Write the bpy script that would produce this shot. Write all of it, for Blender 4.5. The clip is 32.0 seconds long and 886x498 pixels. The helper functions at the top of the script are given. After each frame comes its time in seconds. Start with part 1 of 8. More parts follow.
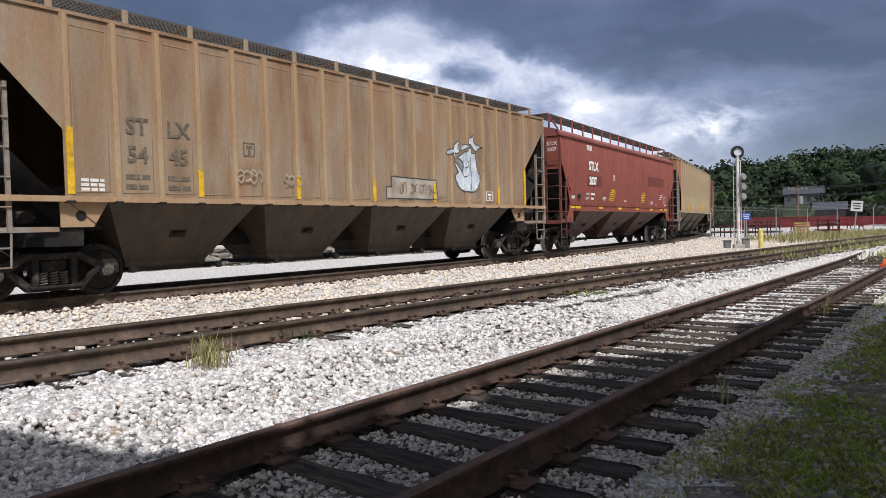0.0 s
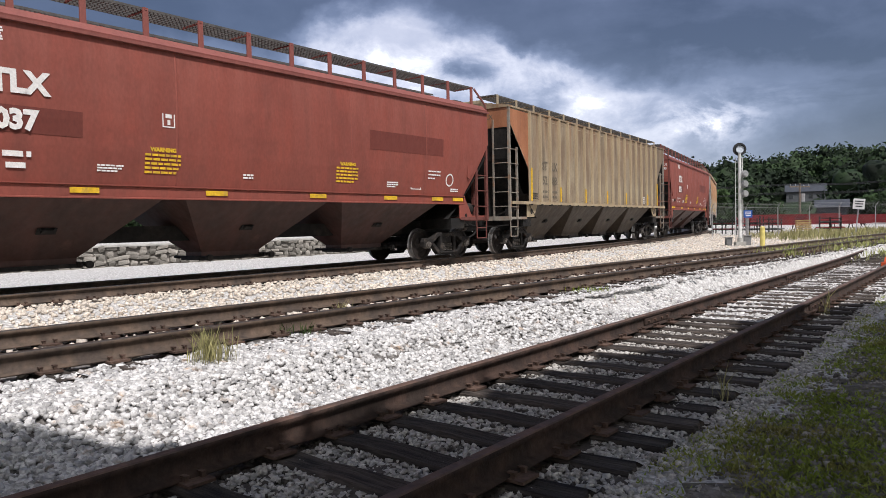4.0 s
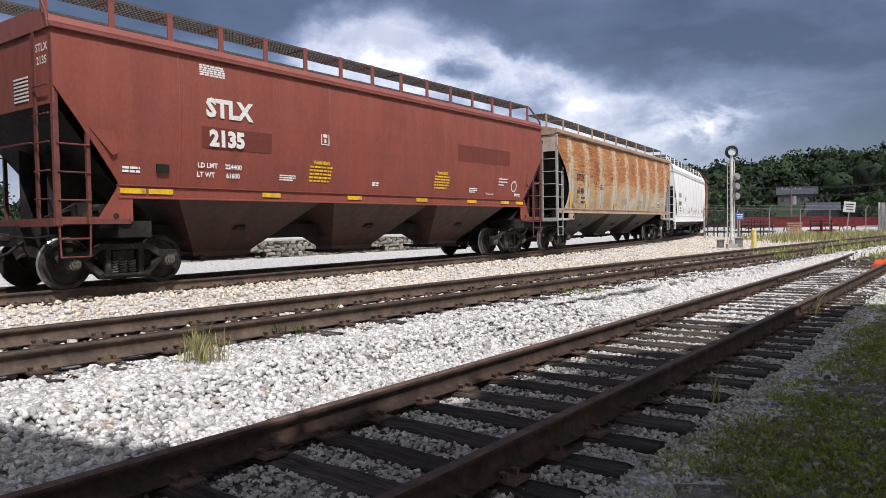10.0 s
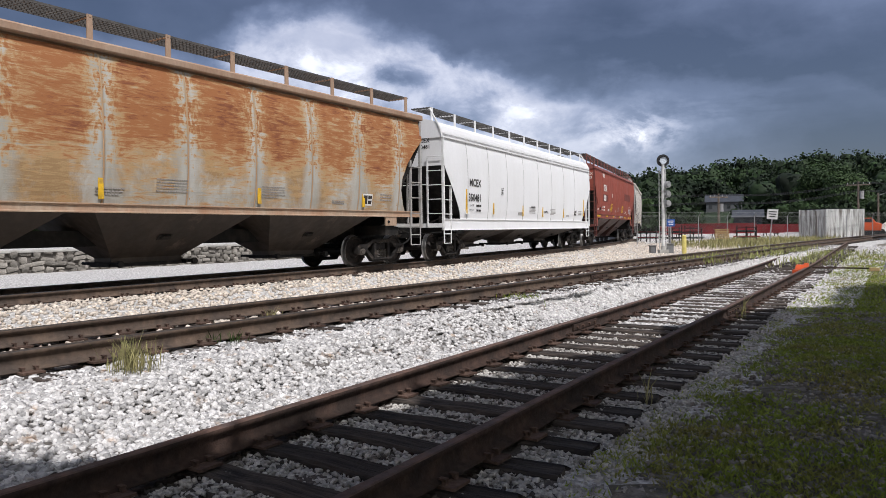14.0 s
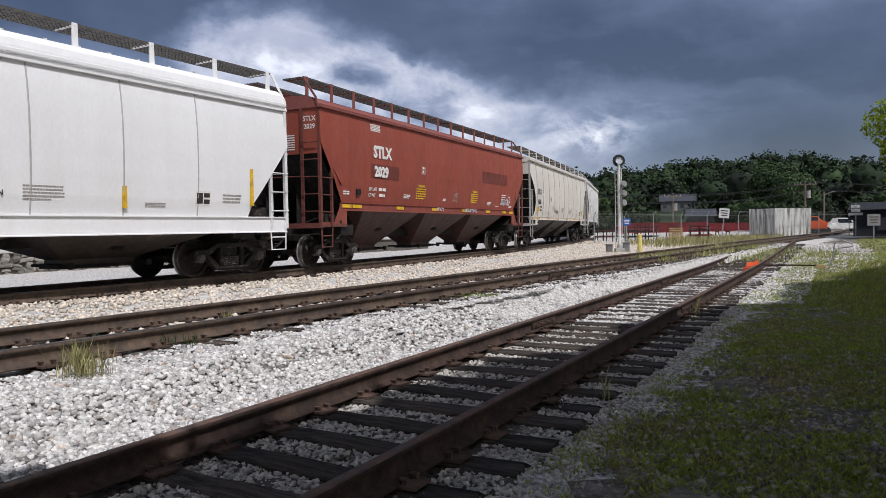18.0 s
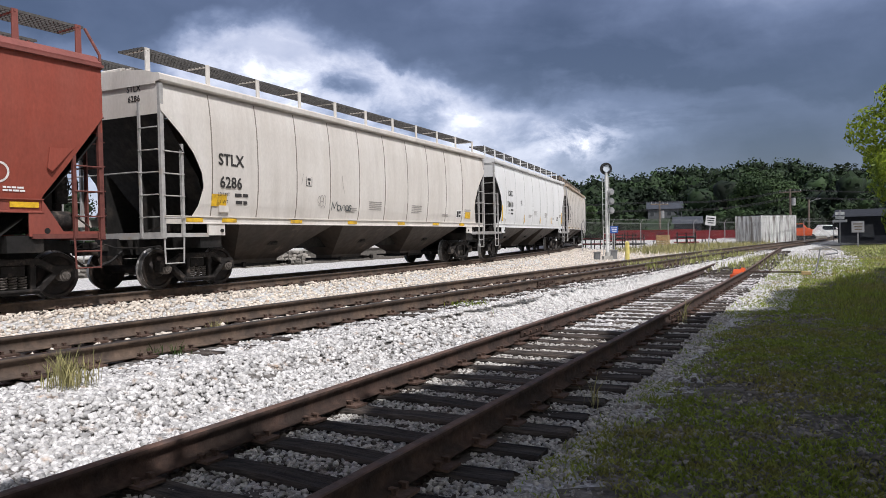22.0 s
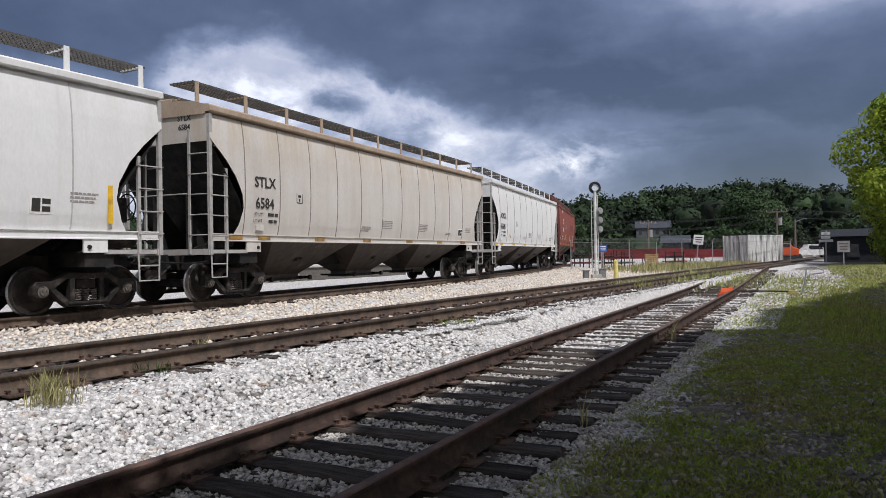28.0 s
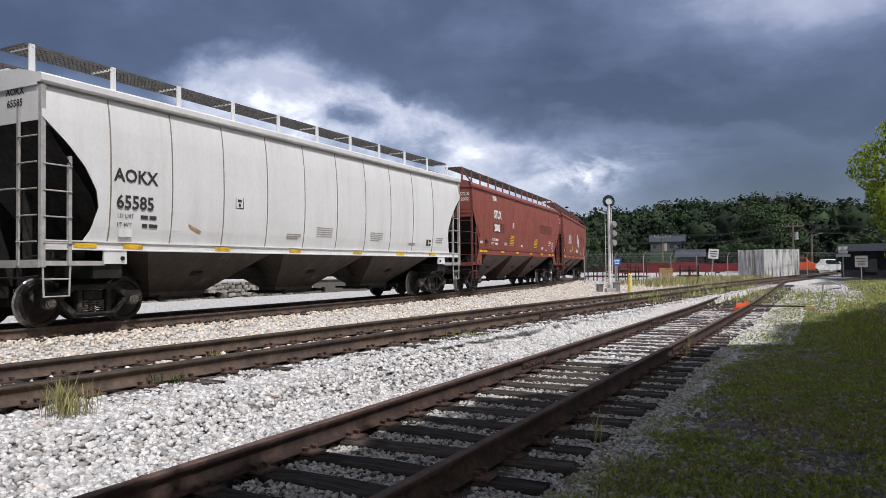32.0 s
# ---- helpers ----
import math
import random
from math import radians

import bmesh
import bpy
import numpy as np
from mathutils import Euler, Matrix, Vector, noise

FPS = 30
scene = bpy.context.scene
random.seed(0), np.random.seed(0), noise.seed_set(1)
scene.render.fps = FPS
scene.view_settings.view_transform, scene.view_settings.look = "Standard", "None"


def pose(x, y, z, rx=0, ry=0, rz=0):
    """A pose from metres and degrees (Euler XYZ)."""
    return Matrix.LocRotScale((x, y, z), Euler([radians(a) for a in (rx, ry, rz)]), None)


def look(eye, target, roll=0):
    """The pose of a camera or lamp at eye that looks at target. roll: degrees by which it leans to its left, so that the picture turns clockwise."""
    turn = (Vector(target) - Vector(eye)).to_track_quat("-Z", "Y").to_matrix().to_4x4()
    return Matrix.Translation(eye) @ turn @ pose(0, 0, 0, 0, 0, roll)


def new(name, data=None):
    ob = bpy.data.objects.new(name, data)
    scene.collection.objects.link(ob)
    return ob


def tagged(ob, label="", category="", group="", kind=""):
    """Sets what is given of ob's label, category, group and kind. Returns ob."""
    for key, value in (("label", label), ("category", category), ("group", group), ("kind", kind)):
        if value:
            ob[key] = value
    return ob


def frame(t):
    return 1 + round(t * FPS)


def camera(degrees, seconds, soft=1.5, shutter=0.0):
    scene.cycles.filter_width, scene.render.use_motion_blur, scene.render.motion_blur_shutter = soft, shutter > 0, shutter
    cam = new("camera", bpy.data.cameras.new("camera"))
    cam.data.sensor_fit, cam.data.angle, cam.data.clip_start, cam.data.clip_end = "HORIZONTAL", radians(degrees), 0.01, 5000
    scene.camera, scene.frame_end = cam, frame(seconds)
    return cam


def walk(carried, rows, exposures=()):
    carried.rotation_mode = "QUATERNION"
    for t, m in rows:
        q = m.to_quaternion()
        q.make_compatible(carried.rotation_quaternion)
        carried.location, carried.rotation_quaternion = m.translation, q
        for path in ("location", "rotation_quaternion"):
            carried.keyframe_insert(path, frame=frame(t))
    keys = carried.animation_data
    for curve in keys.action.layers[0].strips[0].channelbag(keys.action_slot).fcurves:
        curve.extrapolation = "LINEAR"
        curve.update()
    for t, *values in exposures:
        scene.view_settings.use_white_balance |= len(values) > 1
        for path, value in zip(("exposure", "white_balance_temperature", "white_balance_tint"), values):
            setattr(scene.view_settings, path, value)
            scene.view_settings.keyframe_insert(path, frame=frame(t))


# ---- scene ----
# ======== camera and its walk: one standing place, a slow hand-held pan ========
L_LENS = 64.1
EYE = (0.0, 0.0, 0.95)          # z = 0 is the top of the rails of the two far tracks
TURNS = [
(0, 88.40, 1.55, 8.84), (0.5, 88.27, 1.46, 8.36), (1, 88.06, 1.56, 8.61), (1.5, 88.47, 1.60, 8.06), (2, 88.36, 1.35, 8.52),
(2.5, 88.57, 1.37, 8.51), (3, 88.14, 1.28, 8.61), (3.5, 88.09, 1.26, 8.78), (5.5, 87.79, 0.98, 9.28), (6, 87.95, 1.03, 8.97),
(6.5, 88.05, 1.05, 9.39), (7, 86.96, 0.67, 8.59), (7.5, 87.00, 1.11, 8.36), (8, 87.56, 0.86, 8.17), (8.5, 87.64, 0.78, 8.46),
(9, 87.69, 1.07, 8.43), (9.5, 87.67, 1.03, 7.88), (10, 88.11, 0.96, 8.38), (10.5, 88.73, 0.85, 7.53), (11, 88.59, 0.98, 7.23),
(11.5, 88.42, 0.96, 6.70), (12, 88.59, 1.30, 6.01), (12.5, 88.56, 1.33, 5.38), (13, 88.78, 1.22, 4.32), (13.5, 88.47, 0.96, 3.61),
(14, 88.49, 0.82, 3.48), (14.5, 88.88, 0.73, 2.69), (16.5, 89.93, 0.69, 1.04), (17, 89.44, 0.73, 0.86), (17.5, 88.59, 0.74, 0.04),
(18, 88.41, 1.02, 0.19), (18.5, 88.43, 0.80, -0.18), (19, 89.00, 0.65, -0.01), (19.5, 88.87, 1.30, -0.10), (20, 88.90, 1.14, -0.57),
(20.5, 88.94, 1.21, -0.65), (21, 89.03, 1.23, -0.57), (21.5, 89.13, 1.19, -1.25), (22, 89.06, 1.22, -0.75), (22.5, 89.13, 1.28, -0.87),
(23, 89.12, 1.17, -1.38), (23.5, 89.64, 1.51, -0.85), (24, 89.42, 1.85, -0.98), (24.5, 89.72, 2.48, -0.42), (25, 89.31, 1.82, -0.97),
(25.5, 89.88, 1.53, -0.72), (27.5, 90.36, 0.74, -1.74), (28, 90.49, 0.96, -1.61), (28.5, 90.44, 0.65, -1.76), (29, 90.40, 0.93, -1.47),
(29.5, 90.56, 0.89, -0.93), (30, 90.43, 0.77, -0.24), (30.5, 90.41, 0.73, -0.38), (31, 90.56, 0.92, -0.34), (31.5, 91.23, 0.85, -0.49),
(32, 91.55, 0.67, -0.55)]
cam = camera(L_LENS, 32.0, soft=0.7)
# the camera's own exposure drifts as bright and dark cars pass: seconds, stops
LEVELS = [(0, -0.02), (2, 0.0), (8, 0.01), (13, -0.05), (14.5, -0.25), (16.5, -0.55), (17, -0.56), (19, -0.04), (21, 0.06), (23, -0.18), (25, -0.22), (29, -0.25), (32, -0.2)]
walk(cam, [(t, pose(*EYE, rx, ry, rz)) for t, rx, ry, rz in TURNS], [(t, e, 6330 if t < 14 else 6220, 12.0) for t, e in LEVELS])

# ======== world, sun, exposure ========
SUN_EL, SUN_AZ = 56.0, 146.0     # azimuth clockwise from +y
scene.view_settings.exposure = 0.0


def make_world():
    w = bpy.data.worlds.new("world")
    scene.world = w
    w.use_nodes = True
    nt = w.node_tree
    nt.nodes.clear()
    N = lambda k: nt.nodes.new(k)
    K = nt.links.new
    out, bg, add = N("ShaderNodeOutputWorld"), N("ShaderNodeBackground"), N("ShaderNodeAddShader")
    bg2 = N("ShaderNodeBackground")
    sky = N("ShaderNodeTexSky")
    sky.sky_type, sky.sun_disc = "NISHITA", False
    sky.sun_elevation, sky.sun_rotation = radians(SUN_EL), radians(SUN_AZ)
    K(sky.outputs[0], bg2.inputs[0])
    bg2.inputs[1].default_value = 0.03
    tc = N("ShaderNodeTexCoord")
    sep = N("ShaderNodeSeparateXYZ")
    K(tc.outputs["Generated"], sep.inputs[0])

    def math_(op, a, b=None, c=None):
        n = N("ShaderNodeMath")
        n.operation = op
        for i, v in enumerate((a, b, c)):
            if v is None:
                continue
            if isinstance(v, (int, float)):
                n.inputs[i].default_value = v
            else:
                K(v, n.inputs[i])
        return n.outputs[0]

    # cloud billows: noise over the sky's directions, flattened so that they lie in layers
    def noise_(scale, detail, rough, off, dist=0.0, flat=2.2):
        mp = N("ShaderNodeMapping")
        mp.inputs["Location"].default_value, mp.inputs["Scale"].default_value = off, (1, 1, flat)
        K(tc.outputs["Generated"], mp.inputs[0])
        n = N("ShaderNodeTexNoise")
        n.inputs["Scale"].default_value, n.inputs["Detail"].default_value = scale, detail
        n.inputs["Roughness"].default_value, n.inputs["Distortion"].default_value = rough, dist
        K(mp.outputs[0], n.inputs["Vector"])
        return n.outputs["Fac"]

    big, fine = noise_(3.0, 3, 0.5, (3.1, 1.7, 0.3), 0.0, 1.6), noise_(8.0, 10, 0.55, (0.4, 5.2, 0.7), 0.1, 1.5)
    # a soft patch: az, el, widths (degrees)
    def lobe(az, el, wa, we, tilt=0.0):
        a0, e0 = radians(az), radians(el)
        d = Vector((math.sin(a0) * math.cos(e0), math.cos(a0) * math.cos(e0), math.sin(e0)))
        r = Vector((math.cos(a0), -math.sin(a0), 0))
        up = r.cross(d)
        r, up = r * math.cos(radians(tilt)) + up * math.sin(radians(tilt)), up * math.cos(radians(tilt)) - r * math.sin(radians(tilt))

        def dot(vec, width):
            dn = N("ShaderNodeVectorMath")
            dn.operation = "DOT_PRODUCT"
            dn.inputs[1].default_value = vec
            K(tc.outputs["Generated"], dn.inputs[0])
            q = math_("DIVIDE", dn.outputs["Value"], math.sin(radians(width)))
            return math_("MULTIPLY", q, q)
        front = N("ShaderNodeVectorMath")
        front.operation = "DOT_PRODUCT"
        front.inputs[1].default_value = d
        K(tc.outputs["Generated"], front.inputs[0])
        g = math_("POWER", 2.718, math_("MULTIPLY", math_("ADD", dot(r, wa), dot(up, we)), -1.0))
        return math_("MULTIPLY", g, math_("GREATER_THAN", front.outputs["Value"], 0.0))

    puff = noise_(11.0, 9, 0.60, (1.4, 2.2, 4.7), 0.25, 1.5)
    az = math_("MULTIPLY", math_("ARCTAN2", sep.outputs[0], sep.outputs[1]), 57.2958)
    el = math_("MULTIPLY", math_("ARCSINE", sep.outputs[2]), 57.2958)

    def along(pairs, scale):
        """A value that changes with the azimuth: pairs of degrees and value."""
        n = N("ShaderNodeValToRGB")
        K(math_("DIVIDE", math_("ADD", az, 180.0), 360.0), n.inputs[0])
        e = n.color_ramp.elements
        e[0].position, e[0].color = 0.0, [pairs[0][1] / scale] * 3 + [1]
        e[1].position, e[1].color = 1.0, [pairs[-1][1] / scale] * 3 + [1]
        for d, v in pairs[1:-1]:
            q = e.new((d + 180) / 360)
            q.color = [v / scale] * 3 + [1]
        return math_("MULTIPLY", n.outputs[0], scale)

    def step(v, p0, p1, v0, v1):
        n = N("ShaderNodeMapRange")
        n.interpolation_type = "SMOOTHSTEP"
        n.inputs[1].default_value, n.inputs[2].default_value, n.inputs[3].default_value, n.inputs[4].default_value = p0, p1, v0, v1
        K(v, n.inputs[0])
        return n.outputs[0]

    wob = math_("ADD", math_("MULTIPLY", math_("SUBTRACT", fine, 0.5), 9.0), math_("MULTIPLY", math_("SUBTRACT", puff, 0.5), 3.2))
    # lower edge of the storm cloud, by azimuth
    edge = along(((-180, 16), (-60, 17), (-30, 13), (-22, 12), (-18, 16), (-12, 17.4), (-8.7, 16.2), (-2.4, 14.0), (4.9, 11.8), (11.2, 10.8), (23.8, 9.8), (32, 8.4), (60, 10), (180, 16)), 30.0)
    h = math_("ADD", math_("SUBTRACT", el, edge), wob)
    lit = along(((-180, 0.25), (-50, 0.16), (-26, 0.20), (-20, 0.32), (-15, 0.47), (-4, 0.49), (3, 0.45), (6, 0.36), (13, 0.21), (18, 0.12), (28, 0.03), (40, 0.02), (180, 0.25)), 1.0)
    k = math_("ADD", math_("MULTIPLY", math_("SUBTRACT", big, 0.5), 0.55), math_("MULTIPLY", math_("SUBTRACT", fine, 0.5), 0.50))
    k = math_("ADD", k, 0.42)
    # below the edge: piled bright cloud; above it: the dark base, paler again higher up
    billow = math_("ADD", 0.66, step(puff, 0.36, 0.66, -0.20, 0.50))
    k = math_("ADD", k, math_("MULTIPLY", math_("MULTIPLY", lit, billow), step(h, -1.4, 0.2, 1.0, 0.0)))
    k = math_("ADD", k, step(h, -0.3, 1.6, 0.0, -0.28))
    k = math_("ADD", k, step(h, 3.0, 12.0, 0.0, 0.10))
    k = math_("SUBTRACT", k, math_("MULTIPLY", lobe(29, 5.2, 9, 2.6), 0.34))
    k = math_("SUBTRACT", k, math_("MULTIPLY", lobe(-7.4, 12.1, 2.0, 0.75, -10), step(fine, 0.38, 0.60, 0.34, 0.0)))
    # the heavy core of the storm, rolls under it, and the paler deck over the yard
    roll = noise_(5.5, 8, 0.58, (6.3, 0.9, 2.1), 0.35, 3.4)
    k = math_("SUBTRACT", k, math_("MULTIPLY", lobe(15, 13.2, 15, 3.6, -7), step(roll, 0.34, 0.66, 0.25, 0.02)))
    k = math_("ADD", k, math_("MULTIPLY", lobe(17, 8.2, 8, 1.5, -3), step(roll, 0.40, 0.62, 0.02, 0.16)))
    k = math_("ADD", k, math_("MULTIPLY", lobe(27, 18.5, 12, 3.0, -4), 0.38))
    k = math_("ADD", k, math_("MULTIPLY", lobe(11.8, 7.3, 3.0, 1.4, 4), step(puff, 0.42, 0.60, 0.0, 0.46)))
    k = math_("SUBTRACT", k, math_("MULTIPLY", lobe(25, 7.4, 11, 3.4, -4), 0.22))
    # unseen sky: thick deck overhead darkened for contrast, broken bright cloud sunward for fill
    k = math_("ADD", k, step(sep.outputs[2], 0.42, 0.75, 0.0, -0.16))
    back = N("ShaderNodeVectorMath")
    back.operation = "DOT_PRODUCT"
    back.inputs[1].default_value = (math.sin(radians(SUN_AZ)), math.cos(radians(SUN_AZ)), 0.35)
    K(tc.outputs["Generated"], back.inputs[0])
    k = math_("ADD", k, step(back.outputs["Value"], 0.10, 0.85, 0.0, 0.54))
    ramp = N("ShaderNodeValToRGB")
    K(k, ramp.inputs[0])
    els = ramp.color_ramp.elements
    els[0].position, els[0].color = 0.0, (0.042, 0.052, 0.098, 1)
    els[1].position, els[1].color = 1.0, (1.15, 1.15, 1.22, 1)
    for pos, col in ((0.20, (0.082, 0.098, 0.165, 1)), (0.38, (0.148, 0.176, 0.275, 1)), (0.52, (0.245, 0.280, 0.40, 1)), (0.64, (0.44, 0.47, 0.60, 1)), (0.80, (0.68, 0.69, 0.79, 1)), (0.88, (0.78, 0.785, 0.87, 1))):
        e = els.new(pos)
        e.color = col
    # broken clouds about the sun, out of view, whitened so the fill is neutral
    warm = N("ShaderNodeMix")
    warm.data_type = "RGBA"
    K(step(back.outputs["Value"], 0.05, 0.75, 0.0, 0.85), warm.inputs[0])
    K(ramp.outputs[0], warm.inputs[6])
    warm.inputs[7].default_value = (0.86, 0.825, 0.76, 1)
    K(warm.outputs[2], bg.inputs[0])
    bg.inputs[1].default_value = 0.92
    K(bg.outputs[0], add.inputs[0])
    K(bg2.outputs[0], add.inputs[1])
    K(add.outputs[0], out.inputs[0])


make_world()
sun = new("sun", bpy.data.lights.new("sun", "SUN"))
sun.data.energy, sun.data.angle, sun.data.color = 4.4, radians(0.6), (1.0, 0.965, 0.935)
_a, _e = radians(SUN_AZ), radians(SUN_EL)
SUN_DIR = Vector((math.sin(_a) * math.cos(_e), math.cos(_a) * math.cos(_e), math.sin(_e)))
sun.matrix_world = look(SUN_DIR * 60, (0, 0, 0))


# ======== materials ========
def mat(name, col, rough=0.7, metal=0.0, var=0.25, scale=6.0, col2=None, fac2=(0.5, 0.62), scale2=1.5, stretch=(1, 1, 1),
        bump=0.15, bscale=40.0, island=0.0, rnd=0.0, spec=0.35):
    """Two-scale procedural surface: base colour with grain, patches of col2, and fine relief, in metres."""
    m = bpy.data.materials.new(name)
    m.use_nodes = True
    nt = m.node_tree
    b = nt.nodes["Principled BSDF"]
    N, K = nt.nodes.new, nt.links.new
    tc = N("ShaderNodeTexCoord")
    mp = N("ShaderNodeMapping")
    mp.inputs["Scale"].default_value = stretch
    K(tc.outputs["Object"], mp.inputs[0])

    def noi(s, d=5, r=0.6):
        n = N("ShaderNodeTexNoise")
        n.inputs["Scale"].default_value, n.inputs["Detail"].default_value, n.inputs["Roughness"].default_value = s, d, r
        K(mp.outputs[0], n.inputs["Vector"])
        return n.outputs["Fac"]

    def mix(kind, f, a, c):
        n = N("ShaderNodeMix")
        n.data_type, n.blend_type = "RGBA", kind
        for s, val in ((n.inputs[0], f), (n.inputs[6], a), (n.inputs[7], c)):
            if isinstance(val, (int, float)):
                s.default_value = val
            elif isinstance(val, tuple):
                s.default_value = (*val[:3], 1)
            else:
                K(val, s)
        return n.outputs[2]

    def ramp(f, p0, p1, v0=0.0, v1=1.0):
        n = N("ShaderNodeMapRange")
        n.inputs[1].default_value, n.inputs[2].default_value, n.inputs[3].default_value, n.inputs[4].default_value = p0, p1, v0, v1
        K(f, n.inputs[0])
        return n.outputs[0]

    c = tuple(col)
    if col2:
        c = mix("MIX", ramp(noi(scale2), *fac2), c, tuple(col2))
    g = ramp(noi(scale), 0.3, 0.7, 1 - var, 1 + var)
    gc = N("ShaderNodeCombineColor")
    for i in range(3):
        K(g, gc.inputs[i])
    c = mix("MULTIPLY", 1.0, c, gc.outputs[0])
    if island or rnd:
        src = N("ShaderNodeNewGeometry").outputs["Random Per Island"] if island else N("ShaderNodeObjectInfo").outputs["Random"]
        a = island or rnd
        q = ramp(src, 0, 1, 1 - a, 1 + a)
        gc = N("ShaderNodeCombineColor")
        for i in range(3):
            K(q, gc.inputs[i])
        c = mix("MULTIPLY", 1.0, c, gc.outputs[0])
    K(c, b.inputs["Base Color"])
    b.inputs["Metallic"].default_value = metal
    b.inputs["Specular IOR Level"].default_value = spec
    K(ramp(noi(scale * 1.7), 0.3, 0.7, max(rough - 0.12, 0.05), min(rough + 0.12, 1)), b.inputs["Roughness"])
    if bump:
        bp = N("ShaderNodeBump")
        bp.inputs["Strength"].default_value, bp.inputs["Distance"].default_value = bump, 0.02
        K(noi(bscale, 4), bp.inputs["Height"])
        K(bp.outputs[0], b.inputs["Normal"])
    return m


def car_paint(name, col, dirt, dirt_amt=0.35, streak=None, streak_amt=0.0, streak_hi=4.2, streak_lo=1.5, rough=0.6, seams=0.0, var=0.10, mottle=None, mot=(0.55, 0.7), dark=None, dark_amt=0.0, panel=None, aft=None):
    """Weathered paint of a hopper car: broad grime, streaks that run down, stronger towards the roof, and rust patches."""
    m = bpy.data.materials.new(name)
    m.use_nodes = True
    nt = m.node_tree
    b = nt.nodes["Principled BSDF"]
    N, K = nt.nodes.new, nt.links.new
    tc = N("ShaderNodeTexCoord")

    def noi(s, stretch, d=5, r=0.6, off=(0, 0, 0), dist=0.0):
        mp = N("ShaderNodeMapping")
        mp.inputs["Scale"].default_value, mp.inputs["Location"].default_value = stretch, off
        K(tc.outputs["Object"], mp.inputs[0])
        n = N("ShaderNodeTexNoise")
        n.inputs["Scale"].default_value, n.inputs["Detail"].default_value, n.inputs["Roughness"].default_value = s, d, r
        n.inputs["Distortion"].default_value = dist
        K(mp.outputs[0], n.inputs["Vector"])
        return n.outputs["Fac"]

    def rng(f, p0, p1, v0=0.0, v1=1.0):
        n = N("ShaderNodeMapRange")
        n.inputs[1].default_value, n.inputs[2].default_value, n.inputs[3].default_value, n.inputs[4].default_value = p0, p1, v0, v1
        K(f, n.inputs[0])
        return n.outputs[0]

    def mul(a, c):
        n = N("ShaderNodeMath")
        n.operation = "MULTIPLY"
        K(a, n.inputs[0])
        if isinstance(c, (int, float)):
            n.inputs[1].default_value = c
        else:
            K(c, n.inputs[1])
        return n.outputs[0]

    def mix(f, a, c, kind="MIX"):
        n = N("ShaderNodeMix")
        n.data_type, n.blend_type = "RGBA", kind
        for s, val in ((n.inputs[0], f), (n.inputs[6], a), (n.inputs[7], c)):
            if isinstance(val, (int, float)):
                s.default_value = val
            elif isinstance(val, tuple):
                s.default_value = (*val[:3], 1)
            else:
                K(val, s)
        return n.outputs[2]

    sx = N("ShaderNodeSeparateXYZ")
    K(tc.outputs["Object"], sx.inputs[0])
    c = mix(mul(rng(noi(1.1, (1, 1, 0.6)), 0.35, 0.72), dirt_amt), tuple(col), dirt)
    c = mix(mul(rng(noi(3.0, (1.0, 1.0, 0.10), 6), 0.42, 0.72), dirt_amt * 0.8), c, dirt)
    if mottle:
        c = mix(rng(noi(0.9, (1, 1, 0.8), 6, 0.65, (7, 3, 1)), *mot), c, mottle)
    if streak:
        high = rng(sx.outputs[2], streak_lo, streak_hi)
        f = mul(rng(noi(2.6, (1.0, 1.0, 0.14), 8, 0.68, (2, 9, 4), 0.35), 0.40, 0.62), high)
        c = mix(mul(f, streak_amt), c, streak)
    if dark:
        c = mix(mul(rng(noi(1.9, (1, 1, 0.12), 7, 0.65, (11, 2, 6)), 0.5, 0.7), dark_amt), c, dark)
    if aft:
        c = mix(mul(mul(rng(sx.outputs[0], aft[0], aft[1]), rng(noi(1.6, (1, 1, 0.3), 6, 0.62, (9, 1, 3)), 0.30, 0.55)), aft[3]), c, aft[2])
    if panel:      # every sheet between two posts has weathered in its own way, heaviest in its middle and under the eave
        q = N("ShaderNodeMath")
        q.operation = "SUBTRACT"
        K(sx.outputs[0], q.inputs[0])
        q.inputs[1].default_value = panel[0]
        q2 = N("ShaderNodeMath")
        q2.operation = "DIVIDE"
        K(q.outputs[0], q2.inputs[0])
        q2.inputs[1].default_value = panel[1]
        fl = N("ShaderNodeMath")
        fl.operation = "FLOOR"
        K(q2.outputs[0], fl.inputs[0])
        wn = N("ShaderNodeTexWhiteNoise")
        wn.noise_dimensions = "1D"
        K(fl.outputs[0], wn.inputs["W"])
        pp = N("ShaderNodeMath")
        pp.operation = "PINGPONG"
        K(q2.outputs[0], pp.inputs[0])
        pp.inputs[1].default_value = 0.5
        mid = mul(rng(pp.outputs[0], 0.10, 0.38), rng(noi(2.2, (1, 1, 0.35), 6, 0.6, (5, 5, 5)), 0.36, 0.62))
        c = mix(mul(mul(mid, rng(wn.outputs["Value"], 0.2, 1.0)), panel[3]), c, panel[2])
    g = rng(noi(22, (1, 1, 0.5), 4), 0.3, 0.7, 1 - var, 1 + var)
    gc = N("ShaderNodeCombineColor")
    for i in range(3):
        K(g, gc.inputs[i])
    c = mix(1.0, c, gc.outputs[0], "MULTIPLY")
    K(c, b.inputs["Base Color"])
    b.inputs["Specular IOR Level"].default_value = 0.3
    K(rng(noi(6, (1, 1, 0.4)), 0.3, 0.7, rough - 0.1, rough + 0.15), b.inputs["Roughness"])
    bp = N("ShaderNodeBump")
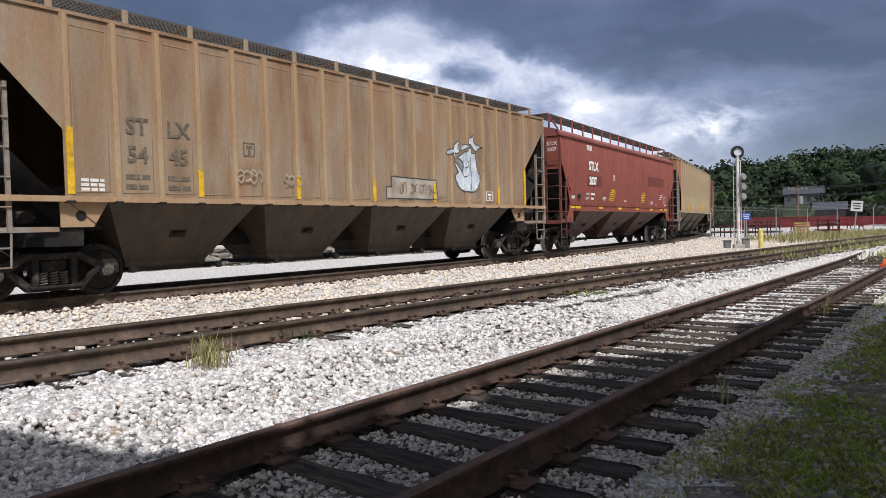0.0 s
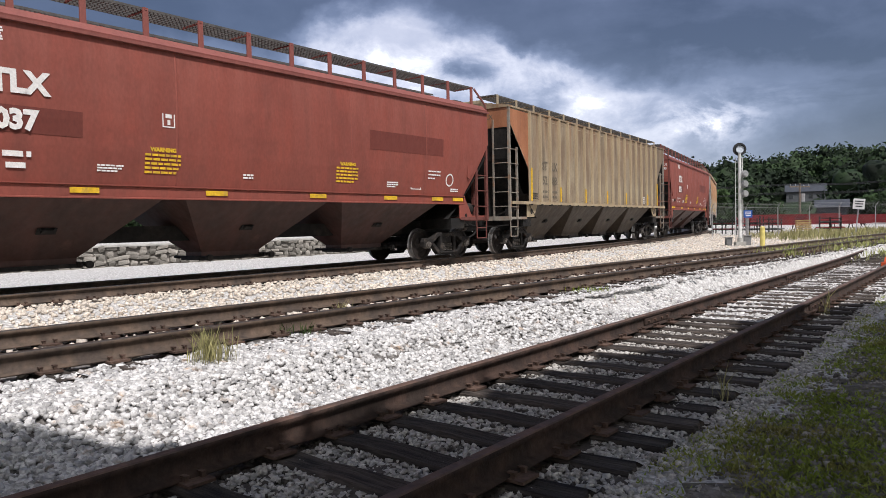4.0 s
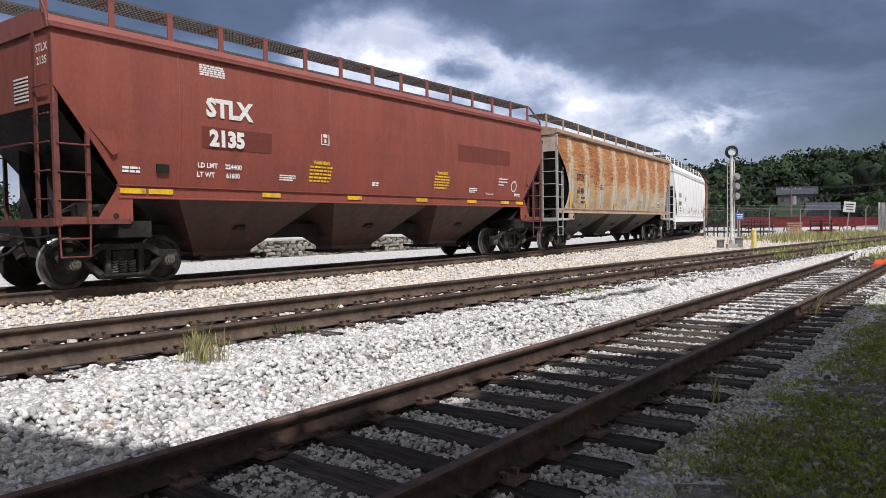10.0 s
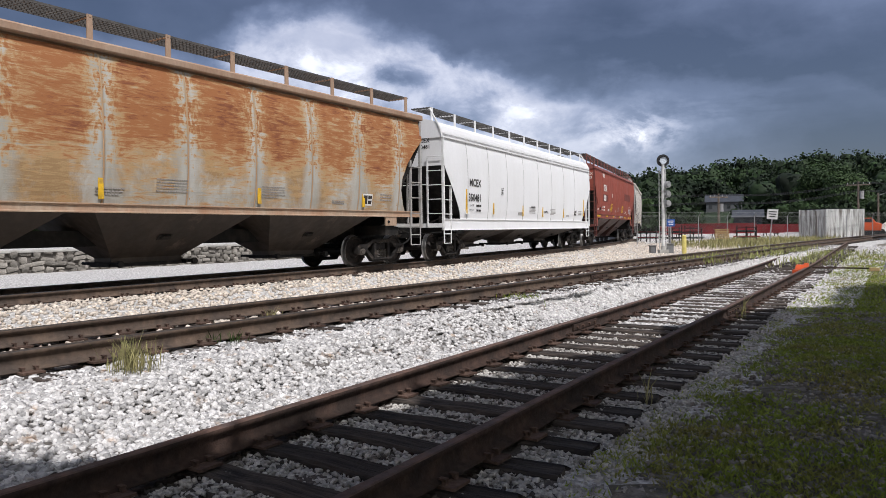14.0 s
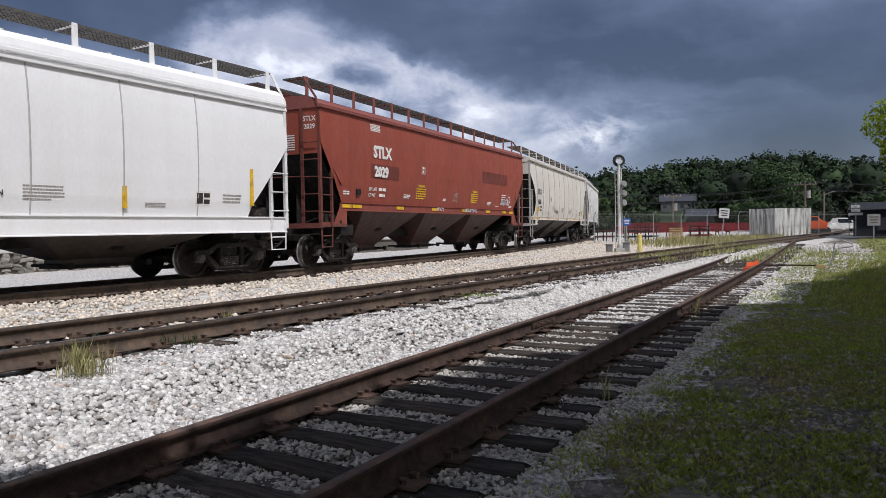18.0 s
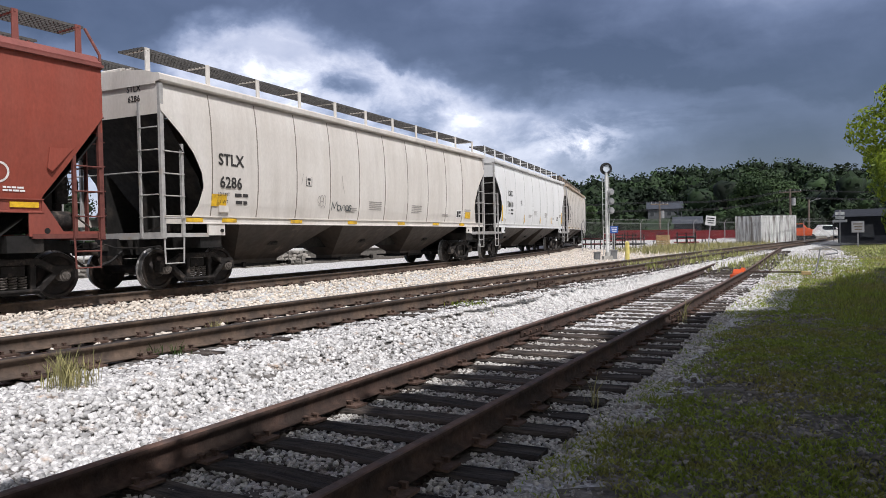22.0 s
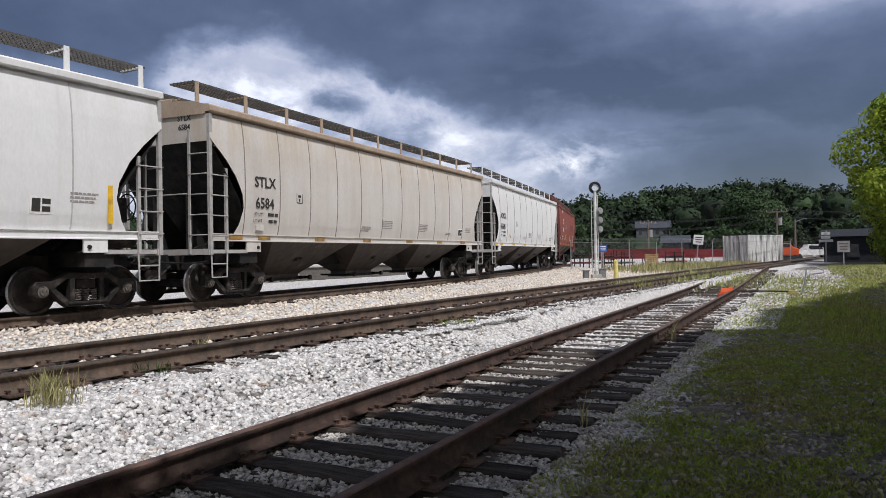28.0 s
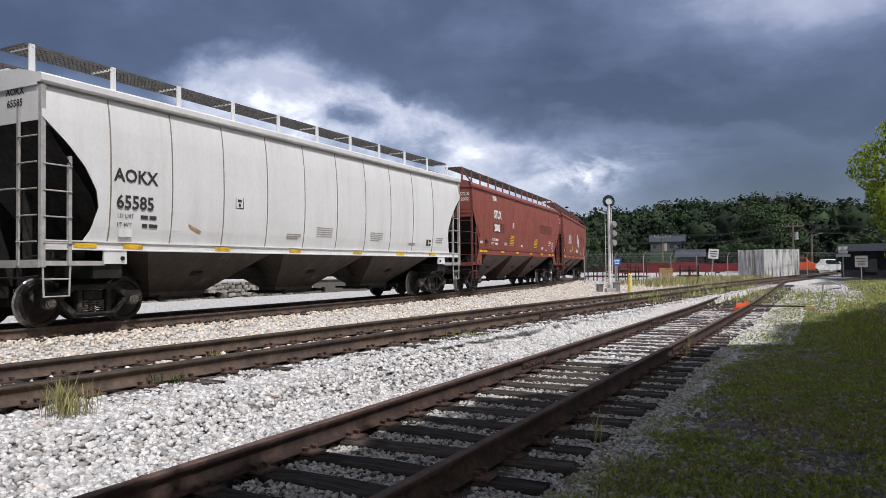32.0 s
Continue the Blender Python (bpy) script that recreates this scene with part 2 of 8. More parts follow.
    bp.inputs["Strength"].default_value, bp.inputs["Distance"].default_value = 0.12, 0.03
    K(noi(2.2, (1, 1, 0.6), 3), bp.inputs["Height"])
    K(bp.outputs[0], b.inputs["Normal"])
    return m


M_BED = mat("ballast_gap_shade", (0.095, 0.086, 0.078), 0.95, var=0.4, scale=26, col2=(0.20, 0.185, 0.17), scale2=14, fac2=(0.45, 0.6), bump=0.6, bscale=30)
M_BALLAST = mat("ballast_bed", (0.36, 0.345, 0.325), 0.95, var=0.5, scale=26, col2=(0.56, 0.545, 0.525), scale2=14, fac2=(0.42, 0.55), bump=0.9, bscale=30)
M_RAIL_RUST = mat("rusty_rail", (0.034, 0.023, 0.018), 0.85, 0.1, 0.35, 14, (0.066, 0.040, 0.030), (0.4, 0.6), 3.0, bump=0.3, bscale=60)
M_RAIL_DARK = mat("worn_rail", (0.115, 0.080, 0.057), 0.75, 0.1, 0.3, 14, (0.065, 0.048, 0.038), (0.4, 0.6), 3.0, bump=0.2, bscale=60)
M_RAIL_TOP = mat("rail_head", (0.10, 0.085, 0.075), 0.45, 0.7, 0.3, 10, bump=0.05)
M_HEAD_RUST = mat("rusty_rail_head", (0.140, 0.085, 0.065), 0.7, 0.2, 0.3, 10, (0.10, 0.07, 0.06), (0.45, 0.6), 4, bump=0.15)
M_TIE = mat("tie_wood", (0.082, 0.066, 0.054), 0.92, 0, 0.6, 3.0, (0.020, 0.016, 0.014), (0.4, 0.62), 1.2, (1.5, 14, 14), 0.8, 9, rnd=0.35)
M_PLATE = mat("tie_plate", (0.095, 0.060, 0.045), 0.85, 0.2, 0.4, 20, bump=0.3, rnd=0.25)
M_STONE = mat("ballast_stone", (0.52, 0.505, 0.49), 0.9, 0, 0.28, 30, (0.36, 0.27, 0.20), (0.58, 0.72), 6, bump=0.4, bscale=60, island=0.42)
M_STONE_TAN = mat("ballast_stone_tan", (0.60, 0.53, 0.45), 0.9, 0, 0.28, 30, (0.42, 0.31, 0.22), (0.55, 0.72), 6, bump=0.4, bscale=60, island=0.30)
M_CINDER = mat("cinder_stone", (0.070, 0.060, 0.052), 0.95, 0, 0.4, 24, (0.16, 0.135, 0.11), (0.52, 0.68), 8, bump=0.6, bscale=50, island=0.4)
M_STONE_GREY = mat("ballast_stone_grey", (0.46, 0.435, 0.40), 0.9, 0, 0.28, 30, (0.22, 0.19, 0.16), (0.55, 0.72), 6, bump=0.4, bscale=60, island=0.35)
M_GRAVEL = mat("dirty_gravel", (0.31, 0.285, 0.255), 0.9, 0, 0.3, 30, (0.18, 0.15, 0.12), (0.5, 0.68), 6, bump=0.4, bscale=60, island=0.5)
M_SOIL = mat("soil", (0.13, 0.115, 0.085), 0.95, 0, 0.45, 18, (0.22, 0.20, 0.175), (0.48, 0.60), 5, bump=0.8, bscale=25)
M_GRASS = mat("grass", (0.285, 0.350, 0.062), 0.8, 0, 0.3, 8, (0.33, 0.29, 0.10), (0.45, 0.65), 1.2, bump=0, island=0.4)
M_DRYGRASS = mat("dry_grass", (0.30, 0.27, 0.12), 0.85, 0, 0.3, 8, (0.12, 0.13, 0.04), (0.45, 0.65), 1.2, bump=0, island=0.35)
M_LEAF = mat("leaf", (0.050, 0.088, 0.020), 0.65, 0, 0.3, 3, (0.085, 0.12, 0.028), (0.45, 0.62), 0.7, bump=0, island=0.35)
# lit copies of grass and leaf: the sunlit look is put into the colour
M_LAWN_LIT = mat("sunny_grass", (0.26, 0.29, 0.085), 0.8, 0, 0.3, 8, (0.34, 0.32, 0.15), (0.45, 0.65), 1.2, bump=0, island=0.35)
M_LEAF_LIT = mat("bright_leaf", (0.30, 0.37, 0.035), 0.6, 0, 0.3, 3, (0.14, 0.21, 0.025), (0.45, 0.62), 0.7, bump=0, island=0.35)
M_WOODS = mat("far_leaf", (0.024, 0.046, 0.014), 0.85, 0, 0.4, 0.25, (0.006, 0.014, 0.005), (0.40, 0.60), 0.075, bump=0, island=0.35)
M_LEAF_FAR = mat("dull_leaf", (0.032, 0.060, 0.016), 0.75, 0, 0.3, 1.2, (0.016, 0.034, 0.010), (0.42, 0.62), 0.3, bump=0, island=0.35)
M_BARK = mat("bark", (0.085, 0.065, 0.048), 0.95, 0, 0.4, 10, bump=0.8, bscale=18)
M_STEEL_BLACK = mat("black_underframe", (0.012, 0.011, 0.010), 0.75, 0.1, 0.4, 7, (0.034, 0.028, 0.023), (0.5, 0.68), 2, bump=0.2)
M_TRUCK = mat("truck_steel", (0.017, 0.0145, 0.013), 0.85, 0.1, 0.45, 9, (0.095, 0.074, 0.060), (0.54, 0.70), 3.5, bump=0.3)
M_WHEEL = mat("wheel_steel", (0.020, 0.016, 0.014), 0.7, 0.3, 0.35, 9, (0.05, 0.037, 0.03), (0.5, 0.65), 4, bump=0.15)
M_TREAD = mat("wheel_tread", (0.32, 0.31, 0.30), 0.35, 0.9, 0.2, 9, bump=0.05)
M_SPRING = mat("spring_steel", (0.12, 0.105, 0.092), 0.8, 0.2, 0.35, 12, bump=0.2)
M_GALV = mat("galvanised_steel", (0.33, 0.33, 0.33), 0.55, 0.5, 0.2, 5, bump=0.05)
M_GRATE = mat("roofwalk_grating", (0.11, 0.105, 0.10), 0.7, 0.4, 0.25, 5, bump=0)
M_YELLOW = mat("reflector_yellow", (0.66, 0.40, 0.02), 0.6, 0, 0.25, 9, (0.42, 0.26, 0.04), (0.5, 0.66), 5, bump=0.05)
M_OCHRE = mat("dirty_reflector", (0.30, 0.18, 0.05), 0.7, 0, 0.3, 9, (0.20, 0.13, 0.06), (0.5, 0.66), 5, bump=0.05)
M_BLACKTXT = mat("black_lettering", (0.035, 0.032, 0.03), 0.7, 0, 0.3, 20, bump=0)
M_FADEDTXT = mat("faded_lettering", (0.14, 0.115, 0.085), 0.8, 0, 0.4, 14, bump=0)
M_WHITETXT = mat("white_lettering", (0.72, 0.70, 0.67), 0.7, 0, 0.15, 20, bump=0)
M_WHITE = mat("white_paint", (0.70, 0.70, 0.69), 0.6, 0, 0.12, 5, (0.5, 0.48, 0.44), (0.55, 0.75), 2, bump=0.05)


def translucent(m, amount):
    """Leaves let part of the light through."""
    nt = m.node_tree
    b = nt.nodes["Principled BSDF"]
    out = nt.nodes["Material Output"]
    tr, mx = nt.nodes.new("ShaderNodeBsdfTranslucent"), nt.nodes.new("ShaderNodeMixShader")
    nt.links.new(b.inputs["Base Color"].links[0].from_socket, tr.inputs[0])
    mx.inputs[0].default_value = amount
    nt.links.new(b.outputs[0], mx.inputs[1])
    nt.links.new(tr.outputs[0], mx.inputs[2])
    nt.links.new(mx.outputs[0], out.inputs[0])


for _m in (M_LEAF, M_LEAF_LIT, M_GRASS):
    translucent(_m, 0.4)


# ======== mesh helpers ========
def box(bm, x0, x1, y0, y1, z0, z1):
    vs = [bm.verts.new((x, y, z)) for z in (z0, z1) for y in (y0, y1) for x in (x0, x1)]
    for q in ((0, 2, 3, 1), (4, 5, 7, 6), (0, 1, 5, 4), (2, 6, 7, 3), (0, 4, 6, 2), (1, 3, 7, 5)):
        bm.faces.new([vs[i] for i in q])
    return vs


def rod(bm, p0, p1, r, n=8, r1=None):
    p0, p1 = Vector(p0), Vector(p1)
    d = (p1 - p0).normalized()
    a = d.orthogonal().normalized()
    c = d.cross(a)
    r1 = r if r1 is None else r1
    rings = [[bm.verts.new(p + (a * math.cos(k) + c * math.sin(k)) * rr) for k in (2 * math.pi * i / n for i in range(n))] for p, rr in ((p0, r), (p1, r1))]
    for i in range(n):
        j = (i + 1) % n
        bm.faces.new((rings[0][i], rings[0][j], rings[1][j], rings[1][i]))
    bm.faces.new(rings[0][::-1])
    bm.faces.new(rings[1])


def pipe(bm, pts, r, n=6):
    """A bent rod: one tube through all the points."""
    pts = [Vector(p_) for p_ in pts]
    prev, a = None, None
    for i, p_ in enumerate(pts):
        d = (pts[min(i + 1, len(pts) - 1)] - pts[max(i - 1, 0)])
        d = d.normalized() if d.length > 1e-9 else Vector((0, 0, 1))
        a = (a - d * a.dot(d)) if a is not None else d.orthogonal()
        a = a.normalized() if a.length > 1e-6 else d.orthogonal().normalized()
        c = d.cross(a)
        ring = [bm.verts.new(p_ + (a * math.cos(2 * math.pi * k / n) + c * math.sin(2 * math.pi * k / n)) * r) for k in range(n)]
        if prev:
            for k in range(n):
                bm.faces.new((prev[k], prev[(k + 1) % n], ring[(k + 1) % n], ring[k]))
        else:
            bm.faces.new(ring[::-1])
        prev = ring
    bm.faces.new(prev)


def prism_y(bm, pts, y0, y1):
    """A plate: the outline pts in (x, z), from y0 to y1."""
    a = [bm.verts.new((x, y0, z)) for x, z in pts]
    c = [bm.verts.new((x, y1, z)) for x, z in pts]
    bm.faces.new(a)
    bm.faces.new(c[::-1])
    for i in range(len(pts)):
        j = (i + 1) % len(pts)
        bm.faces.new((a[j], a[i], c[i], c[j]))


def lathe_y(bm, prof, n=28, cx=0.0, cz=0.0):
    """Turn the profile [(y, r)] about the y axis."""
    rings = [[bm.verts.new((cx + r * math.cos(2 * math.pi * i / n), y, cz + r * math.sin(2 * math.pi * i / n))) for i in range(n)] for y, r in prof]
    for a, c in zip(rings, rings[1:]):
        for i in range(n):
            j = (i + 1) % n
            bm.faces.new((a[i], c[i], c[j], a[j]))


def mesh_of(name, bm, material, smooth=False, bevel=0.0):
    bmesh.ops.remove_doubles(bm, verts=bm.verts, dist=1e-5)
    bmesh.ops.recalc_face_normals(bm, faces=bm.faces)
    if bevel:
        bmesh.ops.bevel(bm, geom=[e for e in bm.edges if len(e.link_faces) == 2 and e.calc_face_angle(0) > 0.6], offset=bevel, segments=1, affect="EDGES")
    me = bpy.data.meshes.new(name)
    bm.to_mesh(me)
    bm.free()
    for m in material if isinstance(material, (list, tuple)) else [material]:
        me.materials.append(m)
    if smooth:
        for p in me.polygons:
            p.use_smooth = True
        me.set_sharp_from_angle(angle=radians(38))
    return me


def part(name, bm, material, parent, label="", smooth=False, bevel=0.0):
    ob = new(name, mesh_of(name, bm, material, smooth, bevel) if isinstance(bm, bmesh.types.BMesh) else bm)
    ob.parent = parent
    if label:
        ob["label"] = label
    return ob


def thing(name, label, category, group="", kind="", at=None):
    ob = tagged(new(name), label, category, group, kind)
    ob.empty_display_size = 0.2
    if at is not None:
        ob.matrix_world = at
    return ob


def raw_mesh(name, verts, faces, material, smooth=False):
    """Mesh from numpy arrays: verts (n, 3), faces (m, k) all of one size."""
    me = bpy.data.meshes.new(name)
    verts, faces = np.asarray(verts, np.float32), np.asarray(faces, np.int32)
    k = faces.shape[1]
    me.vertices.add(len(verts))
    me.vertices.foreach_set("co", verts.ravel())
    me.loops.add(faces.size)
    me.loops.foreach_set("vertex_index", faces.ravel())
    me.polygons.add(len(faces))
    me.polygons.foreach_set("loop_start", np.arange(0, faces.size, k, dtype=np.int32))
    me.polygons.foreach_set("loop_total", np.full(len(faces), k, np.int32))
    if smooth:
        me.polygons.foreach_set("use_smooth", np.ones(len(faces), bool))
    me.materials.append(material)
    me.update(calc_edges=True)
    return me


# ======== plan: three tracks ========
# far track (train): a curve of 198 m radius; s runs away from the viewer
CUR = (-5.84, 16.20, 28.14, 1 / 197.6)
_ds = 0.25
_s = np.arange(-330, 330 + _ds, _ds)
_k = np.where((_s > -57.4) & (_s < 150), CUR[3], 0.0)
_th = -np.cumsum(_k) * _ds
_i0 = int(round(330 / _ds))
_th = _th - _th[_i0] + radians(CUR[2])
_x = np.cumsum(np.sin(_th)) * _ds
_y = np.cumsum(np.cos(_th)) * _ds
_x, _y = _x - _x[_i0] + CUR[0], _y - _y[_i0] + CUR[1]


def track_a(s):
    return float(np.interp(s, _s, _x)), float(np.interp(s, _s, _y)), float(np.interp(s, _s, _th))


TB, TC = radians(33.94), radians(29.38)


def track_b(s):
    q = min(max(s, 0.0), 60.0)
    n = -7.074 - 0.0359 * q + 0.000458 * q * q + (s - q) * (-0.0359 + 2 * 0.000458 * q)
    d = -0.0359 + 2 * 0.000458 * q
    return s * math.sin(TB) + n * math.cos(TB), s * math.cos(TB) - n * math.sin(TB), TB + math.atan(d)


def track_c(s):
    n = -2.9988 - 0.0054 * s
    return s * math.sin(TC) + n * math.cos(TC), s * math.cos(TC) - n * math.sin(TC), TC - 0.0054


def c_top(s):
    q = min(max((s - 22.0) / 27.0, 0.0), 1.0)
    return -0.32 + 0.305 * q * q * (3 - 2 * q)


def smooth01(a, b, x):
    q = np.clip((x - a) / (b - a), 0, 1)
    return q * q * (3 - 2 * q)


_pa = np.array([track_a(s)[:2] for s in np.arange(-160, 160, 1.0)])
_pb = np.array([track_b(s)[:2] for s in np.arange(-120, 160, 1.0)])
_sc = np.arange(-60, 50, 1.0)
_pc = np.array([track_c(s)[:2] for s in _sc])
_zc = np.array([c_top(s) for s in _sc])


def dist_to(line, x, y):
    """Distance to a sampled line and the index of the nearest sample; x, y are flat arrays."""
    d = np.full(len(x), 1e9)
    idx = np.zeros(len(x), int)
    for i0 in range(0, len(x), 20000):
        q = np.hypot(x[i0:i0 + 20000, None] - line[None, :, 0], y[i0:i0 + 20000, None] - line[None, :, 1])
        idx[i0:i0 + 20000] = q.argmin(1)
        d[i0:i0 + 20000] = q.min(1)
    return d, idx


def side_of_c(x, y):
    """Metres to the viewer's side of the nearest track's centre line."""
    return x * math.cos(TC) - y * math.sin(TC) + 2.9988


def ground_z(x, y):
    x, y = np.atleast_1d(np.asarray(x, float)), np.atleast_1d(np.asarray(y, float))
    da, _ = dist_to(_pa, x, y)
    db, _ = dist_to(_pb, x, y)
    dc, ic = dist_to(_pc, x, y)
    base = np.where(side_of_c(x, y) > 0, -0.56, -0.36)
    base = base + 0.30 * smooth01(14, 40, np.hypot(x, y)) * (side_of_c(x, y) > 0)
    za = -0.215 - 0.25 * smooth01(1.7, 3.2, da)
    zb = -0.225 - 0.16 * smooth01(1.5, 3.0, db)
    zc = _zc[ic] - 0.238 - 0.10 * smooth01(1.25, 2.2, dc)
    far = smooth01(30, 70, np.hypot(x, y))
    z = base * (1 - far) - 0.32 * far
    z = np.maximum(z, np.where(da < 3.4, za, -9))
    z = np.maximum(z, np.where(db < 3.0, zb, -9))
    z = np.where(dc < 2.2, np.where(db < 1.6, z, np.maximum(np.where(dc < 1.3, -9, z * smooth01(1.3, 2.2, dc) + zc * (1 - smooth01(1.3, 2.2, dc))), zc)), z)
    return z


def make_ground():
    # one sheet: fine near the viewer, coarse to the horizon
    def axis(fine0, fine1, step, lim):
        a = list(np.arange(fine0, fine1, step))
        q, st = fine1, step
        while q < lim:
            a.append(q)
            st *= 1.22
            q += st
        a.append(lim)
        q, st, lo = fine0, step, []
        while q > -lim:
            st *= 1.22
            q -= st
            lo.append(q)
        lo.append(-lim - 50)
        return np.array(sorted(set(lo)) + a)
    xs, ys = axis(-14, 26, 0.30, 1500), axis(-3, 44, 0.30, 1500)
    X, Y = np.meshgrid(xs, ys)
    Z = ground_z(X.ravel(), Y.ravel())
    Z = Z + np.random.default_rng(3).normal(0, 0.012, Z.shape) * (np.hypot(X.ravel(), Y.ravel()) < 60)
    n, mrow = len(xs), len(ys)
    i, j = np.meshgrid(np.arange(n - 1), np.arange(mrow - 1))
    a = (j * n + i).ravel()
    faces = np.c_[a, a + 1, a + n + 1, a + n]
    me = raw_mesh("ground", np.c_[X.ravel(), Y.ravel(), Z], faces, M_BALLAST, True)
    me.materials.append(M_SOIL)
    cx, cy = X.ravel()[a] + 0.15, Y.ravel()[a] + 0.15
    da, db = dist_to(_pa, cx, cy)[0], dist_to(_pb, cx, cy)[0]
    me.materials.append(M_CINDER)
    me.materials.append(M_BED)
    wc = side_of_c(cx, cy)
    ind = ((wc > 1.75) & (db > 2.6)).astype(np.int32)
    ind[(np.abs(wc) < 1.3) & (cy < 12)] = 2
    ind[(wc < -1.0) & (wc > -5.0) & (np.hypot(cx, cy) < 11)] = 3      # near bed painted dark for the shade in the gaps between broken stones
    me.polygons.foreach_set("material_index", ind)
    tagged(new("ground", me), "pale crushed-stone ground with thin soil and grass", "ground", kind="structure")


make_ground()

RAIL = [(-0.075, -0.18), (0.075, -0.18), (0.075, -0.165), (0.014, -0.145), (0.010, -0.055), (0.036, -0.040), (0.037, -0.008), (0.027, 0.0), (-0.027, 0.0), (-0.037, -0.008), (-0.036, -0.040), (-0.010, -0.055), (-0.014, -0.145), (-0.075, -0.165)]


def rail_mesh(name, fn, off, s0, s1, step, zf, mats):
    ss = np.arange(s0, s1 + 1e-6, step)
    bm = bmesh.new()
    prev = None
    for s in ss:
        x, y, th = fn(s)
        rx, ry = math.cos(th), -math.sin(th)
        ring = [bm.verts.new((x + rx * (off + a), y + ry * (off + a), zf(s) + z)) for a, z in RAIL]
        if prev:
            for i in range(len(RAIL)):
                j = (i + 1) % len(RAIL)
                f = bm.faces.new((prev[i], prev[j], ring[j], ring[i]))
                f.material_index = 1 if i in (6, 7, 8) else 0
                f.smooth = i not in (0, 7)
        else:
            bm.faces.new(ring)
        prev = ring
    bm.faces.new(prev[::-1])
    me = bpy.data.meshes.new(name)
    bmesh.ops.recalc_face_normals(bm, faces=bm.faces)
    bm.to_mesh(me)
    bm.free()
    for m in mats:
        me.materials.append(m)
    return me


def tie_meshes(count=4):
    out = []
    rg = random.Random(5)
    for k in range(count):
        bm = bmesh.new()
        n = 9
        rings = []
        for i in range(n):
            x = -1.30 + 2.60 * i / (n - 1)
            w, h = 0.112 + rg.uniform(-0.007, 0.007), rg.uniform(-0.010, 0.004)
            rings.append([bm.verts.new((x + (rg.uniform(-0.03, 0.03) if i in (0, n - 1) else 0), yy, zz)) for yy, zz in ((-w, -0.17), (w, -0.17), (w, -0.018 + h), (w - 0.018, h), (0.02, h - rg.uniform(0, 0.012)), (-w + 0.018, h), (-w, -0.018 + h))])
        for a, c in zip(rings, rings[1:]):
            for i in range(7):
                bm.faces.new((a[i], a[(i + 1) % 7], c[(i + 1) % 7], c[i]))
        bm.faces.new(rings[0][::-1])
        bm.faces.new(rings[-1])
        out.append(mesh_of("tie", bm, M_TIE))
    return out


TIES = tie_meshes()


def plate_mesh():
    bm = bmesh.new()
    box(bm, -0.18, 0.18, -0.09, 0.09, 0.0, 0.018)
    for x in (-0.098, 0.098):
        for y in (-0.055, 0.055):
            box(bm, x - 0.016, x + 0.016, y - 0.012, y + 0.012, 0.018, 0.048)
            box(bm, x - 0.016 - 0.02 * (x > 0), x + 0.016 + 0.02 * (x < 0), y - 0.016, y + 0.016, 0.042, 0.054)
    return mesh_of("tie_plate", bm, M_PLATE)


PLATE = plate_mesh()


def make_track(name, label, fn, s0, s1, step, zf, mats, tie0, tie1, gap, plate0, plate1, seed, jit=0.03):
    tr = thing(name, label, "railway track", kind="structure")
    for off in (-0.7525, 0.7525):
        part("rail", rail_mesh("rail", fn, off, s0, s1, step, zf, mats), None, tr)
    rg = random.Random(seed)
    s, rest = tie0, []
    while s < tie1:
        x, y, th = fn(s)
        m = pose(x + rg.uniform(-jit, jit), y + rg.uniform(-jit, jit), zf(s) - 0.185 + rg.uniform(-0.012, 0.003), 0, rg.uniform(-0.6, 0.6), -math.degrees(th) + rg.uniform(-1.6, 1.6))
        tie = part("tie", rg.choice(TIES), None, tr)
        tie.matrix_local = m
        if plate0 < s < plate1:
            for off in (-0.7525, 0.7525):
                pl = part("tie_plate", PLATE, None, tr)
                pl.matrix_local = pose(x + math.cos(th) * off, y - math.sin(th) * off, zf(s) - 0.190, 0, 0, -math.degrees(th))
        s += gap + rg.uniform(-0.06, 0.06)
    return tr


make_track("track_main", "curving main line with dark steel rails on pale ballast", track_a, -260, 200, 1.5, lambda s: 0.0, (M_RAIL_DARK, M_RAIL_TOP), -20, 62, 0.53, -8, 20, 11)
make_track("track_second", "second track with worn brown rails on timber ties", track_b, -60, 150, 1.5, lambda s: 0.0, (M_RAIL_DARK, M_RAIL_TOP), -8, 62, 0.53, -2, 26, 12)
make_track("track_siding", "rusty disused siding with weathered timber ties", track_c, -30, 46, 1.0, c_top, (M_RAIL_RUST, M_HEAD_RUST), -6, 45, 0.55, -3, 24, 13, 0.05)


# ======== the train: covered hopper cars ========
BODIES = {"ribbed": 16.9, "red": 15.8, "round": 16.3, "deep": 16.3}   # body length over end posts
BODY = 16.3
GAP = 1.15                      # between the end posts of coupled cars
TRUCK_AT = 1.35
DECK = 1.17                     # height of the end platforms
SIDES = {  # half profile (y, z) from side sill to eave
    "round": [(1.46, 1.50), (1.515, 1.78), (1.55, 2.15), (1.565, 2.6), (1.56, 3.1), (1.54, 3.55), (1.50, 3.9), (1.465, 4.08)],
    "deep": [(1.47, 1.30), (1.52, 1.65), (1.55, 2.1), (1.56, 2.6), (1.55, 3.1), (1.52, 3.5), (1.48, 3.80)],
    "red": [(1.42, 1.72), (1.455, 1.95), (1.505, 2.3), (1.54, 2.75), (1.555, 3.2), (1.55, 3.7), (1.53, 4.10)],
    "ribbed": [(1.50, 1.62), (1.50, 2.4), (1.50, 3.3), (1.50, 4.48)],
}
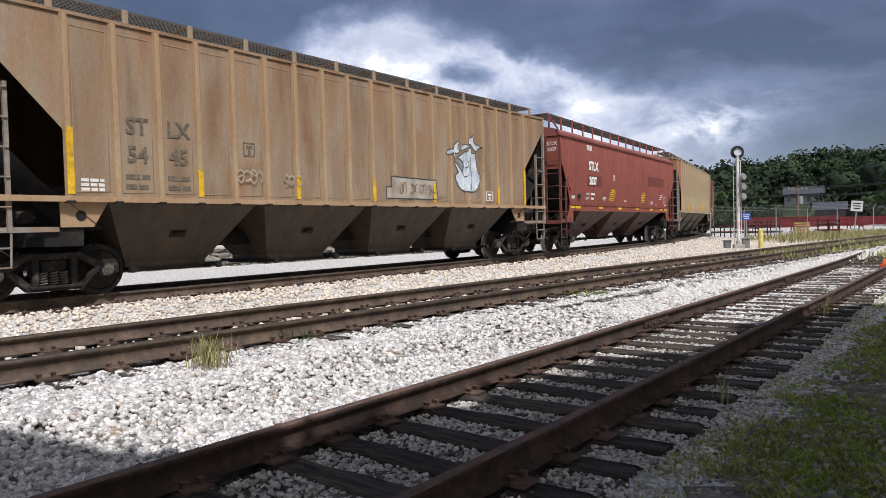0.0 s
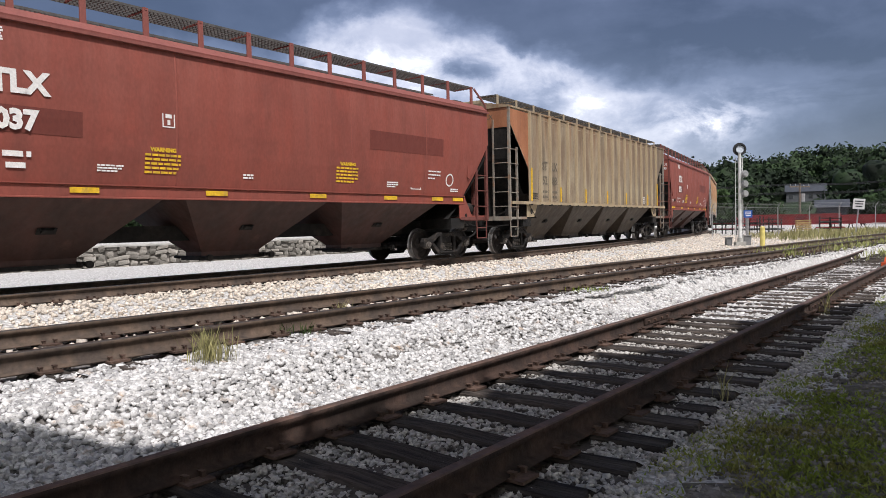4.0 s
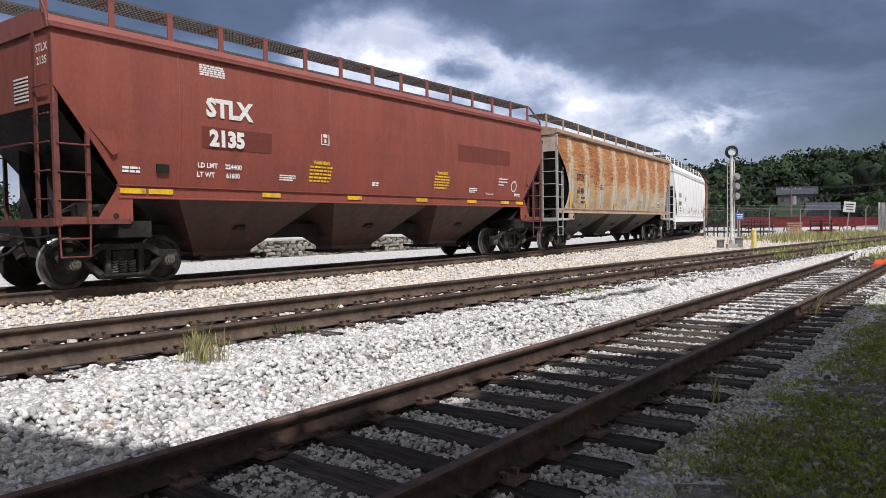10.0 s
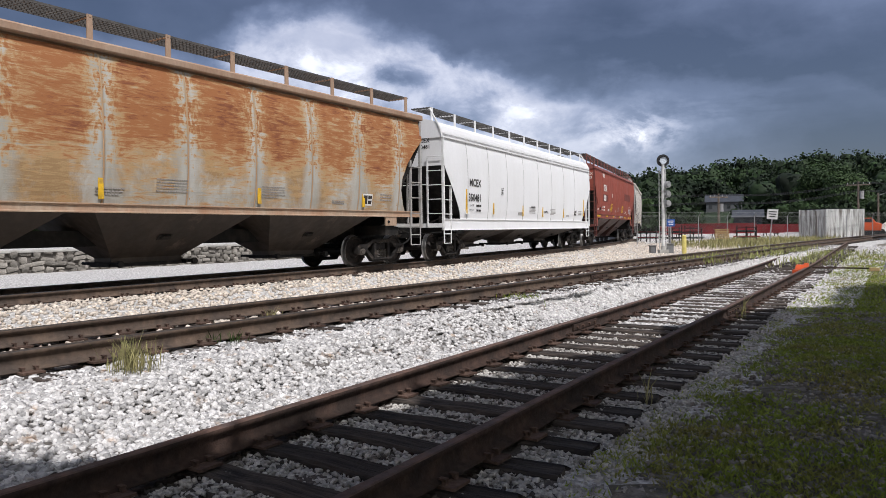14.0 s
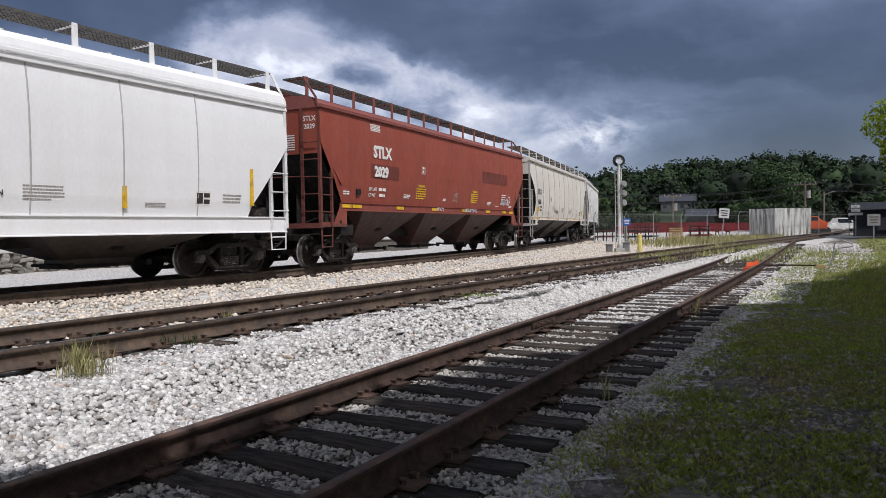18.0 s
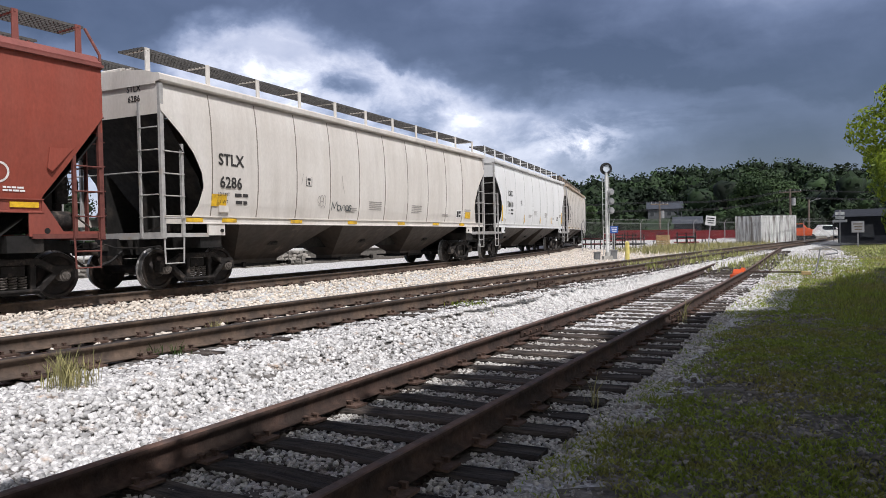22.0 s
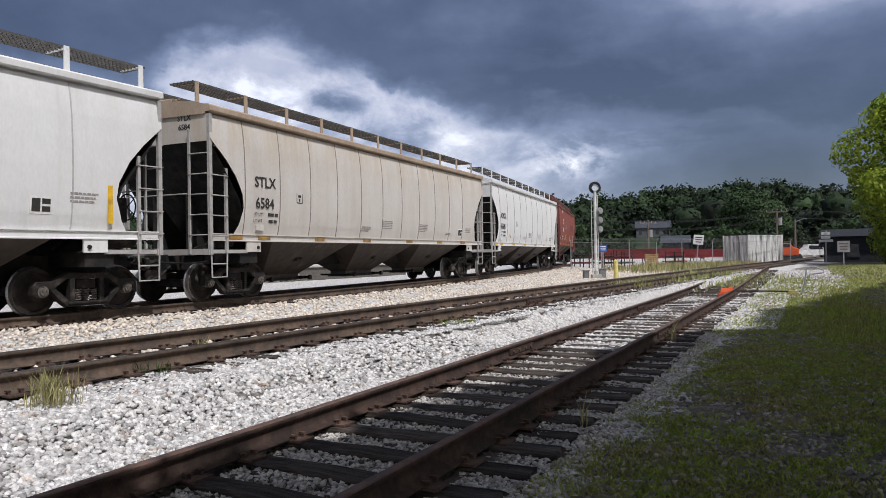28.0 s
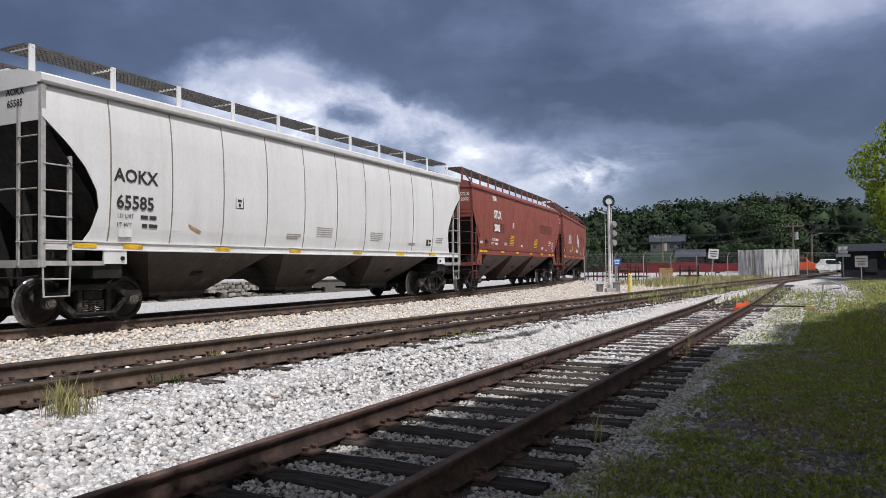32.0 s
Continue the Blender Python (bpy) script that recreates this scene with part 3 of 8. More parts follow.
SILL = {"round": (1.34, 1.505), "deep": (0.95, 1.31), "red": (1.50, 1.735), "ribbed": (1.54, 1.63)}
ENDZ = {"round": 3.50, "deep": 2.95, "red": 2.95, "ribbed": 3.88}
CUTS = {  # how far the side sheet starts behind the end post, by height
    "round": [(1.50, 0.80), (1.7, 0.93), (2.1, 1.06), (2.4, 1.01), (2.8, 0.78), (3.15, 0.46), (3.55, 0.0), (5, 0.0)],
    "deep": [(1.30, 1.25), (1.56, 1.13), (2.95, 0.0), (5, 0.0)],
    "red": [(1.72, 1.08), (1.80, 1.04), (3.16, 0.04), (3.22, 0.0), (5, 0.0)],
    "ribbed": [(1.62, 1.36), (2.66, 1.36), (3.95, 0.14), (4.10, 0.0), (5, 0.0)],
}


def lerp_table(tab, z):
    return float(np.interp(z, [a for a, _ in tab], [b for _, b in tab]))


def profile_y(kind, z):
    return float(np.interp(z, [b for _, b in SIDES[kind]], [a for a, _ in SIDES[kind]]))


def side_sheet(kind, sgn):
    bm = bmesh.new()
    zs = sorted(set([z for _, z in SIDES[kind]] + [z for z, _ in CUTS[kind] if z < SIDES[kind][-1][1]] + [round(float(z), 3) for z in np.arange(SIDES[kind][0][1], SIDES[kind][-1][1], 0.12)]))
    nx = 28
    for inner in (0, 1):
        rows = []
        for z in zs:
            c = lerp_table(CUTS[kind], z)
            y = sgn * (profile_y(kind, z) - 0.012 * inner)
            rows.append([bm.verts.new((c + (BODY - 2 * c) * i / nx, y, z)) for i in range(nx + 1)])
        for a, b2 in zip(rows, rows[1:]):
            for i in range(nx):
                bm.faces.new((a[i], a[i + 1], b2[i + 1], b2[i]))
        if not inner:
            outer = rows
    for i in (0, nx):
        for r in range(len(zs) - 1):
            bm.faces.new((outer[r][i], outer[r + 1][i], rows[r + 1][i], rows[r][i]))
    return mesh_of("side_sheet", bm, M_WHITE, kind != "ribbed")


def roof_mesh(kind):
    bm = bmesh.new()
    ye, ze = SIDES[kind][-1]
    sec = [(ye - 0.03, ze), (ye - 0.03, ze + 0.045), (ye + 0.085, ze + 0.05), (ye + 0.10, ze + 0.07), (ye + 0.10, ze + 0.17), (ye + 0.06, ze + 0.205), (ye - 0.06, ze + 0.215), (ye - 0.32, ze + 0.29), (0.75, ze + 0.34), (0, ze + 0.36)]
    if kind == "red":
        sec = [(ye, ze), (ye + 0.06, ze + 0.005), (ye + 0.06, ze + 0.05), (ye - 0.01, ze + 0.06), (ye - 0.005, ze + 0.10), (ye - 0.16, ze + 0.24), (ye - 0.4, ze + 0.31), (0.75, ze + 0.34), (0, ze + 0.35)]
    if kind == "deep":
        sec = [(ye, ze), (ye + 0.055, ze + 0.005), (ye + 0.055, ze + 0.05), (ye - 0.02, ze + 0.065), (ye - 0.02, ze + 0.11), (ye + 0.04, ze + 0.125), (ye + 0.04, ze + 0.18), (ye - 0.02, ze + 0.20), (ye - 0.02, ze + 0.24), (ye - 0.05, ze + 0.36), (ye - 0.22, ze + 0.50), (ye - 0.5, ze + 0.58), (0.7, ze + 0.62), (0, ze + 0.63)]
    if kind == "ribbed":
        sec = [(ye, ze), (ye + 0.03, ze + 0.005), (ye + 0.03, ze + 0.06), (ye - 0.05, ze + 0.07), (0.75, ze + 0.18), (0, ze + 0.22)]
    sec = sec + [(-y, z) for y, z in sec[-2::-1]]
    a = [bm.verts.new((-0.03, y, z)) for y, z in sec]
    c = [bm.verts.new((BODY + 0.03, y, z)) for y, z in sec]
    for i in range(len(sec) - 1):
        bm.faces.new((a[i], c[i], c[i + 1], a[i + 1]))
    bm.faces.new(a)
    bm.faces.new(c[::-1])
    return mesh_of("roof", bm, M_WHITE)


def end_sheet(kind, far):
    """The upright sheet under the roof."""
    zc, ze = ENDZ[kind], SIDES[kind][-1][1]
    bm = bmesh.new()
    fx = (lambda x: BODY - x) if far else (lambda x: x)
    zs = [zc, (zc + ze) / 2, ze + 0.02]
    rows = [[bm.verts.new((fx(d), s * (profile_y(kind, z) - 0.02), z)) for d in (0.0, 0.03) for s in (-1, 1)] for z in zs]
    for a, b2 in zip(rows, rows[1:]):
        bm.faces.new((a[0], a[1], b2[1], b2[0]))
        bm.faces.new((a[2], a[3], b2[3], b2[2]))
        bm.faces.new((a[0], a[2], b2[2], b2[0]))
        bm.faces.new((a[1], a[3], b2[3], b2[1]))
    bm.faces.new((rows[0][0], rows[0][1], rows[0][3], rows[0][2]))
    return mesh_of("end_sheet", bm, M_WHITE)


def slope_sheet(kind, far):
    """The sloping hopper end below it, with the plates that carry it."""
    zc = ENDZ[kind]
    bm = bmesh.new()
    fx = (lambda x: BODY - x) if far else (lambda x: x)
    tab = {"round": [(zc, 0.02), (2.9, 0.45), (2.3, 0.92), (1.8, 1.10), (1.45, 1.25), (1.10, 1.75)],
           "deep": [(zc, 0.02), (2.3, 0.55), (1.8, 0.95), (1.3, 1.35), (0.98, 1.75)],
           "red": [(zc, 0.02), (2.4, 0.45), (1.9, 0.85), (1.5, 1.25), (1.10, 1.75)],
           "ribbed": [(zc, 0.02), (2.9, 0.06), (2.6, 0.30), (1.9, 0.95), (1.5, 1.45), (1.10, 1.95)]}[kind]
    rows = []
    for z, x in tab:
        w = profile_y(kind, max(z, SIDES[kind][0][1])) - 0.02
        rows.append([bm.verts.new((fx(x), s * w, z)) for s in (-1, -0.35, 0.35, 1)])
    for a, b2 in zip(rows, rows[1:]):
        for i in range(3):
            bm.faces.new((a[i], a[i + 1], b2[i + 1], b2[i]))
    for s in (-0.5, 0.5):
        prism_y(bm, [(fx(0.35), DECK), (fx(1.7), DECK), (fx(1.2), 1.6), (fx(0.8), 2.0), (fx(0.5), 2.35), (fx(0.35), 2.4)], s - 0.01, s + 0.01)
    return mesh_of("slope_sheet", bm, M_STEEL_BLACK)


# half length and half width of the outlet, and how far the funnel closes lengthwise below the sill
OUTLET = {"round": (0.80, 0.28, 1.02), "deep": (0.78, 0.28, 1.05), "red": (0.72, 0.28, 1.05), "ribbed": (0.84, 0.60, 0.70)}


def hopper_mesh(kind, pitch, zb, zt):
    """One discharge hopper: a funnel that closes faster across the car than along it."""
    bm = bmesh.new()
    ox, oy, run = OUTLET[kind]
    top = min(ox + run, pitch / 2 - 0.004)
    lv = [(pitch / 2 - 0.002, 1.36, zt + 0.30), (top, 1.40, zt), (top - 0.04, 1.38, zt - 0.07), (ox, oy, zb + 0.10), (ox, oy, zb)]
    rings = [[bm.verts.new((x * a, y * b2, z)) for a, b2 in ((-1, -1), (1, -1), (1, 1), (-1, 1))] for x, y, z in lv]
    for a, c in zip(rings, rings[1:]):
        for i in range(4):
            j = (i + 1) % 4
            bm.faces.new((a[i], a[j], c[j], c[i]))
    bm.faces.new(rings[-1])
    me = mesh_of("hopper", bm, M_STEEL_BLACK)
    for p_ in me.polygons:        # cross slopes get the ends' black to stand in for shade on them
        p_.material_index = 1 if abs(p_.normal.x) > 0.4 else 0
    return me


def shaker_mesh(kind, zb, zt):
    """Cast bracket for a shaker, and the stained plate under it, half way down the sloping side."""
    ox, oy, run = OUTLET[kind]
    out = []
    for y0, z0, w, h, d in ((0.52, 0.52, 0.11, 0.035, 0.055), (0.5, 0.5, 0.16, 0.07, 0.010)):
        bm = bmesh.new()
        zc, yc = zb + (zt - zb) * z0, oy + (1.39 - oy) * y0
        t = Vector((1.39 - oy, zt - zb)).normalized()
        n = Vector((t.y, -t.x))
        for q in range(2):
            vs = [(x, -(yc + t.x * a + n.x * d * q), zc + t.y * a + n.y * d * q) for x, a in ((-w, -h), (w, -h), (w * (1 - 0.3 * q), h), (-w * (1 - 0.3 * q), h))]
            ring = [bm.verts.new(v) for v in vs]
            if q:
                for i in range(4):
                    bm.faces.new((prev[i], prev[(i + 1) % 4], ring[(i + 1) % 4], ring[i]))
            bm.faces.new(ring)
            prev = ring
        out.append(mesh_of("shaker_bracket", bm, M_STEEL_BLACK))
    return out


def gate_mesh(kind, zb):
    bm = bmesh.new()
    ox, oy, _ = OUTLET[kind]
    box(bm, -ox - 0.08, ox + 0.08, -oy - 0.05, oy + 0.05, zb - 0.07, zb)
    box(bm, ox - 0.02, ox + 0.10, -oy - 0.18, oy + 0.18, zb - 0.05, zb + 0.03)
    for x in (ox + 0.06, -ox - 0.04):
        rod(bm, (x, -oy - 0.34, zb - 0.01), (x, oy + 0.34, zb - 0.01), 0.030, 8)
        rod(bm, (x, -oy - 0.38, zb - 0.01), (x, -oy - 0.30, zb - 0.01), 0.065, 10)
    return mesh_of("outlet_gate", bm, M_STEEL_BLACK)


def wheelset_meshes():
    R = 0.42
    out = []
    for s in (-1, 1):
        bm = bmesh.new()
        y = lambda q: s * q
        lathe_y(bm, [(y(0.66), 0.10), (y(0.66), 0.14), (y(0.695), 0.17), (y(0.71), R - 0.10), (y(0.685), R - 0.07), (y(0.685), R + 0.028), (y(0.70), R + 0.03), (y(0.72), R + 0.004), (y(0.80), R - 0.004), (y(0.815), R - 0.012), (y(0.815), R - 0.07), (y(0.775), R - 0.09), (y(0.755), 0.20), (y(0.80), 0.15), (y(0.83), 0.14), (y(0.83), 0.0)], 32)
        me = mesh_of("wheel", bm, [M_WHEEL, M_TREAD], True)
        for p in me.polygons:
            rr = math.hypot(p.center.x, p.center.z)
            if rr > R - 0.02:
                p.material_index = 1
        out.append(me)
    bm = bmesh.new()
    rod(bm, (0, -1.0, 0), (0, 1.0, 0), 0.085, 16)
    out.append(mesh_of("axle", bm, M_WHEEL, True))
    return out


W_NEAR, W_FAR, W_AXLE = wheelset_meshes()


def side_frame_mesh():
    """Cast side frame of a freight truck, centre at x=0, rail top z=0."""
    bm = bmesh.new()
    t0, t1 = -0.075, 0.075
    prism_y(bm, [(-1.06, 0.50), (-1.00, 0.60), (-0.70, 0.60), (-0.40, 0.74), (0.40, 0.74), (0.70, 0.60), (1.00, 0.60), (1.06, 0.50), (1.06, 0.36), (0.98, 0.36), (0.98, 0.46), (0.74, 0.46), (0.72, 0.42), (0.42, 0.63), (-0.42, 0.63), (-0.72, 0.42), (-0.74, 0.46), (-0.98, 0.46), (-0.98, 0.36), (-1.06, 0.36)], t0, t1)
    prism_y(bm, [(-0.74, 0.44), (-0.64, 0.47), (-0.34, 0.22), (0.34, 0.22), (0.64, 0.47), (0.74, 0.44), (0.42, 0.13), (-0.42, 0.13)], t0, t1)
    for s in (-1, 1):
        box(bm, s * 0.30 - 0.05, s * 0.30 + 0.05, t0, t1, 0.20, 0.66)
    box(bm, -0.40, 0.40, -0.11, 0.11, 0.17, 0.215)
    return mesh_of("side_frame", bm, M_TRUCK, bevel=0.012)


SIDE_FRAME = side_frame_mesh()


def spring_mesh():
    bm = bmesh.new()
    n, turns, r, h = 44, 5, 0.060, 0.22
    pts = [(r * math.cos(2 * math.pi * turns * i / n), r * math.sin(2 * math.pi * turns * i / n), h * i / n) for i in range(n + 1)]
    pipe(bm, pts, 0.014, 4)
    return mesh_of("spring", bm, M_SPRING)


SPRING = spring_mesh()


def bolster_mesh():
    bm = bmesh.new()
    box(bm, -0.2, 0.2, -1.02, 1.02, 0.44, 0.62)
    box(bm, -0.28, 0.28, -0.45, 0.45, 0.55, 0.76)
    for s in (-1, 1):
        box(bm, s * 0.42 - 0.05, s * 0.42 + 0.05, -0.85, 0.85, 0.30, 0.40)   # brake beam
        for w in (-0.75, 0.75):
            box(bm, s * 0.47 - 0.04, s * 0.47 + 0.04, w - 0.05, w + 0.05, 0.22, 0.52)
    return mesh_of("bolster", bm, M_TRUCK, bevel=0.01)


BOLSTER = bolster_mesh()


def cap_mesh():
    bm = bmesh.new()
    rod(bm, (0, -0.075, 0), (0, 0.075, 0), 0.105, 18)
    rod(bm, (0, -0.11, 0), (0, 0.0, 0), 0.075, 14)
    for k in range(3):
        a = 2 * math.pi * k / 3 + 0.5
        rod(bm, (0.045 * math.cos(a), -0.13, 0.045 * math.sin(a)), (0.045 * math.cos(a), -0.1, 0.045 * math.sin(a)), 0.018, 6)
    return mesh_of("bearing_cap", bm, M_SPRING)


CAP = cap_mesh()


def add_truck(car, x):
    tr = part("truck", BOLSTER, None, car)
    tr.location = (x, 0, 0)
    for s in (-1, 1):
        f = part("side_frame", SIDE_FRAME, None, tr)
        f.location = (0, s * 1.0, 0)
        for q in ((-0.16, 0.0, 0.16) if s < 0 else (0.0,)):
            sp = part("spring", SPRING, None, tr)
            sp.location = (q, s * 1.0, 0.215)
        for a in (-0.865, 0.865):
            c = part("bearing_cap", CAP, None, tr)
            c.matrix_local = pose(a, s * 1.0, 0.42, 0, 0, 0 if s < 0 else 180)
    for a in (-0.865, 0.865):
        ax = part("wheel_set", W_AXLE, None, car)
        ax.location = (x + a, 0, 0.42)
        ax["turns"] = 1
        part("wheel", W_NEAR, None, ax)
        part("wheel", W_FAR, None, ax)
    return tr


def painted(me, m, second=None):
    c = me.copy()
    c.materials.clear()
    c.materials.append(m)
    if second:
        c.materials.append(second)
    return c


def text_mesh(body, size, material, align="CENTER", bold=0.0, squeeze=1.0):
    cu = bpy.data.curves.new("lettering", "FONT")
    cu.body, cu.size, cu.align_x, cu.offset = body, size, align, bold
    cu.resolution_u = 2
    ob = bpy.data.objects.new("lettering", cu)
    scene.collection.objects.link(ob)
    me = bpy.data.meshes.new_from_object(ob.evaluated_get(bpy.context.evaluated_depsgraph_get()))
    bpy.data.objects.remove(ob)
    for v in me.vertices:
        v.co.x *= squeeze
    me.materials.clear()
    me.materials.append(material)
    return me


def lettering(car, kind, body, x, z, size, material, align="CENTER", bold=0.01, squeeze=1.0, out=0.012):
    """Words on the side towards the viewer."""
    t = part("lettering", text_mesh(body, size / 0.70, material, align, bold, squeeze), None, car)
    t.matrix_local = pose(x, -profile_y(kind, z + size * 0.5) - out, z, 90, 0, 0)
    return t


def patch(car, kind, x0, x1, z0, z1, material, name="panel", out=0.006, label=""):
    bm = bmesh.new()
    n = 3
    rows = [[bm.verts.new((x, -(profile_y(kind, z0 + (z1 - z0) * i / n) + out), z0 + (z1 - z0) * i / n)) for x in (x0, x1)] for i in range(n + 1)]
    back = [[bm.verts.new((v.co.x, v.co.y + out, v.co.z)) for v in r] for r in rows]
    for a, b2 in zip(rows, rows[1:]):
        bm.faces.new((a[0], a[1], b2[1], b2[0]))
    for i in (0, 1):
        for r in range(n):
            bm.faces.new((rows[r][i], rows[r + 1][i], back[r + 1][i], back[r][i]))
    bm.faces.new((rows[0][0], back[0][0], back[0][1], rows[0][1]))
    bm.faces.new((rows[n][0], rows[n][1], back[n][1], back[n][0]))
    return part(name, bm, material, car, label)


def bars(car, kind, x, z, widths, h, gap, material, name="small_print"):
    """Print too small to read: plain bars, one under another."""
    bm = bmesh.new()
    for i, w in enumerate(widths):
        zz = z - i * gap
        y = -(profile_y(kind, zz) + 0.007)
        if w:
            a = x
            while a < x + w - 0.02:
                b2 = min(a + h * random.uniform(1.6, 3.4), x + w)
                box(bm, a, b2, y, y + 0.006, zz - h, zz)
                a = b2 + h * 0.55
    ob = part(name, bm, material, car)
    ob["kind"] = "stuff"
    return ob


def frame_mark(car, kind, x, z, w, h, material, t=0.02):
    bm = bmesh.new()
    y = -(profile_y(kind, z) + 0.008)
    for a in ((x, x + w, z, z + t), (x, x + w, z + h - t, z + h), (x, x + t, z + t, z + h - t), (x + w - t, x + w, z + t, z + h - t)):
        box(bm, a[0], a[1], y, y + 0.007, a[2], a[3])
    box(bm, x + 0.25 * w, x + 0.75 * w, y, y + 0.007, z + 0.55 * h, z + 0.78 * h)
    box(bm, x + 0.40 * w, x + 0.62 * w, y, y + 0.007, z + 0.16 * h, z + 0.44 * h)
    return part("stencil", bm, material, car)


def grating_mesh():
    bm = bmesh.new()
    w0, w1, z = 0.42, 1.06, 0.0
    for i in range(7):
        y = w0 + (w1 - w0) * i / 6
        box(bm, 0.0, BODY, y - 0.007, y + 0.007, z, z + 0.045)
    n = 190
    for i in range(n + 1):
        x = BODY * i / n
        box(bm, x - 0.006, x + 0.006, w0, w1, z + 0.012, z + 0.034)
    return mesh_of("running_board", bm, M_GRATE)




def roof_top(kind):
    return SIDES[kind][-1][1] + {"round": 0.36, "deep": 0.63, "red": 0.35, "ribbed": 0.22}[kind]


def hatch_mesh():
    """Long trough hatch cover with its batten bars, lying on the crown of the roof."""
    bm = bmesh.new()
    w = BODY / 12 - 0.14
    prism_y(bm, [(-w, -0.03), (w, -0.03), (w, 0.09), (w - 0.05, 0.12), (-w + 0.05, 0.12), (-w, 0.09)], -0.30, 0.30)
    for k in range(4):
        x = -w * 0.8 + w * 1.6 * k / 3
        box(bm, x - 0.03, x + 0.03, -0.37, 0.37, 0.115, 0.15)
    return mesh_of("roof_hatch", bm, M_WHITE)


def post_mesh(h):
    bm = bmesh.new()
    prism_y(bm, [(-0.055, -0.06), (0.055, -0.06), (0.05, h), (-0.05, h)], -0.015, 0.015)
    box(bm, -0.02, 0.02, -0.60, 0.02, h - 0.05, h)
    return mesh_of("bracket", bm, M_WHITE)


def ladder_pieces(kind, far, light):
    """Corner post, ladder stiles, rungs, platform, step and grab irons of one end, each its own mesh."""
    fx = (lambda x: BODY - x) if far else (lambda x: x)
    ze = SIDES[kind][-1][1]
    zc = ENDZ[kind]
    out = []

    def add(name, fn, smooth=False):
        bm = bmesh.new()
        fn(bm)
        out.append((name, mesh_of(name, bm, light, smooth)))

    def bx(bm, x0, x1, *r):
        a, b2 = fx(x0), fx(x1)
        box(bm, min(a, b2), max(a, b2), *r)

    for s in (-1, 1):
        Y = s * 1.49
        add("corner_post", lambda bm: bx(bm, -0.01, 0.075, Y - 0.035, Y + 0.035, DECK - 0.12, ze + 0.01))
        if kind == "red":
            add("ladder_stile", lambda bm: bx(bm, -0.03, 0.0, s * 0.98 - 0.045, s * 0.98 + 0.045, DECK, ze))
        else:
            add("ladder_stile", lambda bm: bx(bm, -0.06, -0.02, s * 0.98 - 0.025, s * 0.98 + 0.025, DECK - 0.1, zc + 0.25))
        top = {"round": 2.95, "deep": 2.55, "red": 2.6, "ribbed": 3.3}[kind]
        add("ladder_stile", lambda bm: bx(bm, 0.50, 0.56, Y - 0.03, Y + 0.03, DECK - 0.1, top))
        for i in range(5):
            z = DECK + 0.28 + 0.44 * i
            if z < top + 0.02:
                add("rung", lambda bm: rod(bm, (fx(0.03), s * 1.535, z), (fx(0.55), s * 1.535, z), 0.013, 6), True)
            add("rung", lambda bm: rod(bm, (fx(-0.06), s * 1.49, z + 0.02), (fx(-0.06), s * 0.96, z + 0.02), 0.013, 6), True)
        add("stirrup_step", lambda bm: pipe(bm, [(fx(0.05), Y, DECK - 0.05), (fx(0.07), Y, 0.55), (fx(0.53), Y, 0.55), (fx(0.55), Y, DECK - 0.05)], 0.019, 6), True)
        add("stirrup_rung", lambda bm: rod(bm, (fx(0.06), Y, 0.84), (fx(0.54), Y, 0.84), 0.015, 6), True)
    add("end_grab_iron", lambda bm: pipe(bm, [(fx(-0.08), -0.95, 2.37), (fx(-0.08), 0.95, 2.37)], 0.014, 6), True)
    add("end_sill", lambda bm: (bx(bm, -0.03, 0.10, -1.5, 1.5, DECK - 0.13, DECK), bx(bm, 0.1, 1.25, -1.47, -1.30, DECK - 0.10, DECK - 0.02), bx(bm, 0.1, 1.25, 1.30, 1.47, DECK - 0.10, DECK - 0.02)))
    if kind in ("red", "deep"):   # slanting braces of the roof walk over the end
        for s in (-1, 1):
            add("roof_brace", lambda bm: pipe(bm, [(fx(-0.02), s * 1.49, ze), (fx(-0.04), s * 1.46, ze + 0.25), (fx(-0.02), s * 1.08, ze + WALK[kind])], 0.03, 6), True)
    return out


WALK = {"round": 0.72, "deep": 0.92, "red": 0.78, "ribbed": 0.38}   # height of the roof walk over the eave


def under_pieces(far):
    fx = (lambda x: BODY - x) if far else (lambda x: x)
    out = []
    bm = bmesh.new()
    a = sorted((fx(-0.08), fx(3.0)))
    box(bm, a[0], a[1], -0.33, 0.33, 0.72, 1.06)
    a = sorted((fx(1.05), fx(1.65)))
    box(bm, a[0], a[1], -1.42, 1.42, 0.84, 1.12)
    out.append(("centre_sill", mesh_of("centre_sill", bm, M_STEEL_BLACK)))
    bm = bmesh.new()
    a = sorted((fx(-0.42), fx(-0.05)))
    box(bm, a[0], a[1], -0.07, 0.07, 0.80, 0.94)
    a = sorted((fx(-0.60), fx(-0.38)))
    box(bm, a[0], a[1], -0.16, 0.13, 0.74, 1.0)
    box(bm, a[0], a[1] - 0.06, -0.24, -0.12, 0.76, 0.98)
    out.append(("coupler", mesh_of("coupler", bm, M_TRUCK, bevel=0.02)))
    bm = bmesh.new()
    pipe(bm, [(fx(0.0), -0.35, 0.80), (fx(-0.22), -0.33, 0.62), (fx(-0.45), -0.22, 0.50), (fx(-0.60), -0.1, 0.55)], 0.028, 6)
    pipe(bm, [(fx(0.02), -1.42, 0.90), (fx(-0.10), -1.0, 0.86), (fx(-0.14), -0.35, 0.88), (fx(-0.35), -0.25, 0.96)], 0.016, 6)
    out.append(("brake_hose", mesh_of("brake_hose", bm, M_STEEL_BLACK)))
    return out


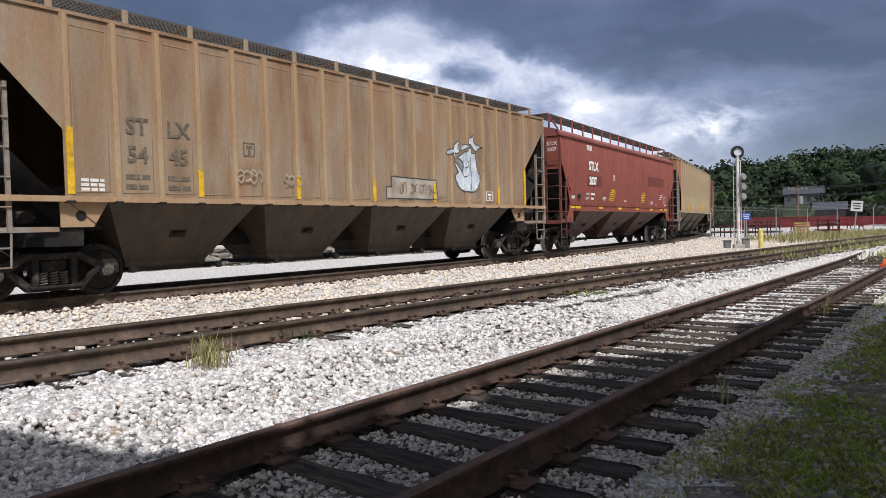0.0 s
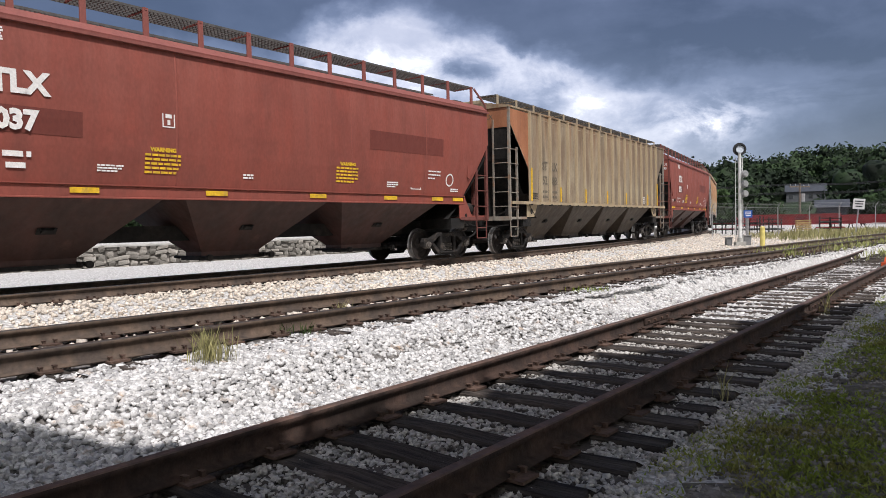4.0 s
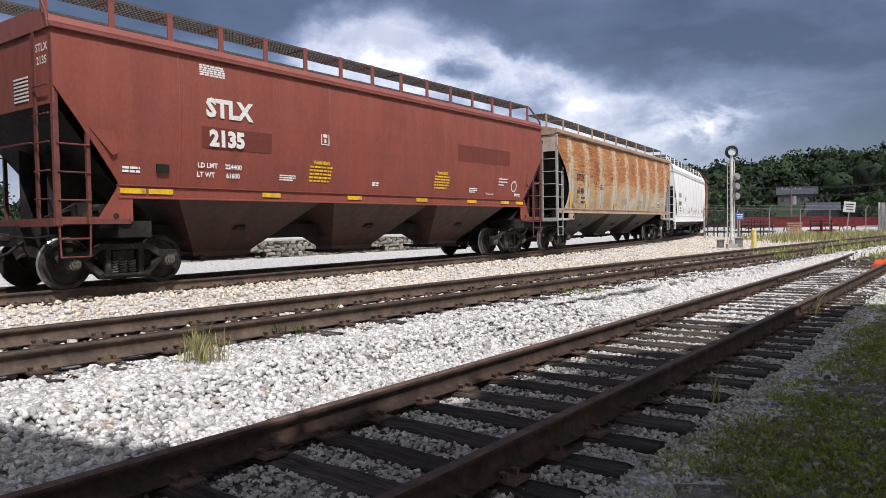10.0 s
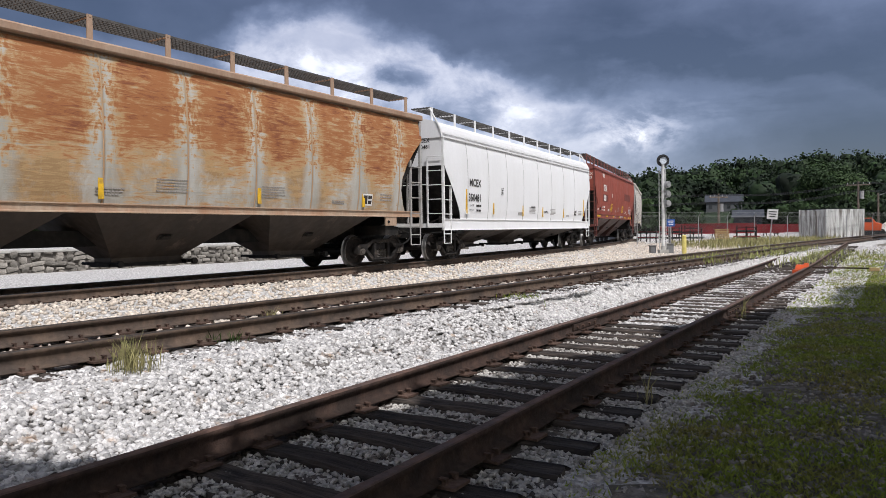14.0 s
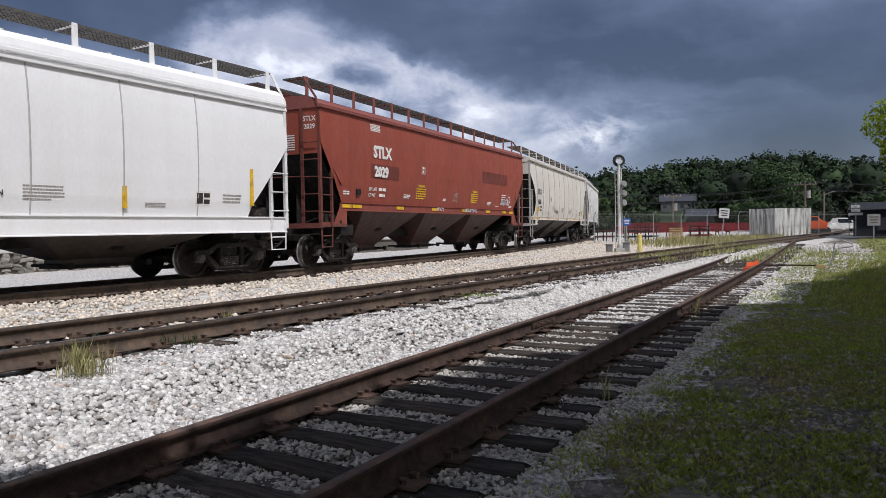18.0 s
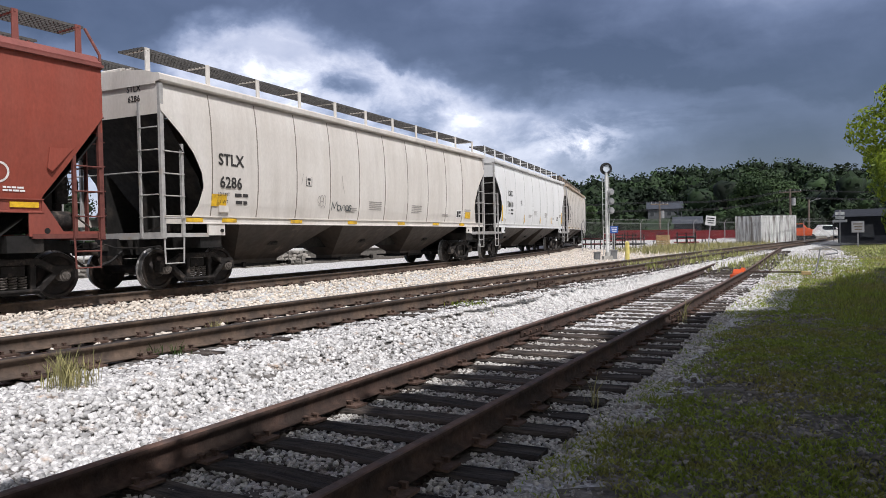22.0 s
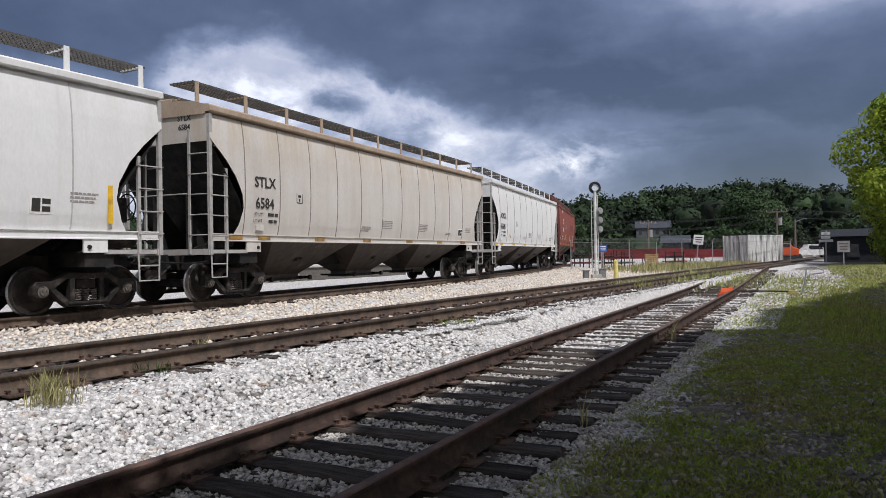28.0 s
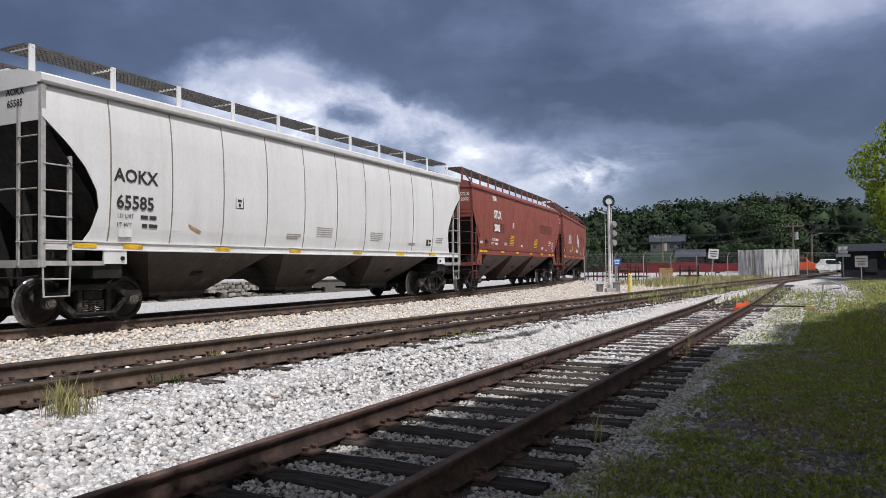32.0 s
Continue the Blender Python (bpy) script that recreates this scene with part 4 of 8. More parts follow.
def brake_gear():
    """Brake wheel, housing, reservoir and pipes on the platform of the trailing end."""
    X = lambda x: BODY - x
    out = []
    bm = bmesh.new()
    c, n = Vector((X(-0.08), -0.35, 2.05)), 20
    ring = [(c.x, c.y + 0.27 * math.cos(2 * math.pi * i / n), c.z + 0.27 * math.sin(2 * math.pi * i / n)) for i in range(n + 1)]
    pipe(bm, ring, 0.016, 5)
    for i in range(0, n, 4):
        rod(bm, c, ring[i], 0.011, 5)
    rod(bm, c, (X(0.3), -0.35, 2.05), 0.03, 8)
    out.append(("brake_wheel", mesh_of("brake_wheel", bm, M_TRUCK)))
    bm = bmesh.new()
    box(bm, X(0.30), X(0.06), -0.55, -0.12, 1.72, 2.22)
    box(bm, X(0.26), X(0.10), -0.42, -0.26, DECK, 1.75)
    out.append(("brake_housing", mesh_of("brake_housing", bm, M_TRUCK, bevel=0.02)))
    bm = bmesh.new()
    rod(bm, (X(1.15), -1.15, DECK + 0.2), (X(0.45), -1.15, DECK + 0.2), 0.18, 18)
    out.append(("air_reservoir", mesh_of("air_reservoir", bm, M_TRUCK, True)))
    bm = bmesh.new()
    box(bm, X(0.9), X(0.6), -0.85, -0.5, DECK, DECK + 0.32)
    rod(bm, (X(0.76), -0.95, DECK + 0.15), (X(0.76), -0.45, DECK + 0.15), 0.09, 10)
    pipe(bm, [(X(0.3), -1.2, DECK), (X(0.5), -0.8, DECK + 0.1), (X(0.9), -0.6, DECK + 0.05), (X(1.4), -0.7, DECK)], 0.02, 6)
    pipe(bm, [(X(0.15), -1.3, DECK + 0.1), (X(0.45), -1.35, DECK + 0.3), (X(0.7), -1.0, DECK + 0.4), (X(1.1), -0.9, DECK + 0.05)], 0.016, 6)
    out.append(("brake_valve", mesh_of("brake_valve", bm, M_TRUCK)))
    return out


def end_pipes():
    """Air pipes, a cut-out cock and a small reservoir on the leading platform."""
    out = []
    for pts, r in (([(0.06, -1.38, DECK + 0.06), (0.35, -1.36, DECK + 0.22), (0.62, -1.15, DECK + 0.26), (0.95, -1.2, DECK + 0.08)], 0.018), ([(0.05, -1.0, DECK + 0.02), (0.5, -1.1, DECK + 0.16), (1.0, -1.25, DECK + 0.12)], 0.016)):
        bm = bmesh.new()
        pipe(bm, pts, r, 6)
        out.append(("air_pipe", mesh_of("air_pipe", bm, M_TRUCK)))
    bm = bmesh.new()
    box(bm, 0.42, 0.62, -1.34, -1.12, DECK + 0.02, DECK + 0.24)
    out.append(("cut_out_cock", mesh_of("cut_out_cock", bm, M_TRUCK)))
    bm = bmesh.new()
    rod(bm, (0.85, -1.33, DECK + 0.14), (0.85, -1.05, DECK + 0.14), 0.10, 10)
    out.append(("air_reservoir", mesh_of("air_reservoir", bm, M_TRUCK)))
    return out


GEO = {}


def geo(kind, what, fn):
    if (kind, what) not in GEO:
        GEO[kind, what] = fn()
    return GEO[kind, what]


def build_car(label, kind, paint, roofp, sillp, hopperp, light, bays, zb, end_paint=None):
    global BODY
    BODY = BODIES[kind]
    car = thing("hopper_car", label, "hopper car", "cars of the freight train")
    car["length"] = BODY
    for s in (-1, 1):
        part("side_sheet", painted(geo(kind, ("side", s), lambda: side_sheet(kind, s)), paint), None, car)
    part("roof", painted(geo(kind, "roof", lambda: roof_mesh(kind)), roofp), None, car)
    for far in (False, True):
        part("end_sheet", painted(geo(kind, ("end", far), lambda: end_sheet(kind, far)), end_paint or paint), None, car)
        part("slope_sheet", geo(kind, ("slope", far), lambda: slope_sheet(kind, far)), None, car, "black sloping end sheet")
        for name, me in geo(kind, ("under", far), lambda: under_pieces(far)):
            part(name, me, None, car)
        for i, (name, me) in enumerate(geo(kind, ("ladder", far, light.name), lambda: ladder_pieces(kind, far, light))):
            part(name, me, None, car)
    for name, me in geo(kind, "brake", brake_gear):
        part(name, me, None, car)
    for name, me in geo(kind, "pipes", end_pipes):
        part(name, me, None, car)
    # side sills
    z0, z1 = SILL[kind]
    w = SIDES[kind][0][0]
    for s in (-1, 1):
        bm = bmesh.new()
        x0 = {"round": 0.03, "deep": 0.03, "red": 1.05, "ribbed": 0.06}[kind]
        sec = [(w - 0.04, z0), (w + 0.045, z0), (w + 0.045, z0 + 0.02), (w + 0.012, z0 + 0.03), (w + 0.012, z1 - 0.03), (w + 0.045, z1 - 0.02), (w + 0.045, z1), (w - 0.04, z1)]
        if kind == "ribbed":
            sec = [(w - 0.04, z0), (w + 0.08, z0), (w + 0.08, z1), (w - 0.04, z1)]
        a = [bm.verts.new((x0, s * y, z)) for y, z in sec]
        c = [bm.verts.new((BODY - x0, s * y, z)) for y, z in sec]
        for i in range(len(sec)):
            j = (i + 1) % len(sec)
            bm.faces.new((a[i], a[j], c[j], c[i]))
        bm.faces.new(a)
        bm.faces.new(c[::-1])
        part("side_sill", bm, sillp, car)
        for far in (False, True):   # jacking pad and gusset plate by the truck
            fx = (lambda x: BODY - x) if far else (lambda x: x)
            bm = bmesh.new()
            if kind == "ribbed":
                prism_y(bm, [(fx(1.28), z0), (fx(2.05), z0), (fx(1.80), 1.14), (fx(1.28), 1.14)], s * 1.45 - 0.012, s * 1.45 + 0.012)
            elif kind == "red":
                prism_y(bm, [(fx(0.02), DECK - 0.10), (fx(0.02), DECK + 0.02), (fx(0.72), DECK + 0.02), (fx(1.08), z1), (fx(1.08), z0), (fx(1.30), z0), (fx(1.30), DECK - 0.06)], s * 1.44 - 0.012, s * 1.44 + 0.012)
            elif kind == "deep":
                prism_y(bm, [(fx(0.03), 0.95), (fx(0.03), 1.05), (fx(0.7), 1.05), (fx(0.7), 0.95)], s * 1.47 - 0.01, s * 1.47 + 0.01)
            else:
                box(bm, min(fx(1.22), fx(1.70)), max(fx(1.22), fx(1.70)), s * 1.475 - 0.012, s * 1.475 + 0.035, 1.10, z0 + 0.02)
            gus = part("bolster_gusset", bm, sillp, car)
            if s < 0 and kind != "deep":
                bm = bmesh.new()
                xm, r, yo = {"ribbed": (1.60, 0.085, -1.468), "red": (1.0, 0.05, -1.458), "round": (1.60, 0.04, -1.515)}[kind]
                rod(bm, (fx(xm), yo, 1.32 if kind == "ribbed" else 1.20), (fx(xm), yo + 0.06, 1.32 if kind == "ribbed" else 1.20), r, 14)
                part("jacking_hole", bm, M_STEEL_BLACK, gus)
    # hoppers
    edge = 2.0
    pitch = (BODY - 2 * edge) / bays
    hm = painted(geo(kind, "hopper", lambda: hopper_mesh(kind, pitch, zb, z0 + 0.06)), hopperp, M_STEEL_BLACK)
    gm = geo(kind, "gate", lambda: gate_mesh(kind, zb))
    sm = geo(kind, "shaker", lambda: shaker_mesh(kind, zb, z0 + 0.06))
    for i in range(bays):
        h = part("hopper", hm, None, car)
        h.location = (edge + pitch * (i + 0.5), 0, 0)
        part("outlet_gate", gm, None, h)
        for me in sm:
            part("shaker_bracket", me, None, h)
    bm = bmesh.new()
    box(bm, 3.02, BODY - 3.02, -0.28, 0.28, 0.74, 1.04)
    part("sill_shroud", bm, M_STEEL_BLACK, car)
    # roof walk
    ze = SIDES[kind][-1][1]
    zr = ze + WALK[kind]
    rise = {"round": 0.34, "deep": 0.58, "red": 0.33, "ribbed": 0.14}[kind]
    n = {"round": 11, "deep": 11, "red": 15, "ribbed": 14}[kind]
    pm = painted(geo(kind, "post", lambda: post_mesh(zr - ze - rise + 0.045)), roofp)
    for s in (-1, 1):
        g = part("running_board", geo(kind, "grate", grating_mesh), None, car, "open steel grating")
        g.matrix_local = pose(0, 0, zr) @ Matrix.Diagonal((1, s, 1, 1))
        for i in range(n):
            q = part("bracket", pm, None, car)
            q.matrix_local = pose(0.12 + (BODY - 0.24) * i / (n - 1), s * 1.08, ze + rise, 0, 0, 0 if s > 0 else 180)
    hz = roof_top(kind)
    hatch = painted(geo(kind, "hatch", hatch_mesh), roofp)
    for i in range(6):
        q = part("roof_hatch", hatch, None, car)
        q.location = (BODY * (i + 0.5) / 6, 0, hz)
    add_truck(car, TRUCK_AT)
    add_truck(car, BODY - TRUCK_AT)
    return car


def end_lettering(car, kind, body, y, z, size, material):
    """Words on the upright sheet of the leading end."""
    t = part("end_lettering", text_mesh(body, size / 0.70, material, "CENTER", 0.004), None, car)
    t.matrix_local = pose(-0.006, y, z, 90, 0, -90)


def ribs(car, n, paint):
    """Upright posts along a flat-sided car, each welded outside the sheet."""
    bm = bmesh.new()
    prism_pts = [(-0.055, 0.0), (-0.042, -0.076), (0.042, -0.076), (0.055, 0.0)]
    a = [bm.verts.new((x, y, 1.56)) for x, y in prism_pts]
    c = [bm.verts.new((x, y, 4.48)) for x, y in prism_pts]
    for i in range(4):
        j = (i + 1) % 4
        bm.faces.new((a[i], a[j], c[j], c[i]))
    bm.faces.new(a[::-1])
    bm.faces.new(c)
    me = mesh_of("side_post", bm, paint)
    bm = bmesh.new()
    # black cap standing in for the shadow at the open end of each post
    box(bm, -0.075, 0.075, -0.085, 0.0, 1.515, 1.558)
    foot = mesh_of("post_foot", bm, M_STEEL_BLACK)
    x0, x1 = 1.40, BODY - 1.40
    for s in (-1, 1):
        for i in range(n):
            p_ = part("side_post", me, None, car)
            ft = part("post_foot", foot, None, car)
            ft.matrix_local = pose(x0 + (x1 - x0) * i / (n - 1), s * 1.50, 0, 0, 0, 0 if s < 0 else 180)
            p_.matrix_local = pose(x0 + (x1 - x0) * i / (n - 1), s * 1.50, 0, 0, 0, 0 if s < 0 else 180)


def seams(car, kind, xs, paint, w=0.017, d=0.010):
    """Weld seams that follow the rounded side."""
    bm = bmesh.new()
    zs = np.linspace(SIDES[kind][0][1], SIDES[kind][-1][1], 14)
    prev = None
    for z in zs:
        y = -profile_y(kind, z)
        r = [bm.verts.new((-w, y, z)), bm.verts.new((-w * 0.4, y - d, z)), bm.verts.new((w * 0.4, y - d, z)), bm.verts.new((w, y, z))]
        if prev:
            for i in range(3):
                bm.faces.new((prev[i], prev[i + 1], r[i + 1], r[i]))
        prev = r
    me = mesh_of("weld_seam", bm, paint)
    for x in xs:
        q = part("weld_seam", me, None, car)
        q.location = (x, 0, 0)


def reflectors(car, kind, xs, z, w=0.42, h=0.09, upright=False, m=None):
    for x in xs:
        if upright:
            bm = bmesh.new()
            box(bm, x - 0.055, x + 0.055, -1.585, -1.575, z, z + w)
            part("reflector", bm, m or M_YELLOW, car)
        else:
            bm = bmesh.new()
            y = -SIDES[kind][0][0] - 0.032
            box(bm, x, x + w, y, y + 0.01, z, z + h)
            part("reflector", bm, m or M_YELLOW, car)


M_PRINT = mat("weathered_print", (0.27, 0.25, 0.23), 0.8, 0, 0.3, 20, bump=0)
M_SPRAY = mat("pale_blue_spray", (0.46, 0.52, 0.58), 0.7, 0, 0.25, 3, (0.62, 0.66, 0.70), (0.45, 0.6), 2, bump=0)
M_SILVER = mat("silver_spray", (0.40, 0.37, 0.32), 0.7, 0, 0.3, 6, (0.30, 0.25, 0.19), (0.45, 0.62), 3, bump=0)
M_LINE = mat("dark_spray", (0.05, 0.06, 0.065), 0.7, 0, 0.2, 6, bump=0)
M_WHITESPRAY = mat("white_spray", (0.62, 0.62, 0.64), 0.7, 0, 0.2, 6, bump=0)


def over_posts(bm, kind, out):
    """Lay a flat sprayed shape over the side sheet, and over the posts of a ribbed car."""
    posts = [1.40 + (BODIES["ribbed"] - 2.80) / 18 * i for i in range(19)] if kind == "ribbed" else []
    xs = [v.co.x for v in bm.verts]
    for c in posts:
        for e in (-0.055, -0.042, 0.042, 0.055):
            if min(xs) < c + e < max(xs):
                bmesh.ops.bisect_plane(bm, geom=bm.verts[:] + bm.edges[:] + bm.faces[:], plane_co=(c + e, 0, 0), plane_no=(1, 0, 0))
    for v in bm.verts:
        d = min([abs(v.co.x - c) for c in posts] + [9.0])
        v.co.y = -(profile_y(kind, v.co.z) + out + v.co.y + 0.076 * min(max((0.055 - d) / 0.013, 0.0), 1.0))


def spray(car, kind, outline, material, out=0.010, edge=None, width=0.03):
    """A flat sprayed shape, outline in (x, z), with a drawn line round it."""
    bm = bmesh.new()
    f = bm.faces.new([bm.verts.new((x, 0, z)) for x, z in outline])
    bmesh.ops.triangulate(bm, faces=[f])
    over_posts(bm, kind, out)
    ob = part("graffiti", bm, material, car)
    if edge:
        stroke(car, kind, list(outline) + [outline[0]], edge, width, out + 0.003)
    return ob


def stroke(car, kind, pts, material, width=0.03, out=0.012):
    """One unbroken sprayed line."""
    bm = bmesh.new()
    prev = None
    for i, (x, z) in enumerate(pts):
        (xa, za), (xb, zb) = pts[max(i - 1, 0)], pts[min(i + 1, len(pts) - 1)]
        d0 = Vector((x - xa, z - za)).normalized() if (x, z) != (xa, za) else None
        d1 = Vector((xb - x, zb - z)).normalized() if (x, z) != (xb, zb) else None
        d = d1 if d0 is None else d0 if d1 is None else d0 + d1
        n = Vector((-d.y, d.x)) if d.length > 0.15 else Vector((-(d0 or d1).y, (d0 or d1).x))
        n = n.normalized() * width / 2
        if d0 is not None and d1 is not None:
            n = n * min(1.0 / max(math.sqrt(max((1 + d0.dot(d1)) / 2, 0)), 0.45), 2.2)
        ring = [bm.verts.new((px, 0.0003 * i, pz)) for px, pz in ((x + n.x, z + n.y), (x - n.x, z - n.y))]
        if prev:
            bm.faces.new((prev[0], ring[0], ring[1], prev[1]))
        prev = ring
    over_posts(bm, kind, out)
    return part("graffiti_line", bm, material, car)


def scribble(car, kind, x, z, w, h, material, seed, n=14, width=0.022):
    """A sprayed scrawl: loops and strokes of uneven height that run on."""
    rg = random.Random(seed)
    pts, m = [], max(2, n // 2)
    for k in range(m):
        c, r, up = x + w * (k + 0.5) / m, w / m * rg.uniform(0.40, 0.62), h * rg.uniform(0.34, 0.52)
        a0, turn = rg.uniform(2.6, 4.2), rg.choice((-1, 1)) * rg.uniform(3.6, 6.0)
        for i in range(9):
            a = a0 + turn * i / 8
            pts.append((c + r * math.cos(a), z + h * 0.5 + up * math.sin(a)))
    return stroke(car, kind, pts, material, width)


def tag(car, kind, x, z, h, material, width=0.026):
    """A hand-drawn tag of six rounded letter shapes."""
    ring = [(0.5 + 0.42 * math.cos(a), 0.42 + 0.36 * math.sin(a)) for a in [1.2 + 0.66 * i for i in range(10)]]
    shapes = [[(0, 0.0), (0.12, 0.9), (0.42, 0.25), (0.78, 1.0), (0.95, 0.0)], ring, [(0.1, 0.8), (0.35, 0.0), (0.75, 0.85)], [(0.4, 0.9), (0.45, 0.05)], ring, [(0.85, 0.75), (0.4, 0.85), (0.15, 0.6), (0.7, 0.35), (0.6, 0.05), (0.05, 0.1)]]
    for shape, w in zip(shapes, (0.34, 0.22, 0.22, 0.10, 0.22, 0.22)):
        stroke(car, kind, [(x + w * 0.9 * u, z + h * v * (1 if shape is shapes[0] else 0.8)) for u, v in shape], material, width)
        x += w * 0.72


def rust_paint():
    """Cream paint eaten by orange rust: heaviest over the upper two thirds, broken by ripples and by pale runs at the seams."""
    m = bpy.data.materials.new("rust_streaked_paint")
    m.use_nodes = True
    nt = m.node_tree
    b = nt.nodes["Principled BSDF"]
    N, K = nt.nodes.new, nt.links.new
    tc = N("ShaderNodeTexCoord")

    def noi(s, stretch, d=6, r=0.62, off=(0, 0, 0), dist=0.0):
        mp = N("ShaderNodeMapping")
        mp.inputs["Scale"].default_value, mp.inputs["Location"].default_value = stretch, off
        K(tc.outputs["Object"], mp.inputs[0])
        n = N("ShaderNodeTexNoise")
        n.inputs["Scale"].default_value, n.inputs["Detail"].default_value, n.inputs["Roughness"].default_value, n.inputs["Distortion"].default_value = s, d, r, dist
        K(mp.outputs[0], n.inputs["Vector"])
        return n.outputs["Fac"]

    def rng(f, p0, p1, v0=0.0, v1=1.0):
        n = N("ShaderNodeMapRange")
        n.inputs[1].default_value, n.inputs[2].default_value, n.inputs[3].default_value, n.inputs[4].default_value = p0, p1, v0, v1
        K(f, n.inputs[0])
        return n.outputs[0]

    def ma(op, a, c):
        n = N("ShaderNodeMath")
        n.operation = op
        for i, v in enumerate((a, c)):
            if isinstance(v, (int, float)):
                n.inputs[i].default_value = v
            else:
                K(v, n.inputs[i])
        return n.outputs[0]

    def mix(f, a, c):
        n = N("ShaderNodeMix")
        n.data_type = "RGBA"
        for s, val in ((n.inputs[0], f), (n.inputs[6], a), (n.inputs[7], c)):
            if isinstance(val, tuple):
                s.default_value = (*val[:3], 1)
            else:
                K(val, s)
        return n.outputs[2]

    sx = N("ShaderNodeSeparateXYZ")
    K(tc.outputs["Object"], sx.inputs[0])
    z = sx.outputs[2]
    # pale runs beside the seams, every 1.74 m
    ph = ma("PINGPONG", ma("SUBTRACT", sx.outputs[0], 1.23), 0.87)
    curl = noi(4.2, (1.6, 1, 0.9), 6, 0.62, (4, 4, 4), 1.2)
    runs = ma("MULTIPLY", rng(ph, 0.44, 0.04), rng(curl, 0.36, 0.58))
    # fine level ripples where the paint has flaked off in rows
    ripple = noi(2.6, (0.75, 1, 5.5), 8, 0.70, (1, 5, 2), 0.9)
    blot = noi(1.1, (1, 1, 1.0), 7, 0.66, (8, 2, 3))
    brk = ma("MULTIPLY", ma("SUBTRACT", noi(0.8, (1, 1, 0.3), 4, 0.6, (2, 7, 1)), 0.5), 1.1)
    up = rng(ma("ADD", z, brk), 2.05, 2.75)
    f = ma("ADD", ma("MULTIPLY", up, 0.54), ma("ADD", ma("MULTIPLY", ma("SUBTRACT", ripple, 0.5), 2.1), ma("MULTIPLY", ma("SUBTRACT", blot, 0.5), 0.9)))
    f = ma("SUBTRACT", f, ma("MULTIPLY", runs, 0.70))
    base = mix(rng(noi(2.2, (1, 1, 0.25)), 0.42, 0.62), (0.46, 0.45, 0.41), (0.36, 0.34, 0.29))
    low = ma("MULTIPLY", rng(ph, 0.14, 0.36), rng(noi(1.5, (1, 1, 0.7), 7, 0.68, (6, 1, 8), 0.4), 0.40, 0.58))
    base = mix(low, base, (0.335, 0.215, 0.105))
    base = mix(ma("MULTIPLY", rng(ph, 0.05, 0.0), 0.7), base, (0.17, 0.13, 0.095))
    c = mix(rng(f, -0.10, 0.28), base, (0.50, 0.345, 0.175))
    c = mix(rng(f, 0.10, 0.50), c, (0.335, 0.138, 0.055))
    deep = ma("ADD", f, ma("MULTIPLY", ma("SUBTRACT", noi(0.9, (1, 1, 1), 5, 0.6, (3, 3, 9)), 0.5), 1.2))
    c = mix(rng(deep, 0.55, 0.85), c, (0.20, 0.070, 0.036))
    K(c, b.inputs["Base Color"])
    b.inputs["Roughness"].default_value = 0.75
    b.inputs["Specular IOR Level"].default_value = 0.25
    bp = N("ShaderNodeBump")
    bp.inputs["Strength"].default_value, bp.inputs["Distance"].default_value = 0.3, 0.02
    K(ripple, bp.inputs["Height"])
    K(bp.outputs[0], b.inputs["Normal"])
    return m


P_TAN = car_paint("tan_paint", (0.325, 0.265, 0.190), (0.26, 0.18, 0.115), 0.65, (0.30, 0.15, 0.068), 0.75, 4.6, 1.8, mottle=(0.28, 0.17, 0.095), mot=(0.52, 0.70), dark=(0.13, 0.085, 0.053), dark_amt=0.7, panel=(1.40, 0.7833, (0.19, 0.105, 0.058), 0.9))
P_TAN2 = car_paint("grey_tan_paint", (0.37, 0.31, 0.215), (0.23, 0.175, 0.12), 0.65, (0.25, 0.13, 0.06), 0.9, 4.6, 2.2, mottle=(0.24, 0.18, 0.12), mot=(0.50, 0.68), dark=(0.085, 0.06, 0.042), dark_amt=0.95, panel=(1.40, 0.7833, (0.15, 0.095, 0.06), 0.9), aft=(8.0, 14.0, (0.150, 0.118, 0.086), 0.75))
P_TANRIB = car_paint("tan_post_paint", (0.40, 0.295, 0.182), (0.31, 0.17, 0.088), 0.7, (0.30, 0.14, 0.056), 0.5, 4.6, 2.4)
P_TANRIB2 = car_paint("grey_post_paint", (0.41, 0.335, 0.22), (0.27, 0.185, 0.108), 0.65, (0.26, 0.14, 0.065), 0.55, 4.6, 2.4, dark=(0.14, 0.105, 0.072), dark_amt=0.5)
P_RUSTEND = car_paint("rusted_tan_paint", (0.42, 0.18, 0.09), (0.29, 0.115, 0.055), 0.8, (0.22, 0.085, 0.045), 0.8, 4.6, 2.6, mottle=(0.22, 0.14, 0.09), mot=(0.54, 0.72))
P_RUSTCREAM = car_paint("rust_run_cream_paint", (0.56, 0.52, 0.47), (0.42, 0.34, 0.26), 0.5, (0.33, 0.14, 0.06), 0.7, 4.4, 3.0)
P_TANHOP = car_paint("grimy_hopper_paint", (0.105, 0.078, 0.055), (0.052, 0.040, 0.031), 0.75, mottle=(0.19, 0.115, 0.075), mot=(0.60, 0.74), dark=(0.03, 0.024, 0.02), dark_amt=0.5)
P_RED = car_paint("oxide_red_paint", (0.265, 0.068, 0.048), (0.185, 0.058, 0.044), 0.6, (0.31, 0.115, 0.088), 0.35, 4.2, 1.4, mottle=(0.215, 0.060, 0.044), mot=(0.48, 0.62), dark=(0.115, 0.045, 0.036), dark_amt=0.35)
